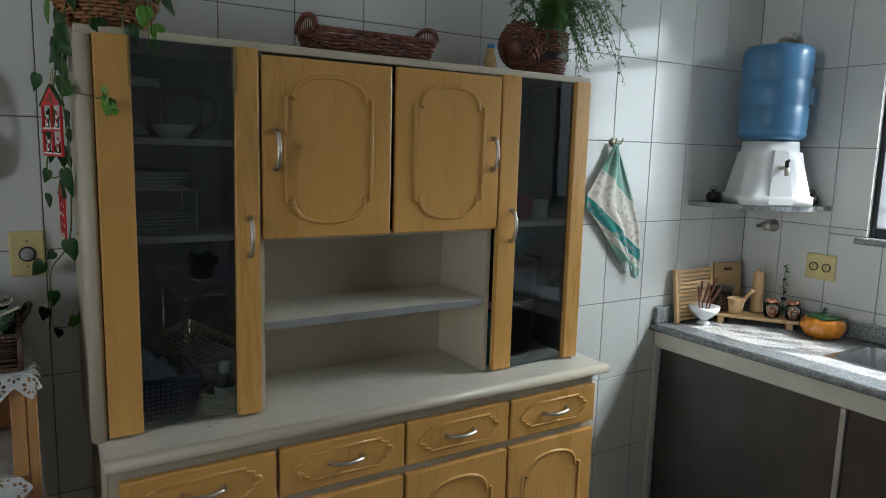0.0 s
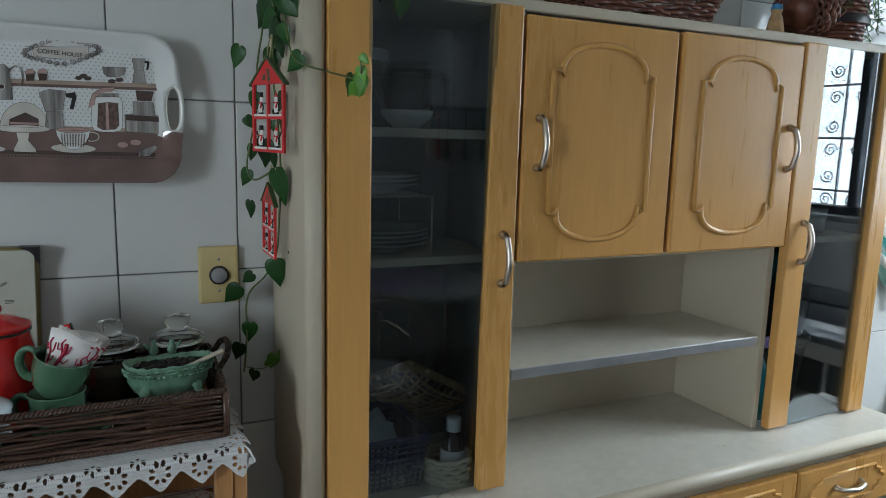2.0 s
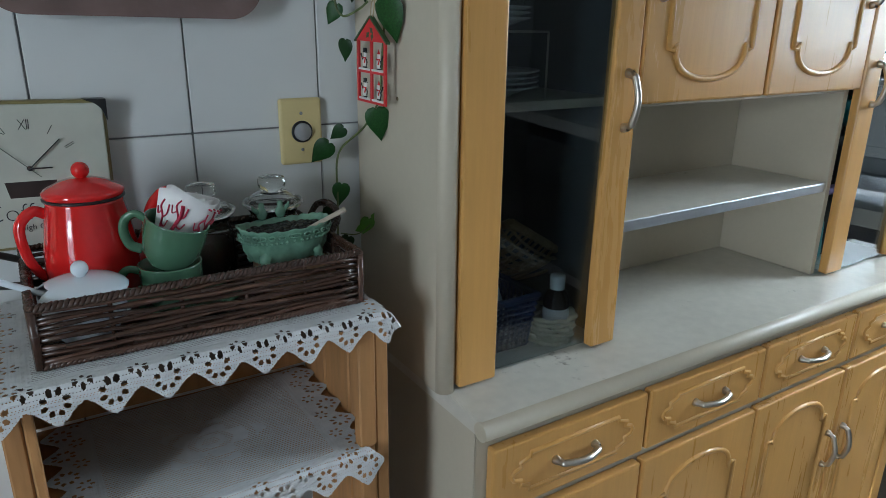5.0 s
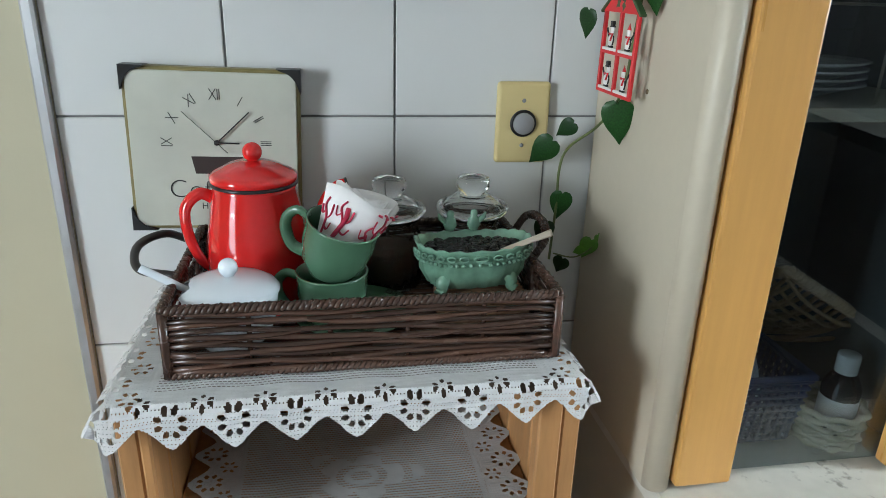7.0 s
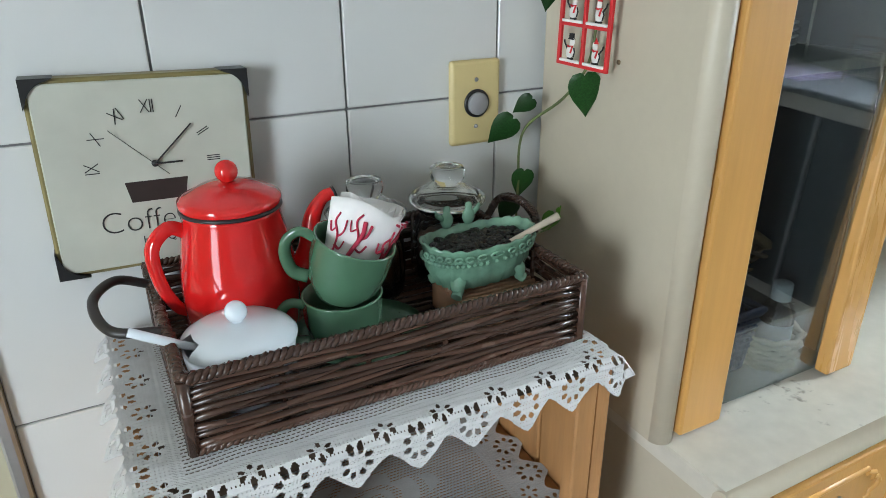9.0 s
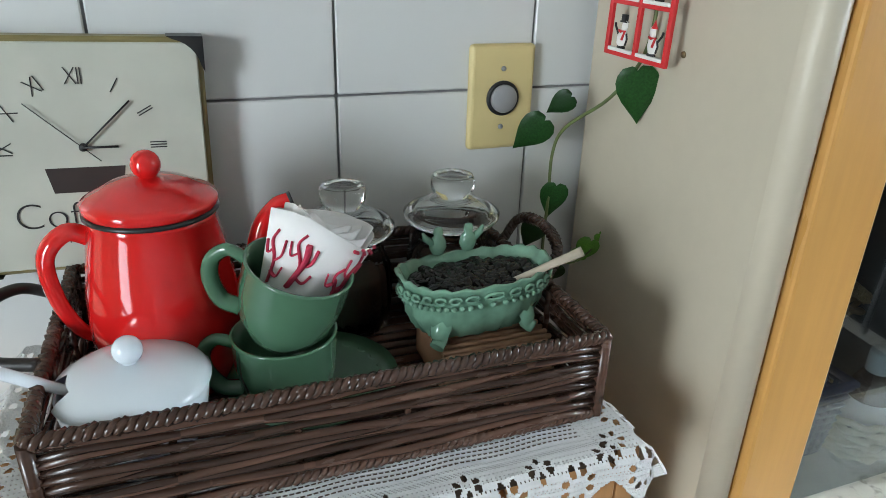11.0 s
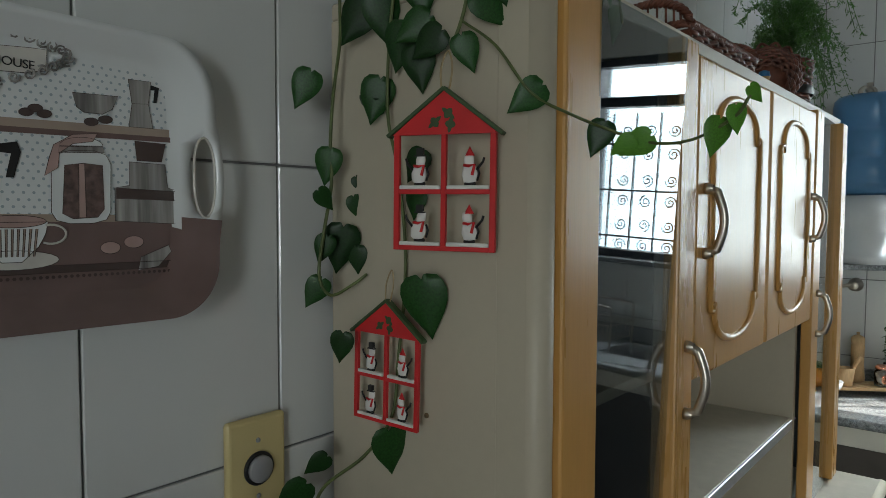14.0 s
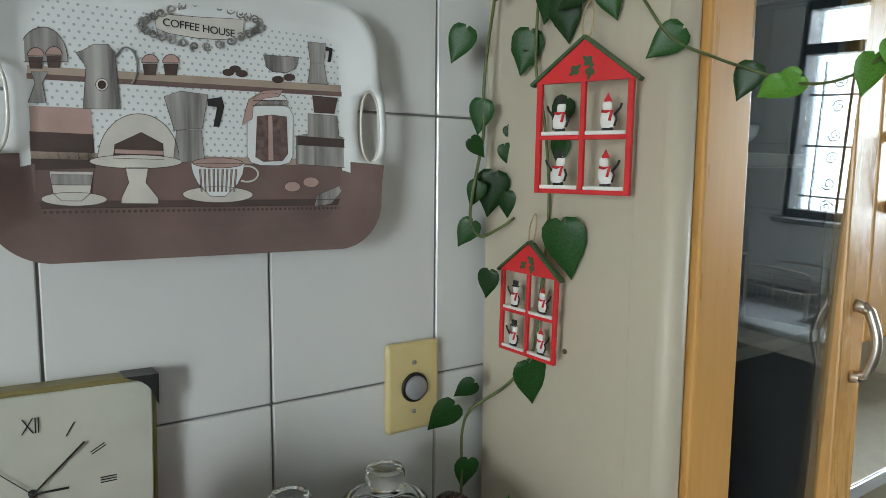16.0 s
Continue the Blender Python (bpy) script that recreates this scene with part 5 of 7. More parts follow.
def ornament(m, label):
    o = thing("house_ornament", label, "ornament", m, "red house ornaments")
    w, h = 0.0455, 0.097
    for x0, x1, z0, z1 in ((-w, -w + 0.005, 0, h), (w - 0.005, w, 0, h), (-0.0022, 0.0022, 0.004, h), (-w + 0.005, w - 0.005, 0, 0.004), (-w + 0.005, -0.0022, 0.0475, 0.0515), (0.0022, w - 0.005, 0.0475, 0.0515)):
        part("frame_bar", bm_box(x0, -0.0022, z0, x1, 0.0022, z1, 0.0004), RED_WOOD, o)
    bm = bmesh.new()
    tri = [(-w - 0.001, h), (w + 0.001, h), (0, h + 0.036)]
    f, g = [bm.verts.new((x, -0.0023, z)) for x, z in tri], [bm.verts.new((x, 0.0023, z)) for x, z in tri]
    bm.faces.new(f), bm.faces.new(g[::-1])
    for k in range(3):
        bm.faces.new((f[k], g[k], g[(k + 1) % 3], f[(k + 1) % 3]))
    part("gable", bm, RED_WOOD, o)
    for s in (-1, 1):
        b = bm_box(-0.0325, -0.0042, -0.0017, 0.0325, 0.0042, 0.0017, 0.0005)
        part("roof_slat", moved(b, pose(s * 0.0255, 0, h + 0.0185, 0, s * 37, 0)), GREEN_WOOD, o, "dark green roof edge")
    for x, z, r in ((-0.008, h + 0.010, -40), (0.004, h + 0.017, 40), (0.006, h + 0.008, 100)):
        lf = bmesh.new()
        lf.faces.new([lf.verts.new((0.0058 * math.cos(a) * (1 + 0.3 * math.cos(4 * a)), -0.0026, 0.0038 * math.sin(a) * (1 + 0.3 * math.cos(4 * a)))) for a in [math.tau * k / 16 for k in range(16)]])
        part("holly_leaf", moved(lf, Matrix.Translation((x, 0, z)) @ pose(0, 0, 0, 0, r, 0)), GREEN_WOOD, o)
    for i, (x, z) in enumerate(((-0.0215, 0.0515), (0.0215, 0.0515), (-0.0215, 0.004), (0.0215, 0.004))):
        part("snow_ledge", bm_box(x - 0.0185, -0.0026, z, x + 0.0185, 0.0026, z + 0.0034, 0.0006), WHITE_WOOD, o)
        s = -1 if i in (0, 2) else 1
        c = (x + s * 0.001, 0, z + 0.0150)
        fig = moved(figure(0, 0, i), Matrix.Translation(c) @ pose(0, 0, 0, 0, (8, -4, 14, -10)[i], 0) @ Matrix.Diagonal((0.98, 1, 1.36, 1)))
        part("snowman_cutout", fig, WHITE_WOOD, o, "small white snowman cut-out")
        part("hat", moved(bm_box(-0.0048, -0.0018, 0, 0.0048, 0.0018, 0.0012), Matrix.Translation((c[0] + 0.0008, 0, c[2] + 0.0125))) if i in (0, 2) else moved(bm_lathe([(0, 0.008), (0.002, 0.004), (0.0045, 0)], 8, squash=(1, 0.4)), Matrix.Translation((c[0], 0, c[2] + 0.0125))), INK if i in (0, 2) else RED_WOOD, o)
        if i in (0, 2):
            part("hat", moved(bm_box(-0.0030, -0.0018, 0.0012, 0.0030, 0.0018, 0.0072), Matrix.Translation((c[0] + 0.0008, 0, c[2] + 0.0125))), INK, o)
        part("scarf", bm_tube([(c[0] - 0.0046, -0.0012, c[2] + 0.0048), (c[0], -0.0026, c[2] + 0.0040), (c[0] + 0.0046, -0.0012, c[2] + 0.0052), (c[0] + 0.0030, -0.0026, c[2] - 0.0035)], 0.0013, 5), RED_WOOD, o)
        part("arm", bm_tube([(c[0] + s * 0.006, 0, c[2] + 0.001), (c[0] + s * 0.0115, 0, c[2] + 0.0075), (c[0] + s * 0.0125, 0, c[2] + 0.011)], 0.0011, 5), INK, o)
        part("shade_line", bm_tube([(c[0] + 0.0070, -0.0010, c[2] - 0.008), (c[0] + 0.0088, -0.0010, c[2] - 0.002), (c[0] + 0.0070, -0.0010, c[2] + 0.003)], 0.0010, 5), INK, o)
        part("boot", bm_tube([(c[0] - 0.004, 0, c[2] - 0.0108), (c[0] + 0.005, 0, c[2] - 0.0105)], 0.0018, 6), INK, o)
    part("hanging_loop", bm_tube(smooth_path([(-0.003, 0, h + 0.034), (-0.005, 0.003, h + 0.055), (0.0, 0.006, h + 0.070), (0.005, 0.003, h + 0.055), (0.003, 0, h + 0.034)], 6), 0.0009, 5), TWINE, o)
    return o


def facing(x, y, z, deg, tilt=0):
    return pose(x, y, z, 0, tilt, deg)


ornament(facing(0.178, 1.660, 1.505, -72, 0.5), "red wooden house ornament with four snowmen hung on the cabinet")
ornament(facing(0.192, 1.742, 1.338, -87, 1.5) @ Matrix.Scale(0.87, 4), "red wooden house ornament with four snowmen among vine leaves")
SCREW = material("old_brass_screw", (0.18, 0.13, 0.07), 0.5, metal=0.6)
tagged(part("screw", moved(bm_lathe([(0, 0), (0.0028, 0), (0.0024, 0.0012), (0, 0.0014)], 12), pose(HX0, 1.712, 1.346, 0, -90, 0)), SCREW), "small dark screw in the cabinet's side", "screw")

# ---- trailing vine in a basket on the hutch ----
def leaf_mesh(name, mat):
    """A heart-shaped leaf of unit length: stalk end at the origin, tip towards -z, face towards -y, folded at the midrib."""
    bm = bmesh.new()
    rows = [(0.08, 0.09), (0.05, 0.25), (-0.06, 0.345), (-0.20, 0.38), (-0.38, 0.355), (-0.56, 0.275), (-0.74, 0.16), (-0.88, 0.07)]
    mid = [bm.verts.new((0, 0.02 + 0.10 * (z * z), z if z < 0.04 else 0.0)) for z, w in rows]
    tip = bm.verts.new((0, 0.12, -1.0))
    for s in (-1, 1):
        half = [bm.verts.new((s * w * 0.55, -0.015 + 0.10 * z * z, z)) for z, w in rows]
        edge = [bm.verts.new((s * w, 0.035 + 0.12 * z * z + 0.015 * math.sin(z * 17), z)) for z, w in rows]
        for k in range(len(rows) - 1):
            for A, B in ((mid, half), (half, edge)):
                q = (A[k], A[k + 1], B[k + 1], B[k])
                bm.faces.new(q if s < 0 else q[::-1]).smooth = True
        for A, B in ((mid, half), (half, edge)):
            q = (A[-1], tip, B[-1])
            bm.faces.new(q if s < 0 else q[::-1]).smooth = True
    return mesh_of(name, bm, mat, recalc=False)


LEAF_ME, YOUNG_ME = leaf_mesh("leaf", LEAF), leaf_mesh("leaf", LEAF_YOUNG)
vine = thing("trailing_vine", "heart-leaved green vine trailing from a wicker basket on the hutch", "houseplant")
PX, PY = 0.285, 1.700


def woven_tub(parent, cx, cy, z0, r0, r1, h, rows, mat, squash=1.0, n=40, wave=0.004, thick=0.0042):
    for row in range(rows):
        t = row / (rows - 1)
        r = r0 + (r1 - r0) * t
        pts = [(cx + (r + wave * math.sin(n / 2 * a + math.pi * row)) * math.cos(a), cy + (r + wave * math.sin(n / 2 * a + math.pi * row)) * math.sin(a) * squash, z0 + h * t) for a in [math.tau * k / (n * 2) for k in range(n * 2)]]
        part("strand", bm_tube(pts, thick, 5, closed=True), mat, parent)
    for k in range(0, n, 2):
        a = math.tau * k / n
        part("stake", bm_tube([(cx + r0 * math.cos(a), cy + r0 * math.sin(a) * squash, z0), (cx + r1 * math.cos(a), cy + r1 * math.sin(a) * squash, z0 + h)], thick * 0.8, 5), mat, parent)
    part("base", bm_lathe([(0, 0), (r0, 0), (r0, 0.004), (0, 0.004)], 28, at=(cx, cy, z0), squash=(1, squash)), mat, parent)


woven_tub(vine, PX, PY, TOPZ + 0.004, 0.062, 0.092, 0.050, 8, WICKER_TAN)
rimpts = [(PX + 0.094 * math.cos(a), PY + 0.094 * math.sin(a), TOPZ + 0.058) for a in [math.tau * k / 40 for k in range(40)]]
part("basket_rim", rope_loop(rimpts, 0.0052, 90), WICKER_TAN, vine)
hl = smooth_path([(PX + 0.088, PY - 0.03, TOPZ + 0.056), (PX + 0.100, PY - 0.02, TOPZ + 0.088), (PX + 0.098, PY + 0.02, TOPZ + 0.090), (PX + 0.090, PY + 0.03, TOPZ + 0.056)], 6)
part("basket_handle", bm_tube(hl, 0.0045, 7), WICKER_RED, vine)
POT_RED = material("maroon_plastic_pot", (0.07, 0.018, 0.018), 0.3, vary=0.15, scale=30)
SOIL = material("potting_soil", (0.03, 0.02, 0.014), 0.95, vary=0.4, scale=120)
part("flower_pot", bm_lathe([(0, 0.006), (0.052, 0.006), (0.070, 0.088), (0.074, 0.089), (0.074, 0.098), (0.069, 0.098), (0.066, 0.086), (0, 0.084)], 36, at=(PX, PY, TOPZ)), POT_RED, vine, "maroon plastic flower pot")
part("soil", bm_lathe([(0, 0.090), (0.060, 0.088), (0.0655, 0.085)], 24, at=(PX, PY, TOPZ)), SOIL, vine)


def raised(z):
    """The trailing strands hang a little higher towards the top."""
    return z + min(0.018, max(0.006, 0.007 + (z - 1.335) * 0.055))


def stem(points, r=0.0017):
    path = smooth_path([(x + 0.012, y + 0.010, raised(z)) for x, y, z in points], 6)
    part("stem", bm_tube(path, r, 6), STEM, vine)
    return path


def leaf(x, y, z, size, yaw, lean=0, roll=0, young=False):
    """yaw: where its face looks (0: towards -y, -90: towards -x)."""
    o = new("leaf", YOUNG_ME if young else LEAF_ME)
    o.parent = vine
    o.matrix_basis = pose(x + 0.012, y + 0.010, raised(z), lean, roll, yaw) @ Matrix.Scale(size * 0.97, 4)
    return o


# strand along the corner of wall and cupboard
stem([(0.245, 1.730, 1.835), (0.205, 1.770, 1.810), (0.190, 1.800, 1.750), (0.188, 1.802, 1.690), (0.179, 1.802, 1.635), (0.175, 1.802, 1.590), (0.174, 1.800, 1.546), (0.164, 1.800, 1.500), (0.158, 1.800, 1.462), (0.168, 1.795, 1.443), (0.188, 1.785, 1.452), (0.198, 1.775, 1.462)])
for a in ((0.150, 1.800, 1.652, 0.040, -40, 4, 25), (0.172, 1.799, 1.580, 0.038, -50, 6, 12), (0.157, 1.799, 1.540, 0.026, -20, 0, -40), (0.187, 1.797, 1.506, 0.052, -45, 8, 10), (0.160, 1.798, 1.458, 0.034, -40, 4, 30), (0.168, 1.799, 1.497, 0.030, -45, 4, 20), (0.201, 1.797, 1.535, 0.026, -40, 4, -15), (0.198, 1.790, 1.487, 0.030, -60, 4, 0), (0.204, 1.797, 1.555, 0.020, -40, 0, -30)):
    leaf(*a)
# strand behind the ornaments, down to the tray's handle
main = stem([(0.250, 1.690, 1.838), (0.200, 1.715, 1.800), (0.192, 1.728, 1.740), (0.192, 1.738, 1.680), (0.190, 1.738, 1.610), (0.193, 1.728, 1.560), (0.196, 1.722, 1.500), (0.198, 1.724, 1.450), (0.196, 1.730, 1.390), (0.192, 1.735, 1.335), (0.180, 1.760, 1.295), (0.160, 1.795, 1.262), (0.153, 1.803, 1.235), (0.153, 1.803, 1.190), (0.150, 1.800, 1.150), (0.145, 1.790, 1.120)])
for a in ((0.190, 1.748, 1.645, 0.046, -50, 6, 14), (0.188, 1.760, 1.628, 0.038, -70, 50, 20), (0.183, 1.690, 1.463, 0.060, -62, 6, -8), (0.156, 1.764, 1.412, 0.032, -55, 6, 10), (0.188, 1.735, 1.322, 0.050, -28, 6, -8), (0.163, 1.796, 1.290, 0.030, -30, 10, 50), (0.140, 1.800, 1.268, 0.044, -25, 8, 42), (0.158, 1.798, 1.203, 0.038, -20, 6, 8), (0.140, 1.796, 1.168, 0.036, -25, 10, 20), (0.163, 1.790, 1.120, 0.030, -30, 20, 20), (0.196, 1.700, 1.575, 0.034, -70, 0, 30), (0.198, 1.708, 1.540, 0.030, -70, 0, 10)):
    leaf(*a)
stem([(0.150, 1.790, 1.128), (0.175, 1.785, 1.124), (0.196, 1.785, 1.134), (0.206, 1.785, 1.150)], 0.0010)
leaf(0.196, 1.784, 1.146, 0.032, -25, 10, 20, True)
leaf(0.204, 1.783, 1.153, 0.022, -40, 10, -40, True)
leaf(0.190, 1.786, 1.132, 0.022, -20, 30, 60, True)
# tuft over the first ornament
stem([(0.245, 1.650, 1.840), (0.205, 1.640, 1.800), (0.194, 1.640, 1.740), (0.190, 1.648, 1.690), (0.188, 1.660, 1.660)])
for a in ((0.186, 1.760, 1.720, 0.052, -52, 8, 35), (0.184, 1.745, 1.722, 0.050, -48, 10, -12), (0.186, 1.700, 1.738, 0.050, -55, 4, -10), (0.188, 1.715, 1.690, 0.046, -60, 8, 15), (0.188, 1.700, 1.668, 0.044, -60, 8, -5), (0.182, 1.680, 1.690, 0.040, -50, 6, 55), (0.184, 1.668, 1.676, 0.038, -55, 10, 50), (0.184, 1.646, 1.668, 0.034, -55, 6, -20), (0.184, 1.630, 1.700, 0.038, -50, 6, -45), (0.184, 1.618, 1.730, 0.046, -55, 6, -20), (0.188, 1.640, 1.752, 0.044, -60, 6, 20), (0.190, 1.690, 1.785, 0.046, -60, 6, 10), (0.192, 1.735, 1.775, 0.044, -50, 6, 30)):
    leaf(*a)
# runner that reaches out in front of the door
stem([(0.190, 1.650, 1.682), (0.186, 1.612, 1.655), (0.190, 1.580, 1.614), (0.230, 1.566, 1.600), (0.262, 1.552, 1.591), (0.264, 1.515, 1.577), (0.250, 1.475, 1.575), (0.238, 1.440, 1.588), (0.234, 1.428, 1.602)], 0.0013)
leaf(0.196, 1.574, 1.620, 0.036, -40, 10, 50)
leaf(0.262, 1.552, 1.596, 0.033, -60, 0, 22)
leaf(0.262, 1.512, 1.582, 0.032, -50, 25, 55, True)
leaf(0.256, 1.524, 1.580, 0.024, -45, 25, 50, True)
leaf(0.241, 1.450, 1.588, 0.030, -45, 4, 10, True)
leaf(0.236, 1.438, 1.596, 0.022, -45, 4, -10, True)
leaf(0.233, 1.428, 1.608, 0.016, -45, 4, -45, True)
# loose growth round the pot
rnd = random.Random(11)
for k in range(34):
    a = rnd.uniform(2.2, 5.9)
    rr = rnd.uniform(0.070, 0.118)
    zz = TOPZ + 0.108 - max(0, rr - 0.075) * rnd.uniform(0.2, 1.9)
    leaf(PX + rr * math.cos(a), PY + rr * math.sin(a) * 1.15, zz, rnd.uniform(0.032, 0.048), math.degrees(a) + 90 + rnd.uniform(-30, 30), rnd.uniform(-30, 35), rnd.uniform(-35, 35), k % 5 == 0)
    if k % 2 == 0:
        part("stem", bm_tube(smooth_path([(PX + 0.03 * math.cos(a), PY + 0.03 * math.sin(a), TOPZ + 0.088), (PX + rr * 0.7 * math.cos(a), PY + rr * 0.8 * math.sin(a), TOPZ + 0.118), (PX + rr * math.cos(a), PY + rr * math.sin(a) * 1.15, zz)], 5), 0.0012, 5), STEM, vine)
for x, y, z, s in ((0.330, 1.583, 1.775, 0.044), (0.352, 1.590, 1.745, 0.042), (0.300, 1.586, 1.738, 0.040), (0.245, 1.590, 1.745, 0.044), (0.345, 1.582, 1.715, 0.036)):
    leaf(x, y, z, s, rnd.uniform(-30, 10), 0, rnd.uniform(-20, 20), x > 0.32)
    part("stem", bm_tube(smooth_path([(x, 1.64, TOPZ + 0.09), (x, 1.60, TOPZ + 0.07), (x, y, z)], 5), 0.0012, 5), STEM, vine)

# ---- long wicker basket on the hutch ----
lb = thing("wicker_basket", "long red-brown wicker basket with two arched handles on the hutch", "basket", pose(0.8729, 1.715, TOPZ, 0, 0, 0))
LW, LD, LH = 0.158, 0.062, 0.044
for row in range(8):
    t = row / 7
    w, d = LW * (0.90 + 0.10 * t), LD * (0.85 + 0.15 * t)
    for s in range(4):
        c = [(-w, -d), (w, -d), (w, d), (-w, d)]
        (xa, ya), (xb, yb) = c[s], c[(s + 1) % 4]
        n = 14 if s % 2 == 0 else 6
        part("strand", bm_tube(weave_side((xa, ya, 0.006 + LH * t), (xb, yb, 0.006 + LH * t), row, 8, 0, 0, 0.0034, n, math.pi * (row % 2)), 0.0046, 5, flat=0.7), WICKER_RED, lb)
part("base", bm_box(-LW * 0.9, -LD * 0.85, 0.0, LW * 0.9, LD * 0.85, 0.005), WICKER_RED, lb)
part("rim", rope_loop([(-LW, -LD, LH + 0.011), (LW, -LD, LH + 0.011), (LW, LD, LH + 0.011), (-LW, LD, LH + 0.011)], 0.0058, 80), WICKER_RED, lb)
for s in (-1, 1):
    arc = [(s * (LW + 0.004), -LD * math.cos(math.pi * k / 14), LH + 0.010 + 0.036 * math.sin(math.pi * k / 14)) for k in range(15)]
    part("basket_handle", rope_loop(arc, 0.0062, 70, False), WICKER_RED, lb)
    for k in range(3, 12):
        part("handle_spoke", bm_tube([(s * (LW + 0.002), arc[k][1], LH + 0.010), arc[k]], 0.0018, 5), WICKER_RED, lb)

# ---- plant pot, ring basket and figurine ----
fern = thing("asparagus_fern", "feathery asparagus fern in a dark woven pot on the hutch", "houseplant")
FX, FY = 1.4341, 1.715
woven_tub(fern, FX, FY, TOPZ + 0.004, 0.058, 0.068, 0.118, 15, WICKER_RED, n=24, wave=0.003, thick=0.0046)
part("band", bm_lathe([(0.0725, 0.050), (0.0735, 0.054), (0.0735, 0.064), (0.0725, 0.068)], 32, at=(FX, FY, TOPZ)), WICKER_BLACK, fern)
part("soil", bm_lathe([(0, 0.116), (0.062, 0.114)], 24, at=(FX, FY, TOPZ)), SOIL, fern)
FERN = material("fern_needles", (0.065, 0.170, 0.030), 0.5, vary=0.4, scale=20)
rnd = random.Random(21)
for k in range(58):
    a = rnd.uniform(-2.0, 0.9) if k > 7 else rnd.uniform(-math.pi, math.pi)
    ln = rnd.uniform(0.14, 0.34) * (1.0 if math.cos(a) > -0.2 else 0.55)
    up = rnd.uniform(0.04, 0.19) if k % 5 else 0.25
    ex, ey = math.cos(a) * ln, min(math.sin(a) * ln * 0.55, 0.11)
    if math.sin(a) < -0.2:
        ey *= 0.8
    droop = rnd.uniform(0.10, 0.27) * (ln / 0.34)
    base = Vector((FX + rnd.uniform(-0.03, 0.03), FY + rnd.uniform(-0.03, 0.03), TOPZ + 0.114))
    path = smooth_path([base, base + Vector((ex * 0.25, ey * 0.25, up * 0.75)), base + Vector((ex * 0.6, ey * 0.6, up)), base + Vector((ex, ey, up - droop))], 9)
    bm = bm_tube(path, 0.0009, 4)
    for i in range(3, len(path)):
        d = (path[i] - path[i - 1]).normalized()
        for side in range(4):
            s = Vector((rnd.uniform(-1, 1), rnd.uniform(-1, 1), rnd.uniform(-0.6, 1))).normalized()
            tw = path[i] + (s + d * 0.7) * rnd.uniform(0.010, 0.026) * (1.1 - 0.6 * i / len(path))
            for q in range(5):
                p = path[i].lerp(tw, (q + 1) / 5)
                e = (s.cross(d) * rnd.uniform(-1, 1) + d * rnd.uniform(0, 1) + s * 0.4).normalized() * rnd.uniform(0.004, 0.008)
                wv = e.cross(Vector((rnd.uniform(-1, 1), rnd.uniform(-1, 1), 1))).normalized() * 0.0015
                vs = [bm.verts.new(p - wv), bm.verts.new(p + e), bm.verts.new(p + wv)]
                bm.faces.new(vs)
    part("frond", bm, FERN, fern)
ring = thing("ring_basket", "round red-brown wicker basket tipped against the fern pot", "basket", pose(1.3177, 1.705, TOPZ + 0.066, 0, 68, 20))
for row in range(7):
    t = row / 6
    r = 0.064 - 0.026 * t * t
    pts = [((r + 0.003 * math.sin(14 * a + math.pi * row)) * math.cos(a), (r + 0.003 * math.sin(14 * a + math.pi * row)) * math.sin(a), 0.040 - 0.044 * t) for a in [math.tau * k / 56 for k in range(56)]]
    part("strand", bm_tube(pts, 0.0046, 5, closed=True), WICKER_RED, ring)
for k in range(16):
    a = math.tau * k / 16
    part("scallop", bm_tube(smooth_path([(0.066 * math.cos(a), 0.066 * math.sin(a), 0.038), (0.074 * math.cos(a + 0.2), 0.074 * math.sin(a + 0.2), 0.052), (0.066 * math.cos(a + 0.4), 0.066 * math.sin(a + 0.4), 0.038)], 4), 0.0032, 5), WICKER_RED, ring)
part("base", bm_lathe([(0, -0.006), (0.036, -0.006), (0.036, -0.002), (0, -0.002)], 24), WICKER_RED, ring)
CLAY = material("painted_clay", (0.42, 0.26, 0.12), 0.6, vary=0.35, scale=60)
BLUECLAY = material("blue_painted_clay", (0.03, 0.16, 0.34), 0.5, vary=0.2, scale=60)
bm = bm_lathe([(0, 0), (0.018, 0), (0.020, 0.008), (0.016, 0.030), (0.012, 0.048), (0.009, 0.054), (0.012, 0.062), (0.010, 0.072), (0, 0.076)], 16)
fig_me = mesh_of("clay_figurine", bm, CLAY)
fig_me.materials.append(BLUECLAY)
for p in fig_me.polygons:
    p.material_index = 1 if p.center.z > 0.062 else 0
fo = new("clay_figurine", fig_me)
fo.matrix_basis = pose(1.2289, 1.69, TOPZ)
tagged(fo, "small painted clay figurine with a blue top on the hutch", "figurine")

# ---- inside the left glass cupboard ----
PLATE = [(0, 0), (0.050, 0), (0.052, 0.003), (0.078, 0.012), (0.092, 0.0155), (0.092, 0.0175), (0.076, 0.0145), (0.050, 0.006), (0, 0.006)]
CHINA = material("white_plates", (0.66, 0.66, 0.65), 0.18, vary=0.03, scale=12)


def plate_stack(x, y, z, n, r, label):
    m = mesh_of("dinner_plate", bm_lathe([(a * r / 0.092, b) for a, b in PLATE], 40, wave=0.006, waves=24), CHINA)
    for k in range(n):
        o = new("dinner_plate", m)
        o.matrix_basis = pose(x, y, z + k * 0.0075, 0, 0, 17 * k)
        tagged(o, label, "plate", "plates in the cupboard")


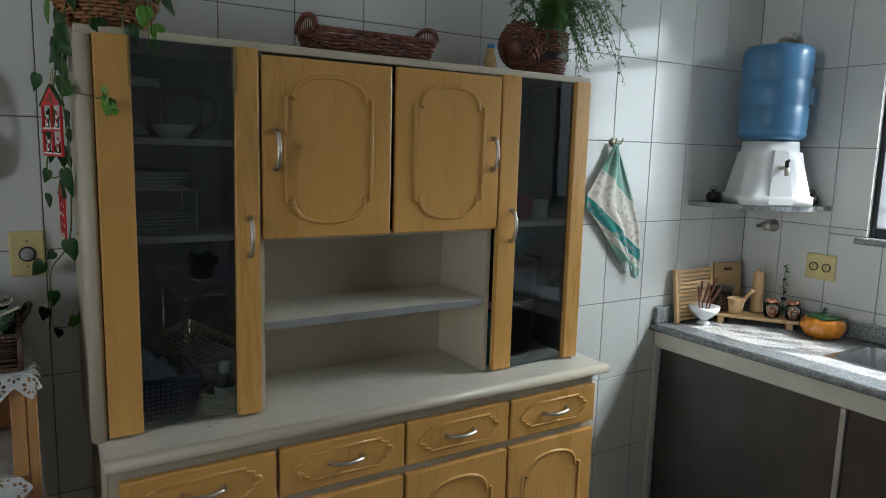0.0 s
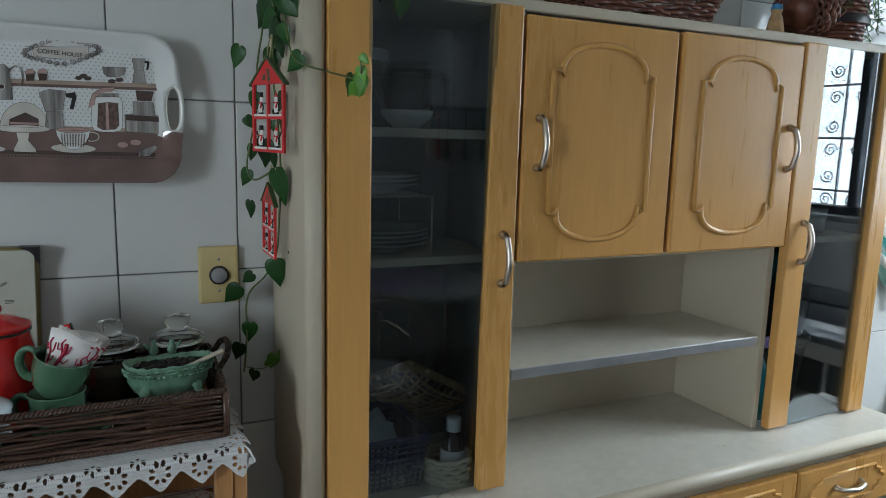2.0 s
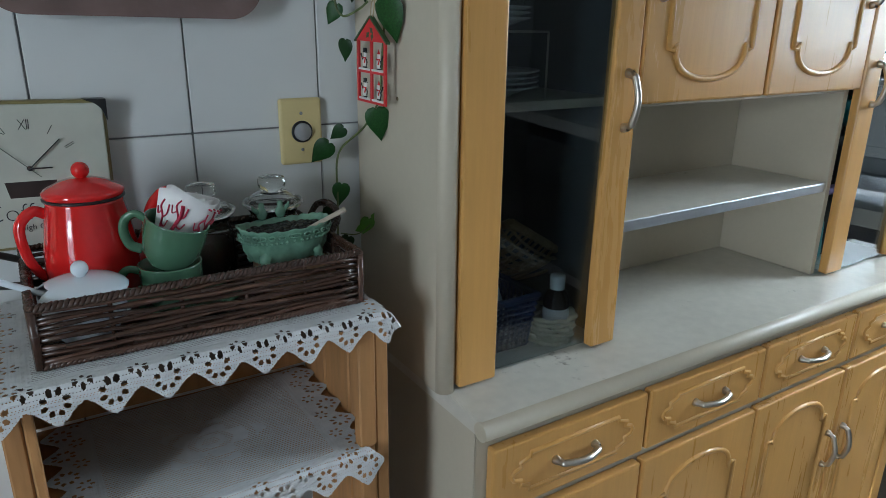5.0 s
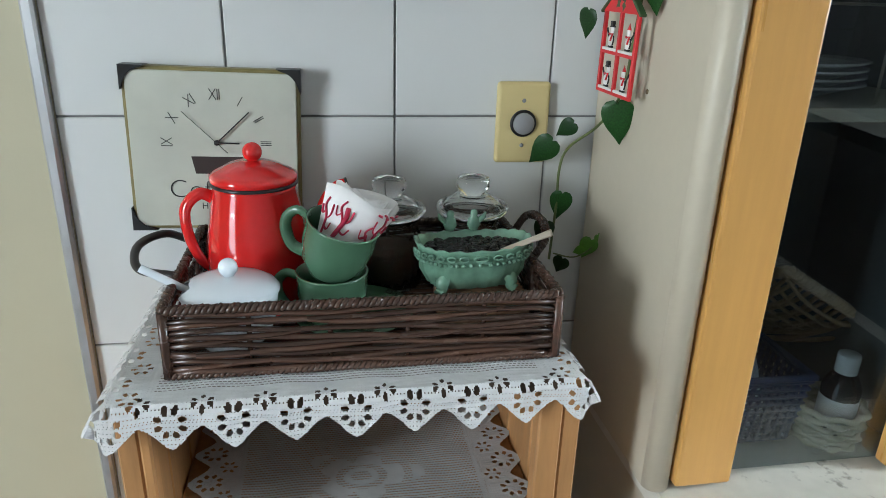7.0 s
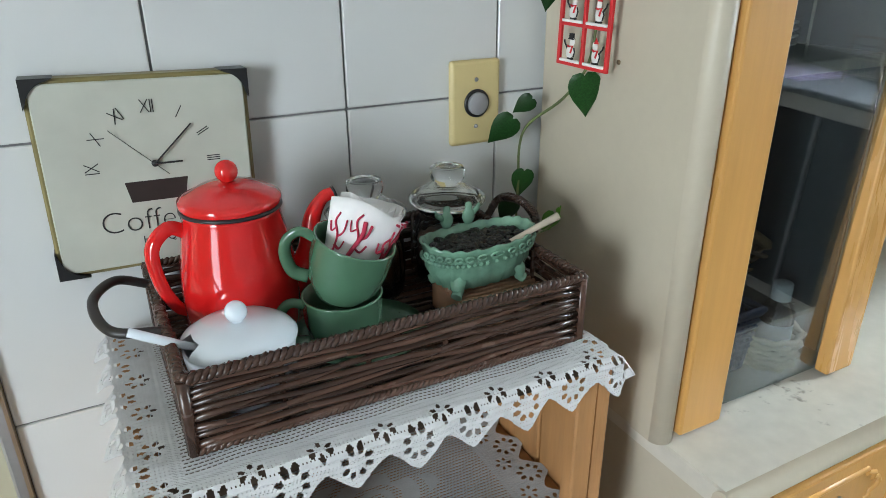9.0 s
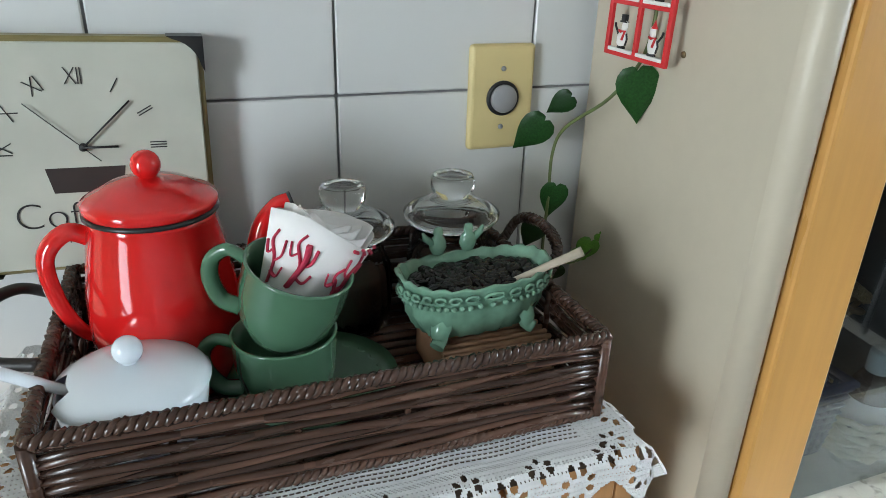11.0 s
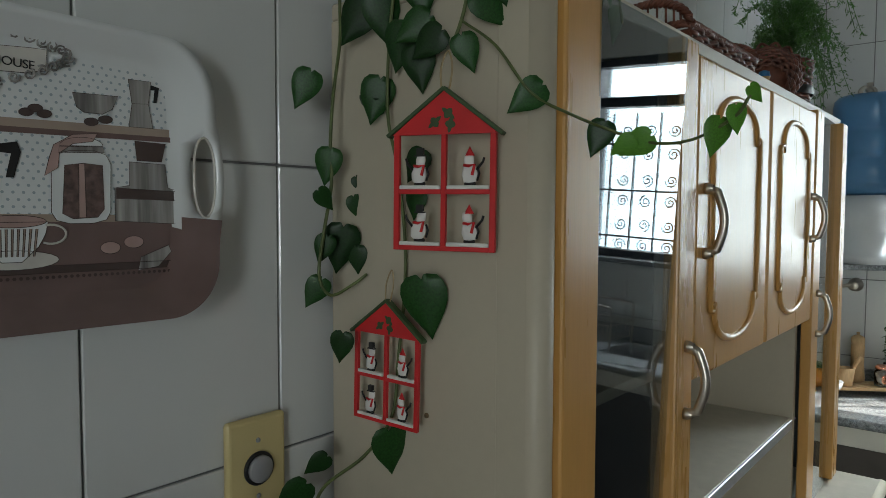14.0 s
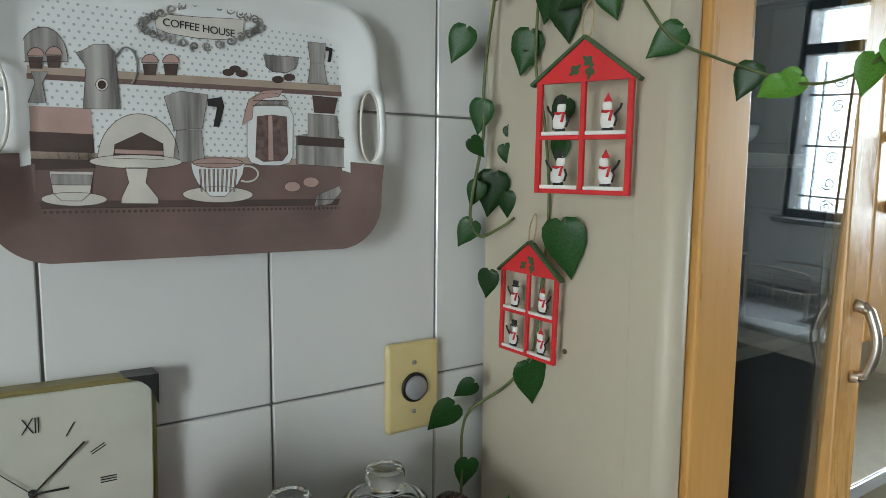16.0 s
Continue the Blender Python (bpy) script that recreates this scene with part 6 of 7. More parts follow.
plate_stack(0.3711, 1.735, 1.3425, 4, 0.092, "white dinner plate with a scalloped rim stacked on a cupboard shelf")
plate_stack(0.3576, 1.735, 1.440, 3, 0.086, "white plate stacked on a wire rack in the cupboard")
rack = thing("wire_rack", "thin metal plate rack on a cupboard shelf", "rack")
for x in (0.262, 0.442):
    for y in (1.66, 1.81):
        part("leg", bm_tube([(x, y, 1.3422), (x, y, 1.437)], 0.0018, 6), CHROME, rack)
for k in range(6):
    y = 1.66 + 0.03 * k
    part("wire", bm_tube([(0.262, y, 1.4375), (0.442, y, 1.4375)], 0.0016, 6), CHROME, rack)
sj = thing("storage_jar", "clear glass storage jar with a white lid in the cupboard", "jar", (0.34, 1.735, 1.5465))
part("body", bm_lathe([(0, 0), (0.044, 0), (0.046, 0.004), (0.046, 0.105), (0.042, 0.105), (0.042, 0.005), (0, 0.004)], 36), GLASS, sj)
part("lid", bm_lathe([(0, 0.1055), (0.0475, 0.1055), (0.0475, 0.122), (0.045, 0.124), (0, 0.124)], 36), CHINA, sj)
part("contents", bm_lathe([(0, 0.0045), (0.0415, 0.0055), (0.0415, 0.048), (0, 0.050)], 28), CHINA, sj)
bw = tagged(part("stacked_bowl", bm_lathe([(0, 0), (0.022, 0), (0.040, 0.018), (0.043, 0.028), (0.040, 0.028), (0.020, 0.006), (0, 0.006)], 32, at=(0.4023, 1.68, 1.5465)), CHINA), "small white bowl on the upper cupboard shelf", "bowl")
gj = thing("glass_jug", "clear glass jug with a black handle in the cupboard", "jug", (0.4407, 1.765, 1.5465))
part("body", bm_lathe([(0, 0), (0.036, 0), (0.042, 0.030), (0.038, 0.075), (0.040, 0.100), (0.038, 0.100), (0.036, 0.075), (0.040, 0.030), (0, 0.004)], 36), GLASS, gj)
part("jug_handle", bm_tube(smooth_path([(0.036, -0.01, 0.095), (0.062, -0.015, 0.090), (0.064, -0.015, 0.040), (0.040, -0.01, 0.025)], 6), 0.006, 8), BLACK, gj)
part("jug_lid", bm_lathe([(0, 0.101), (0.041, 0.101), (0.040, 0.112), (0, 0.116)], 30), BLACK, gj)
# blue plastic basket with cloths
BLUEP = material("navy_plastic", (0.018, 0.050, 0.155), 0.35, vary=0.15, scale=30)
CLOTH = material("pale_blue_cloth", (0.45, 0.55, 0.66), 0.9, vary=0.12, scale=20, bump=0.4, bump_scale=60)
bb = thing("plastic_basket", "navy blue perforated plastic basket in the cupboard", "basket", (0.3503, 1.715, DECK + 0.001))
for k in range(9):
    z = 0.006 + k * 0.010
    g = 0.0012 * k
    part("slat_ring", bm_tube([(-0.078 - g, -0.060 - g, z), (0.078 + g, -0.060 - g, z), (0.078 + g, 0.085 + g, z), (-0.078 - g, 0.085 + g, z)], 0.0034, 4, closed=True), BLUEP, bb)
for k in range(16):
    x = -0.076 + k * 0.0101
    for y in (-0.061, 0.086):
        part("rib", bm_tube([(x, y, 0.004), (x * 1.1, y * 1.1, 0.088)], 0.0028, 4), BLUEP, bb)
for k in range(1, 14):
    y = -0.060 + k * 0.0104
    for x in (-0.079, 0.079):
        part("rib", bm_tube([(x, y, 0.004), (x * 1.1, y * 1.06, 0.088)], 0.0028, 4), BLUEP, bb)
part("basket_floor", bm_box(-0.078, -0.060, 0.0, 0.078, 0.085, 0.004), BLUEP, bb)
part("basket_rim", bm_tube([(-0.089, -0.070, 0.092), (0.089, -0.070, 0.092), (0.089, 0.095, 0.092), (-0.089, 0.095, 0.092)], 0.0055, 6, closed=True), BLUEP, bb)


def heap(name, cx, cy, z0, sx, sy, h, seed, mat, label, cat):
    bm = bmesh.new()
    n = 22
    g = [[None] * (n + 1) for _ in range(n + 1)]
    for i in range(n + 1):
        for j in range(n + 1):
            u, v = i / n * 2 - 1, j / n * 2 - 1
            f = max(0, 1 - (u * u) ** 2) * max(0, 1 - (v * v) ** 2)
            q = noise.noise(Vector((u * 2.2 + seed, v * 2.2, seed))) * 0.35 + noise.noise(Vector((u * 5 + seed, v * 5, 3))) * 0.15
            g[i][j] = bm.verts.new((cx + u * sx, cy + v * sy, z0 + h * f * (0.8 + q)))
    for i in range(n):
        for j in range(n):
            bm.faces.new((g[i][j], g[i + 1][j], g[i + 1][j + 1], g[i][j + 1])).smooth = True
    o = part(name, bm, mat)
    o.modifiers.new("thickness", "SOLIDIFY").thickness = 0.003
    return tagged(o, label, cat)


heap("folded_cloth", 0.345, 1.722, DECK + 0.006, 0.072, 0.062, 0.125, 2.3, CLOTH, "crumpled pale blue cloth in the plastic basket", "cloth")
# small cream basket with a bottle
cb = thing("cream_basket", "small round cream woven basket in the cupboard", "basket")
woven_tub(cb, 0.482, 1.662, DECK + 0.003, 0.036, 0.041, 0.042, 6, WICKER_CREAM, n=18, wave=0.003, thick=0.0042)
bt = thing("medicine_bottle", "dark brown glass bottle with a white cap in a basket", "bottle", (0.4947, 1.662, DECK + 0.0075))
AMBER = material("dark_amber_glass", (0.018, 0.010, 0.008), 0.08, vary=0.2, scale=20)
part("body", bm_lathe([(0, 0), (0.021, 0), (0.022, 0.003), (0.022, 0.062), (0.016, 0.074), (0.011, 0.080), (0.011, 0.084), (0, 0.084)], 28), AMBER, bt)
part("cap", bm_lathe([(0.0128, 0.080), (0.0130, 0.102), (0.012, 0.104), (0, 0.104)], 24), CHINA, bt)
part("label", bm_lathe([(0.0224, 0.016), (0.0224, 0.048)], 28), PAPER, bt, "white paper label")
# tipped brown basket behind
tb = thing("bread_basket", "tan lattice bread basket leaning inside the cupboard", "basket", pose(0.4646, 1.772, DECK + 0.098, -32, 30, 12) @ Matrix.Scale(1.25, 4))
LATTICE = material("straw_lattice", (0.42, 0.29, 0.15), 0.5, vary=0.25, scale=40)
for k in range(11):
    t = -0.068 + k * 0.0136
    part("lattice_strip", bm_tube(smooth_path([(t, -0.060, 0.020), (t, -0.03, 0.004 + 0.004 * (k % 2)), (t, 0.03, 0.004 + 0.004 * ((k + 1) % 2)), (t, 0.060, 0.020)], 5), 0.0044, 5, flat=0.5), LATTICE, tb)
for k in range(9):
    t = -0.056 + k * 0.014
    part("lattice_strip", bm_tube(smooth_path([(-0.072, t, 0.020), (-0.03, t, 0.006), (0.03, t, 0.006), (0.072, t, 0.020)], 5), 0.0044, 5, flat=0.5), LATTICE, tb)
part("basket_rim", rope_loop([(-0.074, -0.062, 0.022), (0.074, -0.062, 0.022), (0.074, 0.062, 0.022), (-0.074, 0.062, 0.022)], 0.006, 70), LATTICE, tb)

# ---- inside the right glass cupboard ----
TEAL = material("teal_plastic", (0.015, 0.20, 0.19), 0.3, vary=0.12, scale=20)
LILAC = material("lilac_cloth", (0.30, 0.20, 0.38), 0.9, vary=0.2, scale=50)
REDP = material("red_plastic", (0.30, 0.02, 0.03), 0.35, vary=0.1, scale=20)
tagged(part("mixing_bowl", bm_lathe([(0, 0), (0.040, 0), (0.075, 0.045), (0.082, 0.075), (0.079, 0.075), (0.070, 0.045), (0, 0.006)], 40, at=(1.3474, 1.735, 1.225)), TEAL), "teal plastic mixing bowl stacked in the cupboard", "bowl")
pl = thing("cupboard_box", "dark plastic storage box inside the cupboard", "box", (1.3579, 1.74, DECK + 0.001))
part("body", bm_lathe([(0, 0), (0.078, 0), (0.095, 0.14), (0.100, 0.15), (0.092, 0.15), (0.074, 0.006), (0, 0.006)], 40, squash=(1, 0.85)), BLACK, pl)
part("lid", bm_lathe([(0, 0.151), (0.104, 0.151), (0.106, 0.160), (0.098, 0.168), (0, 0.170)], 40, squash=(1, 0.85)), BLACK, pl)
tagged(part("plastic_tub", bm_lathe([(0, 0), (0.085, 0), (0.095, 0.092), (0.090, 0.118), (0, 0.118)], 36, at=(1.3537, 1.735, 1.103), squash=(1, 0.8)), BLACK), "dark round tub in the cupboard", "tub")
heap("lilac_cloth", 1.270, 1.655, 1.102, 0.058, 0.022, 0.014, 5.1, LILAC, "lilac patterned cloth folded over a tub", "cloth")
tagged(part("teal_bottle", bm_lathe([(0, 0), (0.032, 0), (0.038, 0.03), (0.034, 0.10), (0.016, 0.14), (0, 0.145)], 28, at=(1.2395, 1.668, DECK + 0.001)), TEAL), "teal plastic bottle standing in the cupboard", "bottle")
for x, h, mm in ((1.262, 0.075, REDP), (1.320, 0.060, BLACK), (1.385, 0.070, REDP), (1.445, 0.055, CHINA)):
    tagged(part("mug", bm_lathe([(0, 0), (0.026, 0), (0.030, h), (0.028, h), (0.024, 0.006), (0, 0.006)], 28, at=(x, 1.715, 1.3425)), mm), "small mug on the cupboard shelf", "mug")

# ---- sink counter ----
CX = 2.155
counter = thing("sink_counter", "grey speckled granite sink counter on a painted base with dark doors", "counter", (0, 0, 0.003))
SK = (2.34, 2.60, 0.6231, 1.285)
bm = bmesh.new()
for a in ((CX, BACK_Y, SK[0], WALL_Y - 0.001), (SK[1], BACK_Y, RIGHT_X - 0.001, WALL_Y - 0.001), (SK[0], SK[3], SK[1], WALL_Y - 0.001), (SK[0], BACK_Y, SK[1], SK[2])):
    bm_box(a[0], a[1], 0.872, a[2], a[3], 0.900, bm=bm)
bmesh.ops.remove_doubles(bm, verts=bm.verts, dist=0.0002)
part("worktop", bm, GRANITE, counter, "polished grey speckled granite top")
part("front_lip", bm_tube([(CX, BACK_Y + 0.01, 0.886), (CX, WALL_Y - 0.001, 0.886)], 0.0142, 10), GRANITE, counter)
part("backsplash", bm_box(CX + 0.002, WALL_Y - 0.020, 0.9005, RIGHT_X - 0.001, WALL_Y - 0.0005, 0.962, 0.003), GRANITE, counter)
part("backsplash", bm_box(RIGHT_X - 0.020, BACK_Y, 0.9005, RIGHT_X - 0.0005, WALL_Y - 0.021, 0.962, 0.003), GRANITE, counter)
bm = bmesh.new()
lo = [(SK[0] + 0.02, SK[2] + 0.02), (SK[1] - 0.02, SK[2] + 0.02), (SK[1] - 0.02, SK[3] - 0.02), (SK[0] + 0.02, SK[3] - 0.02)]
hi = [(SK[0] - 0.012, SK[2] - 0.012), (SK[1] + 0.012, SK[2] - 0.012), (SK[1] + 0.012, SK[3] + 0.012), (SK[0] - 0.012, SK[3] + 0.012)]
mid = [(SK[0] + 0.002, SK[2] + 0.002), (SK[1] - 0.002, SK[2] + 0.002), (SK[1] - 0.002, SK[3] - 0.002), (SK[0] + 0.002, SK[3] - 0.002)]
A = [bm.verts.new((x, y, 0.9015)) for x, y in hi]
B = [bm.verts.new((x, y, 0.9015)) for x, y in mid]
C = [bm.verts.new((x, y, 0.745)) for x, y in lo]
for k in range(4):
    bm.faces.new((A[k], A[(k + 1) % 4], B[(k + 1) % 4], B[k]))
    bm.faces.new((B[k], B[(k + 1) % 4], C[(k + 1) % 4], C[k]))
bm.faces.new(C)
bmesh.ops.bevel(bm, geom=[e for e in bm.edges if e.verts[0].co.z < 0.8 or e.verts[1].co.z < 0.8], offset=0.02, segments=3, affect="EDGES")
part("sink_basin", bm, STEEL, counter, "brushed steel sink basin")
part("apron", bm_box(CX + 0.010, BACK_Y, 0.808, CX + 0.045, WALL_Y - 0.002, 0.8715, 0.003), WHITEBAND, counter, "off-white painted front band")
for y0, y1 in ((1.147, 1.822), (0.46, 1.126), (-0.20, 0.439)):
    part("cupboard_panel", bm_box(CX + 0.022, y0, 0.06, CX + 0.034, y1, 0.806, 0.002), BLACKPANEL, counter, "dark brown sliding panel")
for y in (1.824, 1.127, 0.440):
    part("panel_frame", bm_box(CX + 0.012, y, 0.03, CX + 0.040, y + 0.018, 0.807, 0.002), ALU, counter)
part("end_wall", bm_box(CX + 0.012, 1.8425, -0.003, CX + 0.045, WALL_Y - 0.002, 0.807, 0.002), WHITEBAND, counter)
part("plinth", bm_box(CX + 0.04, BACK_Y, -0.003, CX + 0.08, 1.842, 0.059), WHITEBAND, counter)
part("carcass", bm_box(CX + 0.046, BACK_Y, 0.06, RIGHT_X - 0.02, 1.84, 0.735), BLACKPANEL, counter)

# ---- corner shelf and water dispenser ----
bm = bmesh.new()
arc = [(RIGHT_X, WALL_Y)] + [(RIGHT_X - 0.365 * math.cos(a) ** 0.8, WALL_Y - 0.350 * math.sin(a) ** 0.8) for a in [math.pi / 2 * k / 12 for k in range(13)]]
f, g = [bm.verts.new((x, y, 1.352)) for x, y in arc], [bm.verts.new((x, y, 1.370)) for x, y in arc]
bm.faces.new(f[::-1]), bm.faces.new(g)
for k in range(len(arc)):
    bm.faces.new((f[k], f[(k + 1) % len(arc)], g[(k + 1) % len(arc)], g[k]))
tagged(part("corner_shelf", bm, GRANITE), "grey granite corner shelf fixed to the tiles", "shelf")
WPLAST = material("white_plastic", (0.70, 0.71, 0.72), 0.3, vary=0.03, scale=12)
DX, DY, DSZ = 2.515, 1.675, 1.3705
disp = thing("water_dispenser", "white plastic water dispenser stand on the corner shelf", "water dispenser", pose(DX, DY, DSZ, 0, 0, -35) @ Matrix.Scale(1.07, 4))


def square_loft(levels, n=6):
    bm = bmesh.new()
    rings = [[bm.verts.new((x, y, z)) for x, y in tray_outline(w, w, r, n)] for w, r, z in levels]
    for A, B in zip(rings, rings[1:]):
        for k in range(len(A)):
            bm.faces.new((A[k], A[(k + 1) % len(A)], B[(k + 1) % len(B)], B[k])).smooth = True
    bm.faces.new(rings[0][::-1])
    bm.faces.new(rings[-1])
    return bm


part("stand_body", square_loft([(0.124, 0.05, 0.0), (0.125, 0.05, 0.030), (0.117, 0.05, 0.034), (0.096, 0.055, 0.150), (0.094, 0.06, 0.178), (0.088, 0.07, 0.182), (0.086, 0.07, 0.216)]), WPLAST, disp)
bm = bmesh.new()
q = [(-0.040, 0.004), (0.040, 0.004), (0.022, 0.185), (-0.022, 0.185)]
A = [bm.verts.new((x, -0.127 if z < 0.05 else -0.100, z)) for x, z in q]
B = [bm.verts.new((x * 1.25, -0.110 if z < 0.05 else -0.085, z)) for x, z in q]
bm.faces.new(A)
for k in range(4):
    bm.faces.new((A[k], B[k], B[(k + 1) % 4], A[(k + 1) % 4]))
part("front_panel", bm, WPLAST, disp)
tap = part("tap", bm_tube([(0, -0.108, 0.128), (0, -0.140, 0.128), (0, -0.150, 0.122), (0, -0.152, 0.102)], [0.009, 0.008, 0.009, 0.0075], 12), CHROME, disp, "small chrome tap")
part("tap_lever", bm_tube([(0, -0.146, 0.128), (0, -0.146, 0.148), (0, -0.158, 0.152)], [0.006, 0.007, 0.005], 10), BLACK, tap)
BOTTLE = material("blue_bottle_plastic", (0.11, 0.31, 0.56), 0.30, vary=0.10, scale=8, coat=0.1, transmission=0.45)
part_b = thing("water_bottle", "large translucent blue water bottle upturned on its stand", "water bottle", pose(DX, DY, DSZ + 0.2317, 0, 0, 0) @ Matrix.Scale(1.07, 4))
part("bottle", bm_lathe([(0, 0.0), (0.060, 0.0), (0.098, 0.006), (0.108, 0.018), (0.110, 0.030), (0.106, 0.036), (0.110, 0.042), (0.110, 0.112), (0.104, 0.120), (0.110, 0.128), (0.111, 0.198), (0.105, 0.206), (0.112, 0.214), (0.113, 0.285), (0.110, 0.305), (0.098, 0.318), (0.070, 0.322), (0, 0.316)], 48), BOTTLE, part_b)
part("grip", bm_box(0.050, -0.102, 0.125, 0.085, -0.070, 0.185, 0.008, 2), BOTTLE, part_b)
for x, y in ((2.395, 1.815), (2.632, 1.565)):
    k = thing("pot_ornament", "tiny black iron pot ornament on the corner shelf", "ornament", (x, y, 1.3705), "pot ornaments")
    part("body", bm_lathe([(0, 0), (0.020, 0), (0.027, 0.014), (0.024, 0.028), (0.015, 0.034), (0.006, 0.038), (0.004, 0.046), (0, 0.048)], 20), BLACK, k)
    part("bail", bm_tube([(-0.024 * math.cos(a), 0, 0.024 + 0.034 * math.sin(a)) for a in [math.pi * q / 10 for q in range(11)]], 0.0016, 6), BLACK, k)
    part("spout", bm_tube([(0.022, 0, 0.016), (0.034, 0, 0.026), (0.038, 0, 0.034)], [0.005, 0.004, 0.003], 8), BLACK, k)

# ---- taps and socket on the right wall ----
tapw = thing("wall_tap", "old chrome wall tap above the water bottle", "tap", (RIGHT_X, 1.7027, 1.985))
part("flange", moved(bm_lathe([(0, 0), (0.018, 0), (0.016, 0.006), (0.010, 0.010)], 20), pose(0, 0, 0, 0, -90, 0)), CHROME, tapw)
part("body", bm_tube(smooth_path([(-0.008, 0, 0), (-0.050, 0.004, 0.002), (-0.075, 0.010, 0.004), (-0.090, 0.020, -0.004), (-0.094, 0.024, -0.022)], 5), 0.008, 10), CHROME, tapw)
part("tap_knob", bm_tube([(-0.045, 0, 0.006), (-0.045, 0, 0.024)], [0.006, 0.012], 8), CHROME, tapw)
valve = thing("stop_valve", "round chrome stop valve under the corner shelf", "valve", (RIGHT_X, 1.732, 1.275))
part("flange", moved(bm_lathe([(0, 0), (0.026, 0), (0.024, 0.008), (0.012, 0.014), (0.010, 0.030), (0.018, 0.034), (0.020, 0.048), (0.012, 0.054), (0, 0.055)], 24), pose(0, 0, 0, 0, -90, 0)), CHROME, valve)
part("cross_handle", bm_tube([(-0.044, -0.016, 0.01), (-0.052, 0.036, -0.004)], 0.007, 8), CHROME, valve)
sock = thing("wall_socket", "yellowed ivory double socket plate on tiles over the counter", "socket", (RIGHT_X + 0.0005, 1.5236, 1.140))
part("plate", bm_box(-0.010, -0.056, -0.048, 0, 0.056, 0.048, 0.004, 2), IVORY, sock)
for y in (-0.024, 0.024):
    part("socket_ring", moved(bm_lathe([(0.0135, 0), (0.0165, 0), (0.0165, 0.003), (0.0135, 0.003), (0.0135, 0)], 24), pose(-0.0102, y, 0, 0, -90, 0)), BLACK, sock)
    part("socket_face", moved(bm_lathe([(0, 0), (0.013, 0), (0.013, 0.002), (0, 0.002)], 24), pose(-0.0102, y, 0, 0, -90, 0)), IVORY, sock)
    for z in (-0.005, 0.005):
        part("contact_hole", moved(bm_lathe([(0, 0.0021), (0.0022, 0.0021), (0.0022, 0.003), (0, 0.003)], 8), pose(-0.0102, y, z, 0, -90, 0)), BLACK, sock)

# ---- hook and tea towel ----
hook = thing("wall_hook", "small chrome hook on the tiles", "hook", (1.884, WALL_Y, 1.580))
part("back_plate", moved(bm_lathe([(0, 0), (0.016, 0), (0.014, 0.006), (0, 0.008)], 20), pose(0, 0, 0, 90, 0, 0)), CHROME, hook)
for s in (-1, 1):
    part("prong", bm_tube(smooth_path([(s * 0.004, -0.006, 0.0), (s * 0.010, -0.022, -0.006), (s * 0.014, -0.032, 0.004), (s * 0.015, -0.034, 0.014)], 4), 0.0032, 8), CHROME, hook)


def towel_material():
    m = material("tea_towel_cotton", (0.26, 0.50, 0.43), 0.9, vary=0.10, scale=40, bump=0.4, bump_scale=300, sheen=0.2)
    nt = m.node_tree
    L = nt.links.new
    b = nt.nodes["Principled BSDF"]
    tc, sep = nt.nodes.new("ShaderNodeTexCoord"), nt.nodes.new("ShaderNodeSeparateXYZ")
    L(tc.outputs["Object"], sep.inputs[0])
    mul, add, mr = nt.nodes.new("ShaderNodeMath"), nt.nodes.new("ShaderNodeMath"), nt.nodes.new("ShaderNodeMapRange")
    mul.operation, add.operation = "MULTIPLY", "ADD"
    mul.inputs[1].default_value = 0.77
    L(sep.outputs[0], mul.inputs[0])
    L(mul.outputs[0], add.inputs[0])
    L(sep.outputs[2], add.inputs[1])
    mr.inputs[1].default_value, mr.inputs[2].default_value = 2.53, 3.15
    L(add.outputs[0], mr.inputs[0])
    cr = nt.nodes.new("ShaderNodeValToRGB")
    cr.color_ramp.interpolation = "CONSTANT"
    e = cr.color_ramp.elements
    stops = [(0.0, (0.26, 0.50, 0.43)), (0.25, (0.66, 0.66, 0.60)), (0.29, (0.02, 0.25, 0.24)), (0.36, (0.70, 0.66, 0.60)), (0.58, (0.24, 0.48, 0.41)), (0.93, (0.45, 0.12, 0.20)), (0.97, (0.24, 0.48, 0.41))]
    e[0].position, e[0].color = stops[0][0], (*stops[0][1], 1)
    e[1].position, e[1].color = stops[1][0], (*stops[1][1], 1)
    for p, c in stops[2:]:
        n = e.new(p)
        n.color = (*c, 1)
    L(mr.outputs[0], cr.inputs[0])
    # scattered print in the pale band
    nz = nt.nodes.new("ShaderNodeTexNoise")
    nz.inputs["Scale"].default_value, nz.inputs["Detail"].default_value = 55, 2
    L(tc.outputs["Object"], nz.inputs[0])
    m2 = nt.nodes.new("ShaderNodeMapRange")
    m2.inputs[1].default_value, m2.inputs[2].default_value, m2.inputs[4].default_value = 0.54, 0.60, 0.55
    L(nz.outputs[0], m2.inputs[0])
    mix = nt.nodes.new("ShaderNodeMix")
    mix.data_type = "RGBA"
    mix.inputs[7].default_value = (0.36, 0.30, 0.28, 1)
    L(m2.outputs[0], mix.inputs[0])
    L(cr.outputs[0], mix.inputs[6])
    L(mix.outputs[2], b.inputs["Base Color"])
    return m


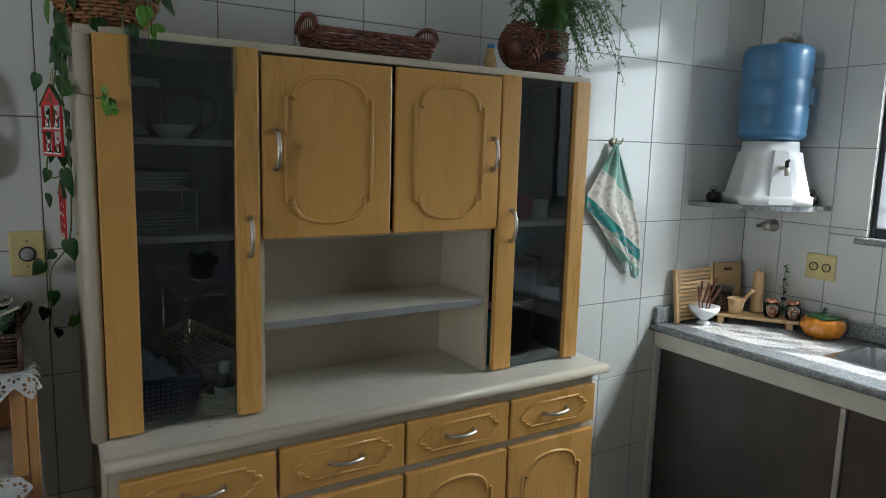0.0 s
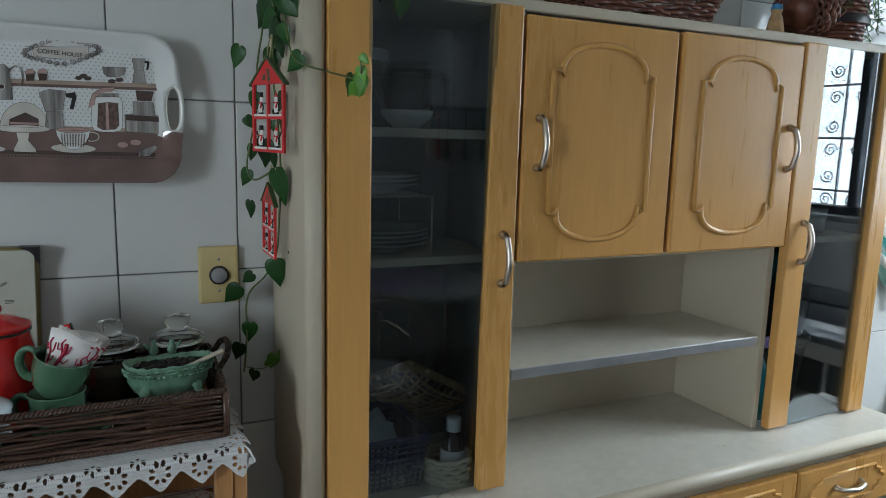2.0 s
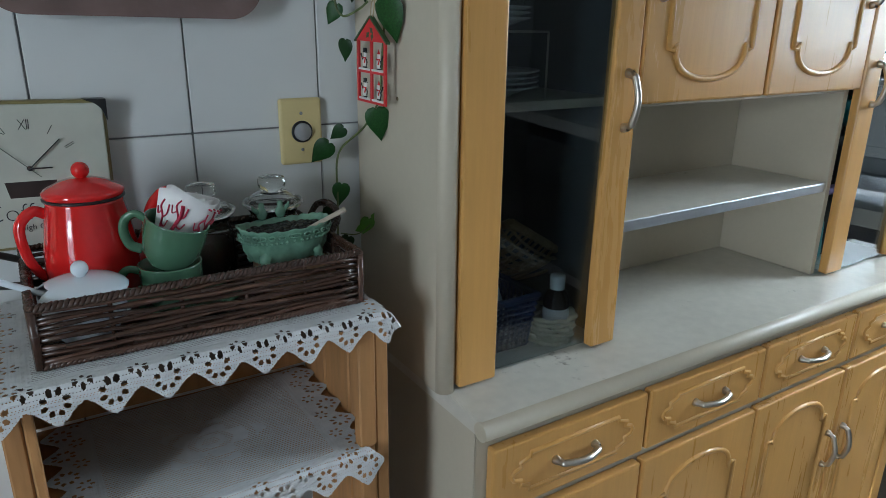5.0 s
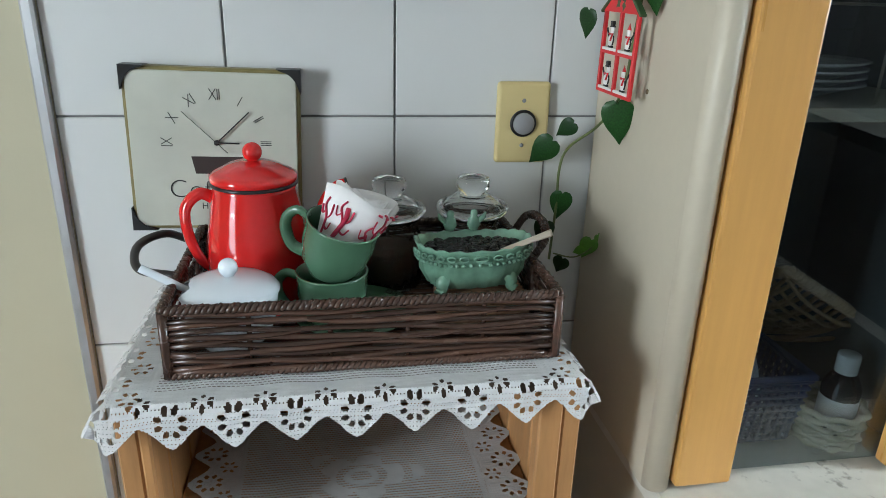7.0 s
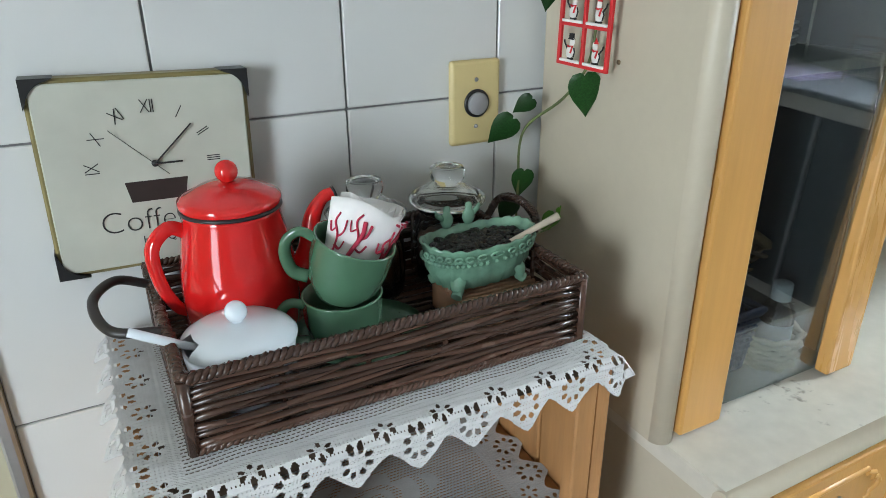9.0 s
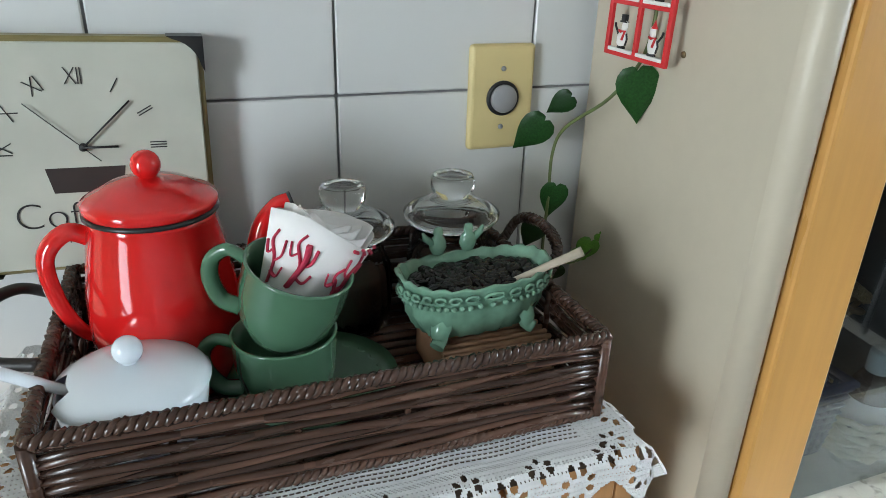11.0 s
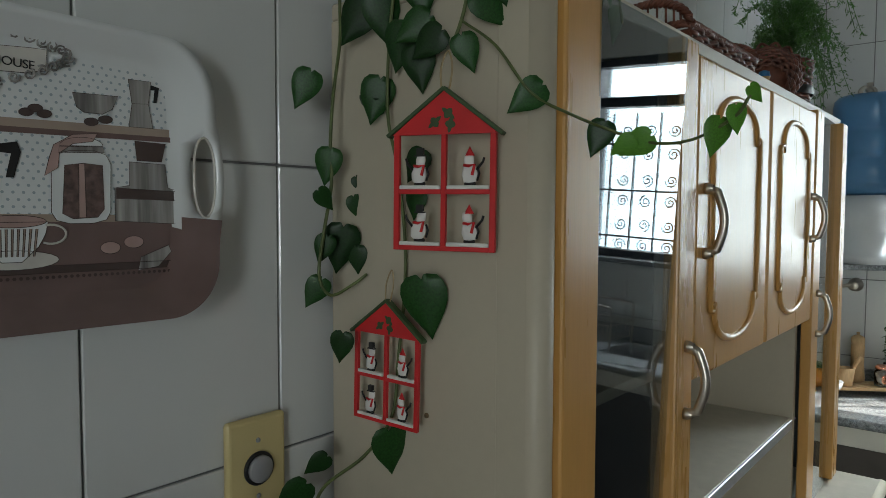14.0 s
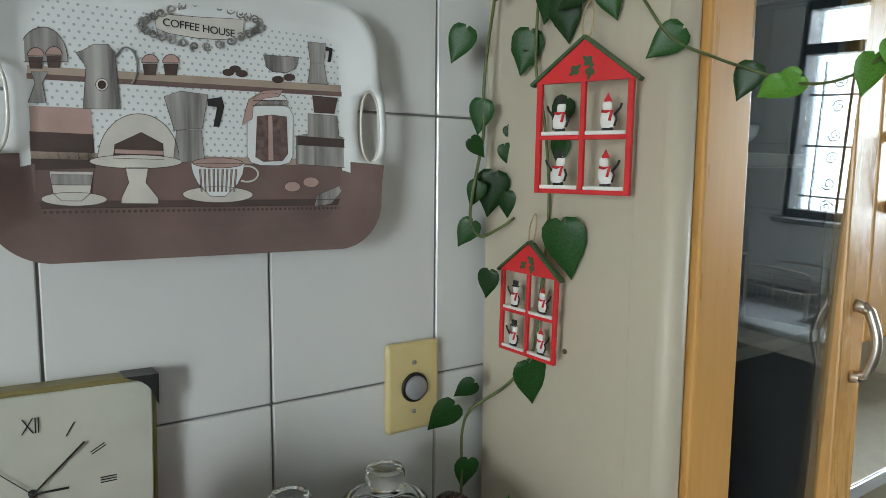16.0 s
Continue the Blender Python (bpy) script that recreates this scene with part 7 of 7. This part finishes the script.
bm = bmesh.new()
nu, nv = 26, 40
stops = [(0.0, 1.8797, 1.9033), (0.08, 1.8626, 1.9204), (0.4, 1.7706, 1.9867), (0.5, 1.7706, 2.006), (0.64, 1.8348, 2.0338), (0.85, 1.9075, 2.0424), (1.0, 1.9632, 2.0445)]
g = []
for j in range(nv + 1):
    v = j / nv
    for (v0, l0, r0), (v1, l1, r1) in zip(stops, stops[1:]):
        if v0 <= v <= v1:
            t = (v - v0) / (v1 - v0)
            xl, xr = l0 + (l1 - l0) * t - 0.012, r0 + (r1 - r0) * t - 0.018
            break
    row = []
    for i in range(nu + 1):
        u = i / nu
        amp = 0.010 * (1 - 0.4 * v)
        row.append(bm.verts.new((xl + (xr - xl) * u, 1.834 + amp * math.sin(u * 9 + v * 2) * min(1, v * 6) + 0.004 * math.sin(u * 21 + 1), 1.572 - 0.445 * v + 0.035 * v * math.sin(u * 5.0 + 0.6) * v)))
    g.append(row)
for j in range(nv):
    for i in range(nu):
        bm.faces.new((g[j][i], g[j][i + 1], g[j + 1][i + 1], g[j + 1][i])).smooth = True
tw = part("tea_towel", bm, towel_material())
tw.modifiers.new("thickness", "SOLIDIFY").thickness = 0.003
tagged(tw, "teal and white printed tea towel hanging from a hook", "towel")

# ---- things on the sink counter ----
BAMBOO = material("pale_bamboo", (0.55, 0.36, 0.18), 0.5, vary=0.15, scale=5, grain=0.5, grain_scale=40, stretch=(5, 5, 1), per_object=0.08)
DARKWOOD = material("dark_wood_spoons", (0.13, 0.05, 0.03), 0.45, vary=0.25, scale=20)
PUMPKIN = material("orange_glaze", (0.62, 0.22, 0.02), 0.15, vary=0.12, scale=20, coat=0.4)
PGREEN = material("dark_green_glaze", (0.02, 0.07, 0.02), 0.2, vary=0.2, scale=30)
COPPER = material("copper_foil", (0.75, 0.36, 0.25), 0.25, metal=0.9, vary=0.15, scale=60)
cbd = thing("slatted_board", "slatted bamboo bread board leaning on the tiles", "cutting board", pose(2.3443, 1.8112, 0.9035, -8, 0, 0))
part("frame", bm_box(-0.112, -0.006, 0, -0.096, 0.010, 0.205, 0.002), BAMBOO, cbd)
part("frame", bm_box(0.096, -0.006, 0, 0.112, 0.010, 0.205, 0.002), BAMBOO, cbd)
for k in range(13):
    part("slat", bm_box(-0.095, -0.005, 0.008 + k * 0.0152, 0.095, 0.006, 0.0195 + k * 0.0152, 0.001), BAMBOO, cbd)
cb2 = thing("cutting_board", "plain wooden cutting board with a hand slot", "cutting board", pose(2.5478, 1.8144, 0.9035, -8, 0, -14))
pb = part("board", bm_box(-0.066, -0.007, 0, 0.066, 0.007, 0.215, 0.004, 2), BAMBOO, cb2)
part("hand_slot", bm_tube([(-0.018, -0.0055, 0.188), (0.018, -0.0055, 0.188)], 0.006, 10), DARKWOOD, cb2)
bowl = thing("footed_bowl", "small white footed bowl full of dark wooden spoons", "bowl", (2.3305, 1.7645, 0.9035))
part("bowl", bm_lathe([(0, 0), (0.026, 0), (0.026, 0.006), (0.012, 0.014), (0.030, 0.028), (0.054, 0.052), (0.058, 0.070), (0.055, 0.070), (0.040, 0.036), (0, 0.026)], 36), WHITE_CHINA, bowl)
for k, (dx, dy, lx, h) in enumerate(((-0.03, 0.0, -0.045, 0.150), (-0.01, 0.015, -0.006, 0.165), (0.015, 0.0, 0.062, 0.175), (0.02, -0.01, 0.085, 0.150), (0.0, 0.01, 0.030, 0.155))):
    sp = tagged(part("wooden_spoon", bm_tube([(2.3305 + dx * 0.3, 1.7645 + dy * 0.5, 0.935), (2.3305 + dx, 1.7645 + dy, 0.978), (2.3305 + lx * 0.8, 1.7645 + dy, 0.903 + h * 0.85), (2.3305 + lx, 1.7645 + dy, 0.903 + h)], [0.004, 0.005, 0.009, 0.005], 8, flat=0.6), DARKWOOD), "dark wooden spoon standing in the footed bowl", "spoon", "spoons in the bowl")
stand = thing("wooden_stand", "low slatted wooden stand on the granite counter", "stand", pose(2.5213, 1.6755, 0.9035, 0, 0, -56))
for k in range(4):
    part("slat", bm_box(-0.150, -0.052 + k * 0.027, 0.022, 0.150, -0.029 + k * 0.027, 0.033, 0.0015), BAMBOO, stand)
for s in (-1, 1):
    part("foot", bm_box(s * 0.120 - 0.012, -0.052, 0.0, s * 0.120 + 0.012, 0.052, 0.0215, 0.002), BAMBOO, stand)
ZS = 0.9370
mortar = thing("mortar", "pale wooden mortar with its pestle", "mortar", (2.4683, 1.7244, ZS))
part("cup", bm_lathe([(0, 0), (0.024, 0), (0.027, 0.030), (0.031, 0.062), (0.027, 0.062), (0.022, 0.020), (0, 0.014)], 28), BAMBOO, mortar)
part("pestle", bm_tube([(0.004, 0, 0.020), (0.030, -0.030, 0.078), (0.040, -0.042, 0.098)], [0.010, 0.006, 0.008], 10), BAMBOO, mortar)
mill = thing("pepper_mill", "tall pale wooden pepper mill", "pepper mill", (2.5669, 1.7027, ZS))
part("body", bm_lathe([(0, 0), (0.024, 0), (0.025, 0.012), (0.021, 0.060), (0.022, 0.130), (0.020, 0.134), (0.022, 0.138), (0.022, 0.156), (0.014, 0.164), (0.005, 0.167), (0.006, 0.176), (0, 0.178)], 28), BAMBOO, mill)
cj = thing("storage_jar", "square glass jar with a black lid beside the mortar", "jar", (2.4789, 1.8036, 0.9035))
part("body", bm_lathe([(0, 0), (0.042, 0), (0.044, 0.004), (0.044, 0.110), (0.041, 0.110), (0.041, 0.005), (0, 0.004)], 32), GLASS, cj)
part("contents", bm_lathe([(0, 0.0045), (0.040, 0.0055), (0.040, 0.070), (0, 0.072)], 24), BAMBOO, cj)
part("lid", bm_lathe([(0, 0.1105), (0.047, 0.1105), (0.047, 0.128), (0, 0.131)], 32), BLACK, cj)
for i, (x, y) in enumerate(((2.5425, 1.6213), (2.5849, 1.5616))):
    j = thing("spice_jar", "small glass spice jar with a copper rose", "jar", pose(x, y, ZS, 0, 0, -56), "spice jars")
    part("body", bm_lathe([(0, 0), (0.025, 0), (0.026, 0.003), (0.026, 0.048), (0.019, 0.056), (0.019, 0.058), (0.017, 0.058), (0.023, 0.046), (0.023, 0.005), (0, 0.004)], 28), GLASS, j)
    part("filling", bm_lathe([(0, 0.0045), (0.0222, 0.0055), (0.0222, 0.040), (0, 0.042)], 20), PAPER, j)
    part("lid", bm_lathe([(0, 0.0585), (0.023, 0.0585), (0.024, 0.066), (0.018, 0.073), (0, 0.075)], 28), COPPER, j)
    for q in range(3):
        part("rose", moved(bm_lathe([(0.018 - 0.005 * q, 0), (0.019 - 0.005 * q, 0.003), (0.014 - 0.004 * q, 0.005 + 0.001 * q)], 16, wave=0.08, waves=5), pose(0, -0.0262 - 0.001 * q, 0.028, 90, 0, 0)), COPPER, j)
sprig = thing("herb_sprig", "thin green herb sprig in a small clear bottle", "plant", (2.6114, 1.6213, ZS - 0.0335))
part("bottle", bm_lathe([(0, 0), (0.018, 0), (0.018, 0.070), (0.008, 0.090), (0.008, 0.105), (0.0065, 0.105), (0.006, 0.088), (0.016, 0.068), (0.016, 0.003), (0, 0.002)], 20), GLASS, sprig)
part("stalk", bm_tube(smooth_path([(0, 0, 0.01), (0.002, 0.002, 0.10), (-0.004, 0.004, 0.17), (0.004, 0, 0.235)], 5), 0.0012, 5), STEM, sprig)
for k in range(12):
    z = 0.120 + k * 0.010
    o = new("leaf", LEAF_ME)
    o.parent = sprig
    o.matrix_basis = pose(0, 0, z, 60, 0, k * 137) @ Matrix.Scale(0.018, 4)
pk = thing("pumpkin_pot", "orange ceramic pumpkin pot with a dark green lid", "pot", pose(2.565, 1.435, 0.9035) @ Matrix.Scale(0.82, 4))
part("body", bm_lathe([(0, 0), (0.052, 0), (0.078, 0.018), (0.090, 0.046), (0.082, 0.076), (0.066, 0.090), (0, 0.088)], 72, wave=0.035, waves=12), PUMPKIN, pk)
l = part("lid", bm_lathe([(0, 0.0905), (0.070, 0.0905), (0.062, 0.100), (0.030, 0.106), (0.010, 0.108), (0, 0.108)], 36, wave=0.08, waves=5), PGREEN, pk)
part("stalk", bm_tube([(0, 0, 0.106), (0.002, 0, 0.118), (0.010, 0, 0.126)], [0.009, 0.007, 0.008], 10), PGREEN, l)
PLACEMAT = material("lilac_print_mat", (0.40, 0.34, 0.50), 0.8, vary=0.35, scale=40)
tagged(part("place_mat", moved(bm_box(-0.16, -0.21, 0, 0.16, 0.21, 0.004, 0.001), pose(2.41, 0.10, 0.9035, 0, 0, 6)), PLACEMAT), "lilac printed mat lying on the granite counter", "place mat")
dr = thing("dish_rack", "chrome wire dish rack on the counter", "dish rack", (2.49, 0.50, 0.9035))
for x in (-0.11, 0.11):
    part("side_hoop", bm_tube(smooth_path([(x, -0.13, 0.0), (x, -0.13, 0.15), (x, -0.10, 0.18), (x, 0.10, 0.18), (x, 0.13, 0.15), (x, 0.13, 0.0)], 5), 0.005, 8), CHROME, dr)
for k in range(12):
    y = -0.12 + k * 0.0218
    part("wire", bm_tube([(-0.11, y, 0.10), (-0.11, y, 0.03), (0.11, y, 0.03), (0.11, y, 0.10)], 0.0022, 6), CHROME, dr)
part("rail", bm_tube([(-0.11, -0.13, 0.10), (0.11, -0.13, 0.10), (0.11, 0.13, 0.10), (-0.11, 0.13, 0.10)], 0.003, 6, closed=True), CHROME, dr)

# ---- table, chairs and rack that show in the cupboard glass ----
GREYPAINT = material("grey_painted_table", (0.40, 0.40, 0.40), 0.45, vary=0.08, scale=8)
table = thing("kitchen_table", "small grey kitchen table with a printed cloth opposite the hutch", "table")
part("tabletop", bm_box(0.72, -0.78, 0.70, 1.62, -0.14, 0.728, 0.004), GREYPAINT, table)
for x in (0.76, 1.58):
    for y in (-0.74, -0.18):
        part("leg", bm_tube([(x, y, 0), (x, y, 0.699)], 0.016, 10), CHROME, table)
tagged(part("table_mat", bm_box(0.98, -0.66, 0.7285, 1.40, -0.28, 0.731, 0.001), PLACEMAT), "lilac printed mat on the kitchen table", "place mat")


def chair(m, label):
    c = thing("tubular_chair", label, "chair", m, "tubular chairs")
    part("seat", bm_lathe([(0, 0.44), (0.19, 0.44), (0.20, 0.452), (0.19, 0.478), (0, 0.484)], 32), GREYPAINT, c)
    for r, h in ((0.185, 0.88), (0.11, 0.78)):
        part("back_hoop", bm_tube(smooth_path([(-r, 0.17, 0.44), (-r * 1.02, 0.20, 0.66), (-r * 0.72, 0.215, h - 0.05), (0, 0.22, h), (r * 0.72, 0.215, h - 0.05), (r * 1.02, 0.20, 0.66), (r, 0.17, 0.44)], 6), 0.010, 8), CHROME, c)
    for x, y in ((-0.15, -0.14), (0.15, -0.14), (-0.15, 0.15), (0.15, 0.15)):
        part("leg", bm_tube([(x, y, 0.44), (x * 1.2, y * 1.2, 0)], 0.010, 8), CHROME, c)
    return c


chair(pose(0.86, 0.06, 0, 0, 0, 8), "chrome tubular chair with a hooped back beside the table")
chair(pose(1.38, -0.98, 0, 0, 0, 180), "chrome tubular chair with a hooped back beyond the table")
pb_ = thing("table_plant", "small leafy plant in a handled basket on the table", "houseplant", (0.90, -0.50, 0.7285))
woven_tub(pb_, 0, 0, 0.004, 0.05, 0.06, 0.06, 6, WICKER_RED, n=18)
part("basket_handle", bm_tube([(0.06 * math.cos(a), 0, 0.06 + 0.15 * math.sin(a)) for a in [math.pi * q / 14 for q in range(15)]], 0.004, 6), WICKER_RED, pb_)
rnd = random.Random(8)
for k in range(60):
    o = new("leaf", LEAF_ME)
    o.parent = pb_
    a, r = rnd.uniform(0, math.tau), rnd.uniform(0, 0.085)
    o.matrix_basis = pose(r * math.cos(a), r * math.sin(a), 0.075 + rnd.uniform(0, 0.05), rnd.uniform(-60, 60), rnd.uniform(-60, 60), rnd.uniform(0, 360)) @ Matrix.Scale(0.04, 4)
ur = thing("utensil_rack", "black rail with kitchen utensils hanging on the tiled wall", "utensil rack", (1.82, BACK_Y, 1.55))
part("rail", bm_box(-0.22, 0.002, -0.012, 0.22, 0.014, 0.012, 0.002), BLACK, ur)
for k, mm in enumerate((CHROME, REDP, BLACK, CHROME, BLACK, CHROME, BLACK)):
    x = -0.18 + k * 0.06
    part("utensil", bm_tube([(x, 0.020, -0.01), (x, 0.022, -0.20), (x, 0.022, -0.26), (x, 0.022, -0.31)], [0.006, 0.006, 0.020, 0.012], 8, flat=0.5), mm, ur)

# ---- wall tiles, one by one ----
TILE_MESHES = {}


def tile_piece(w, h, wall):
    key = (round(w, 3), round(h, 3), wall)
    if key not in TILE_MESHES:
        g = 0.0012
        bm = bm_box(g, -0.006, g, w - g, 0.0, h - g, 0.0012) if wall == "n" else bm_box(-0.006, g, g, 0.0, w - g, h - g, 0.0012)
        TILE_MESHES[key] = mesh_of("tile", bm, TILE)
    return TILE_MESHES[key]


def lay(w, h, wall, x, y, z, parent):
    t = new("tile", tile_piece(w, h, wall))
    t.parent = parent
    t.matrix_basis = Matrix.Translation((x, y, z))


ROWS_Z = [0.0, 0.139] + [0.428 + 0.289 * k for k in range(8)] + [CEIL]
COLS_X = [WX0] + [-0.224 + 0.192 * k for k in range(15)] + [WX1]
for x0, x1 in zip(COLS_X, COLS_X[1:]):
    for z0, z1 in zip(ROWS_Z, ROWS_Z[1:]):
        lay(x1 - x0, z1 - z0, "n", x0, WALL_Y + 0.0061, z0, wall_north)
COLS_Y = [WALL_Y] + [WALL_Y - 0.012 - 0.150 - 0.19 * k for k in range(0, 11)]
for y1, y0 in zip(COLS_Y, COLS_Y[1:]):
    for z0, z1 in zip(ROWS_Z, ROWS_Z[1:]):
        a, b = y0, y1
        if z1 > WIN_Z0 and z0 < WIN_Z1 and b > WIN_Y0 and a < WIN_Y1:
            for c, d, e, f in ((a, b, z0, min(z1, WIN_Z0)), (a, b, max(z0, WIN_Z1), z1), (a, min(b, WIN_Y0), max(z0, WIN_Z0), min(z1, WIN_Z1)), (max(a, WIN_Y1), b, max(z0, WIN_Z0), min(z1, WIN_Z1))):
                if d - c > 0.012 and f - e > 0.012:
                    lay(d - c, f - e, "e", RIGHT_X + 0.0061, c, e, wall_east)
        else:
            lay(b - a, z1 - z0, "e", RIGHT_X + 0.0061, a, z0, wall_east)
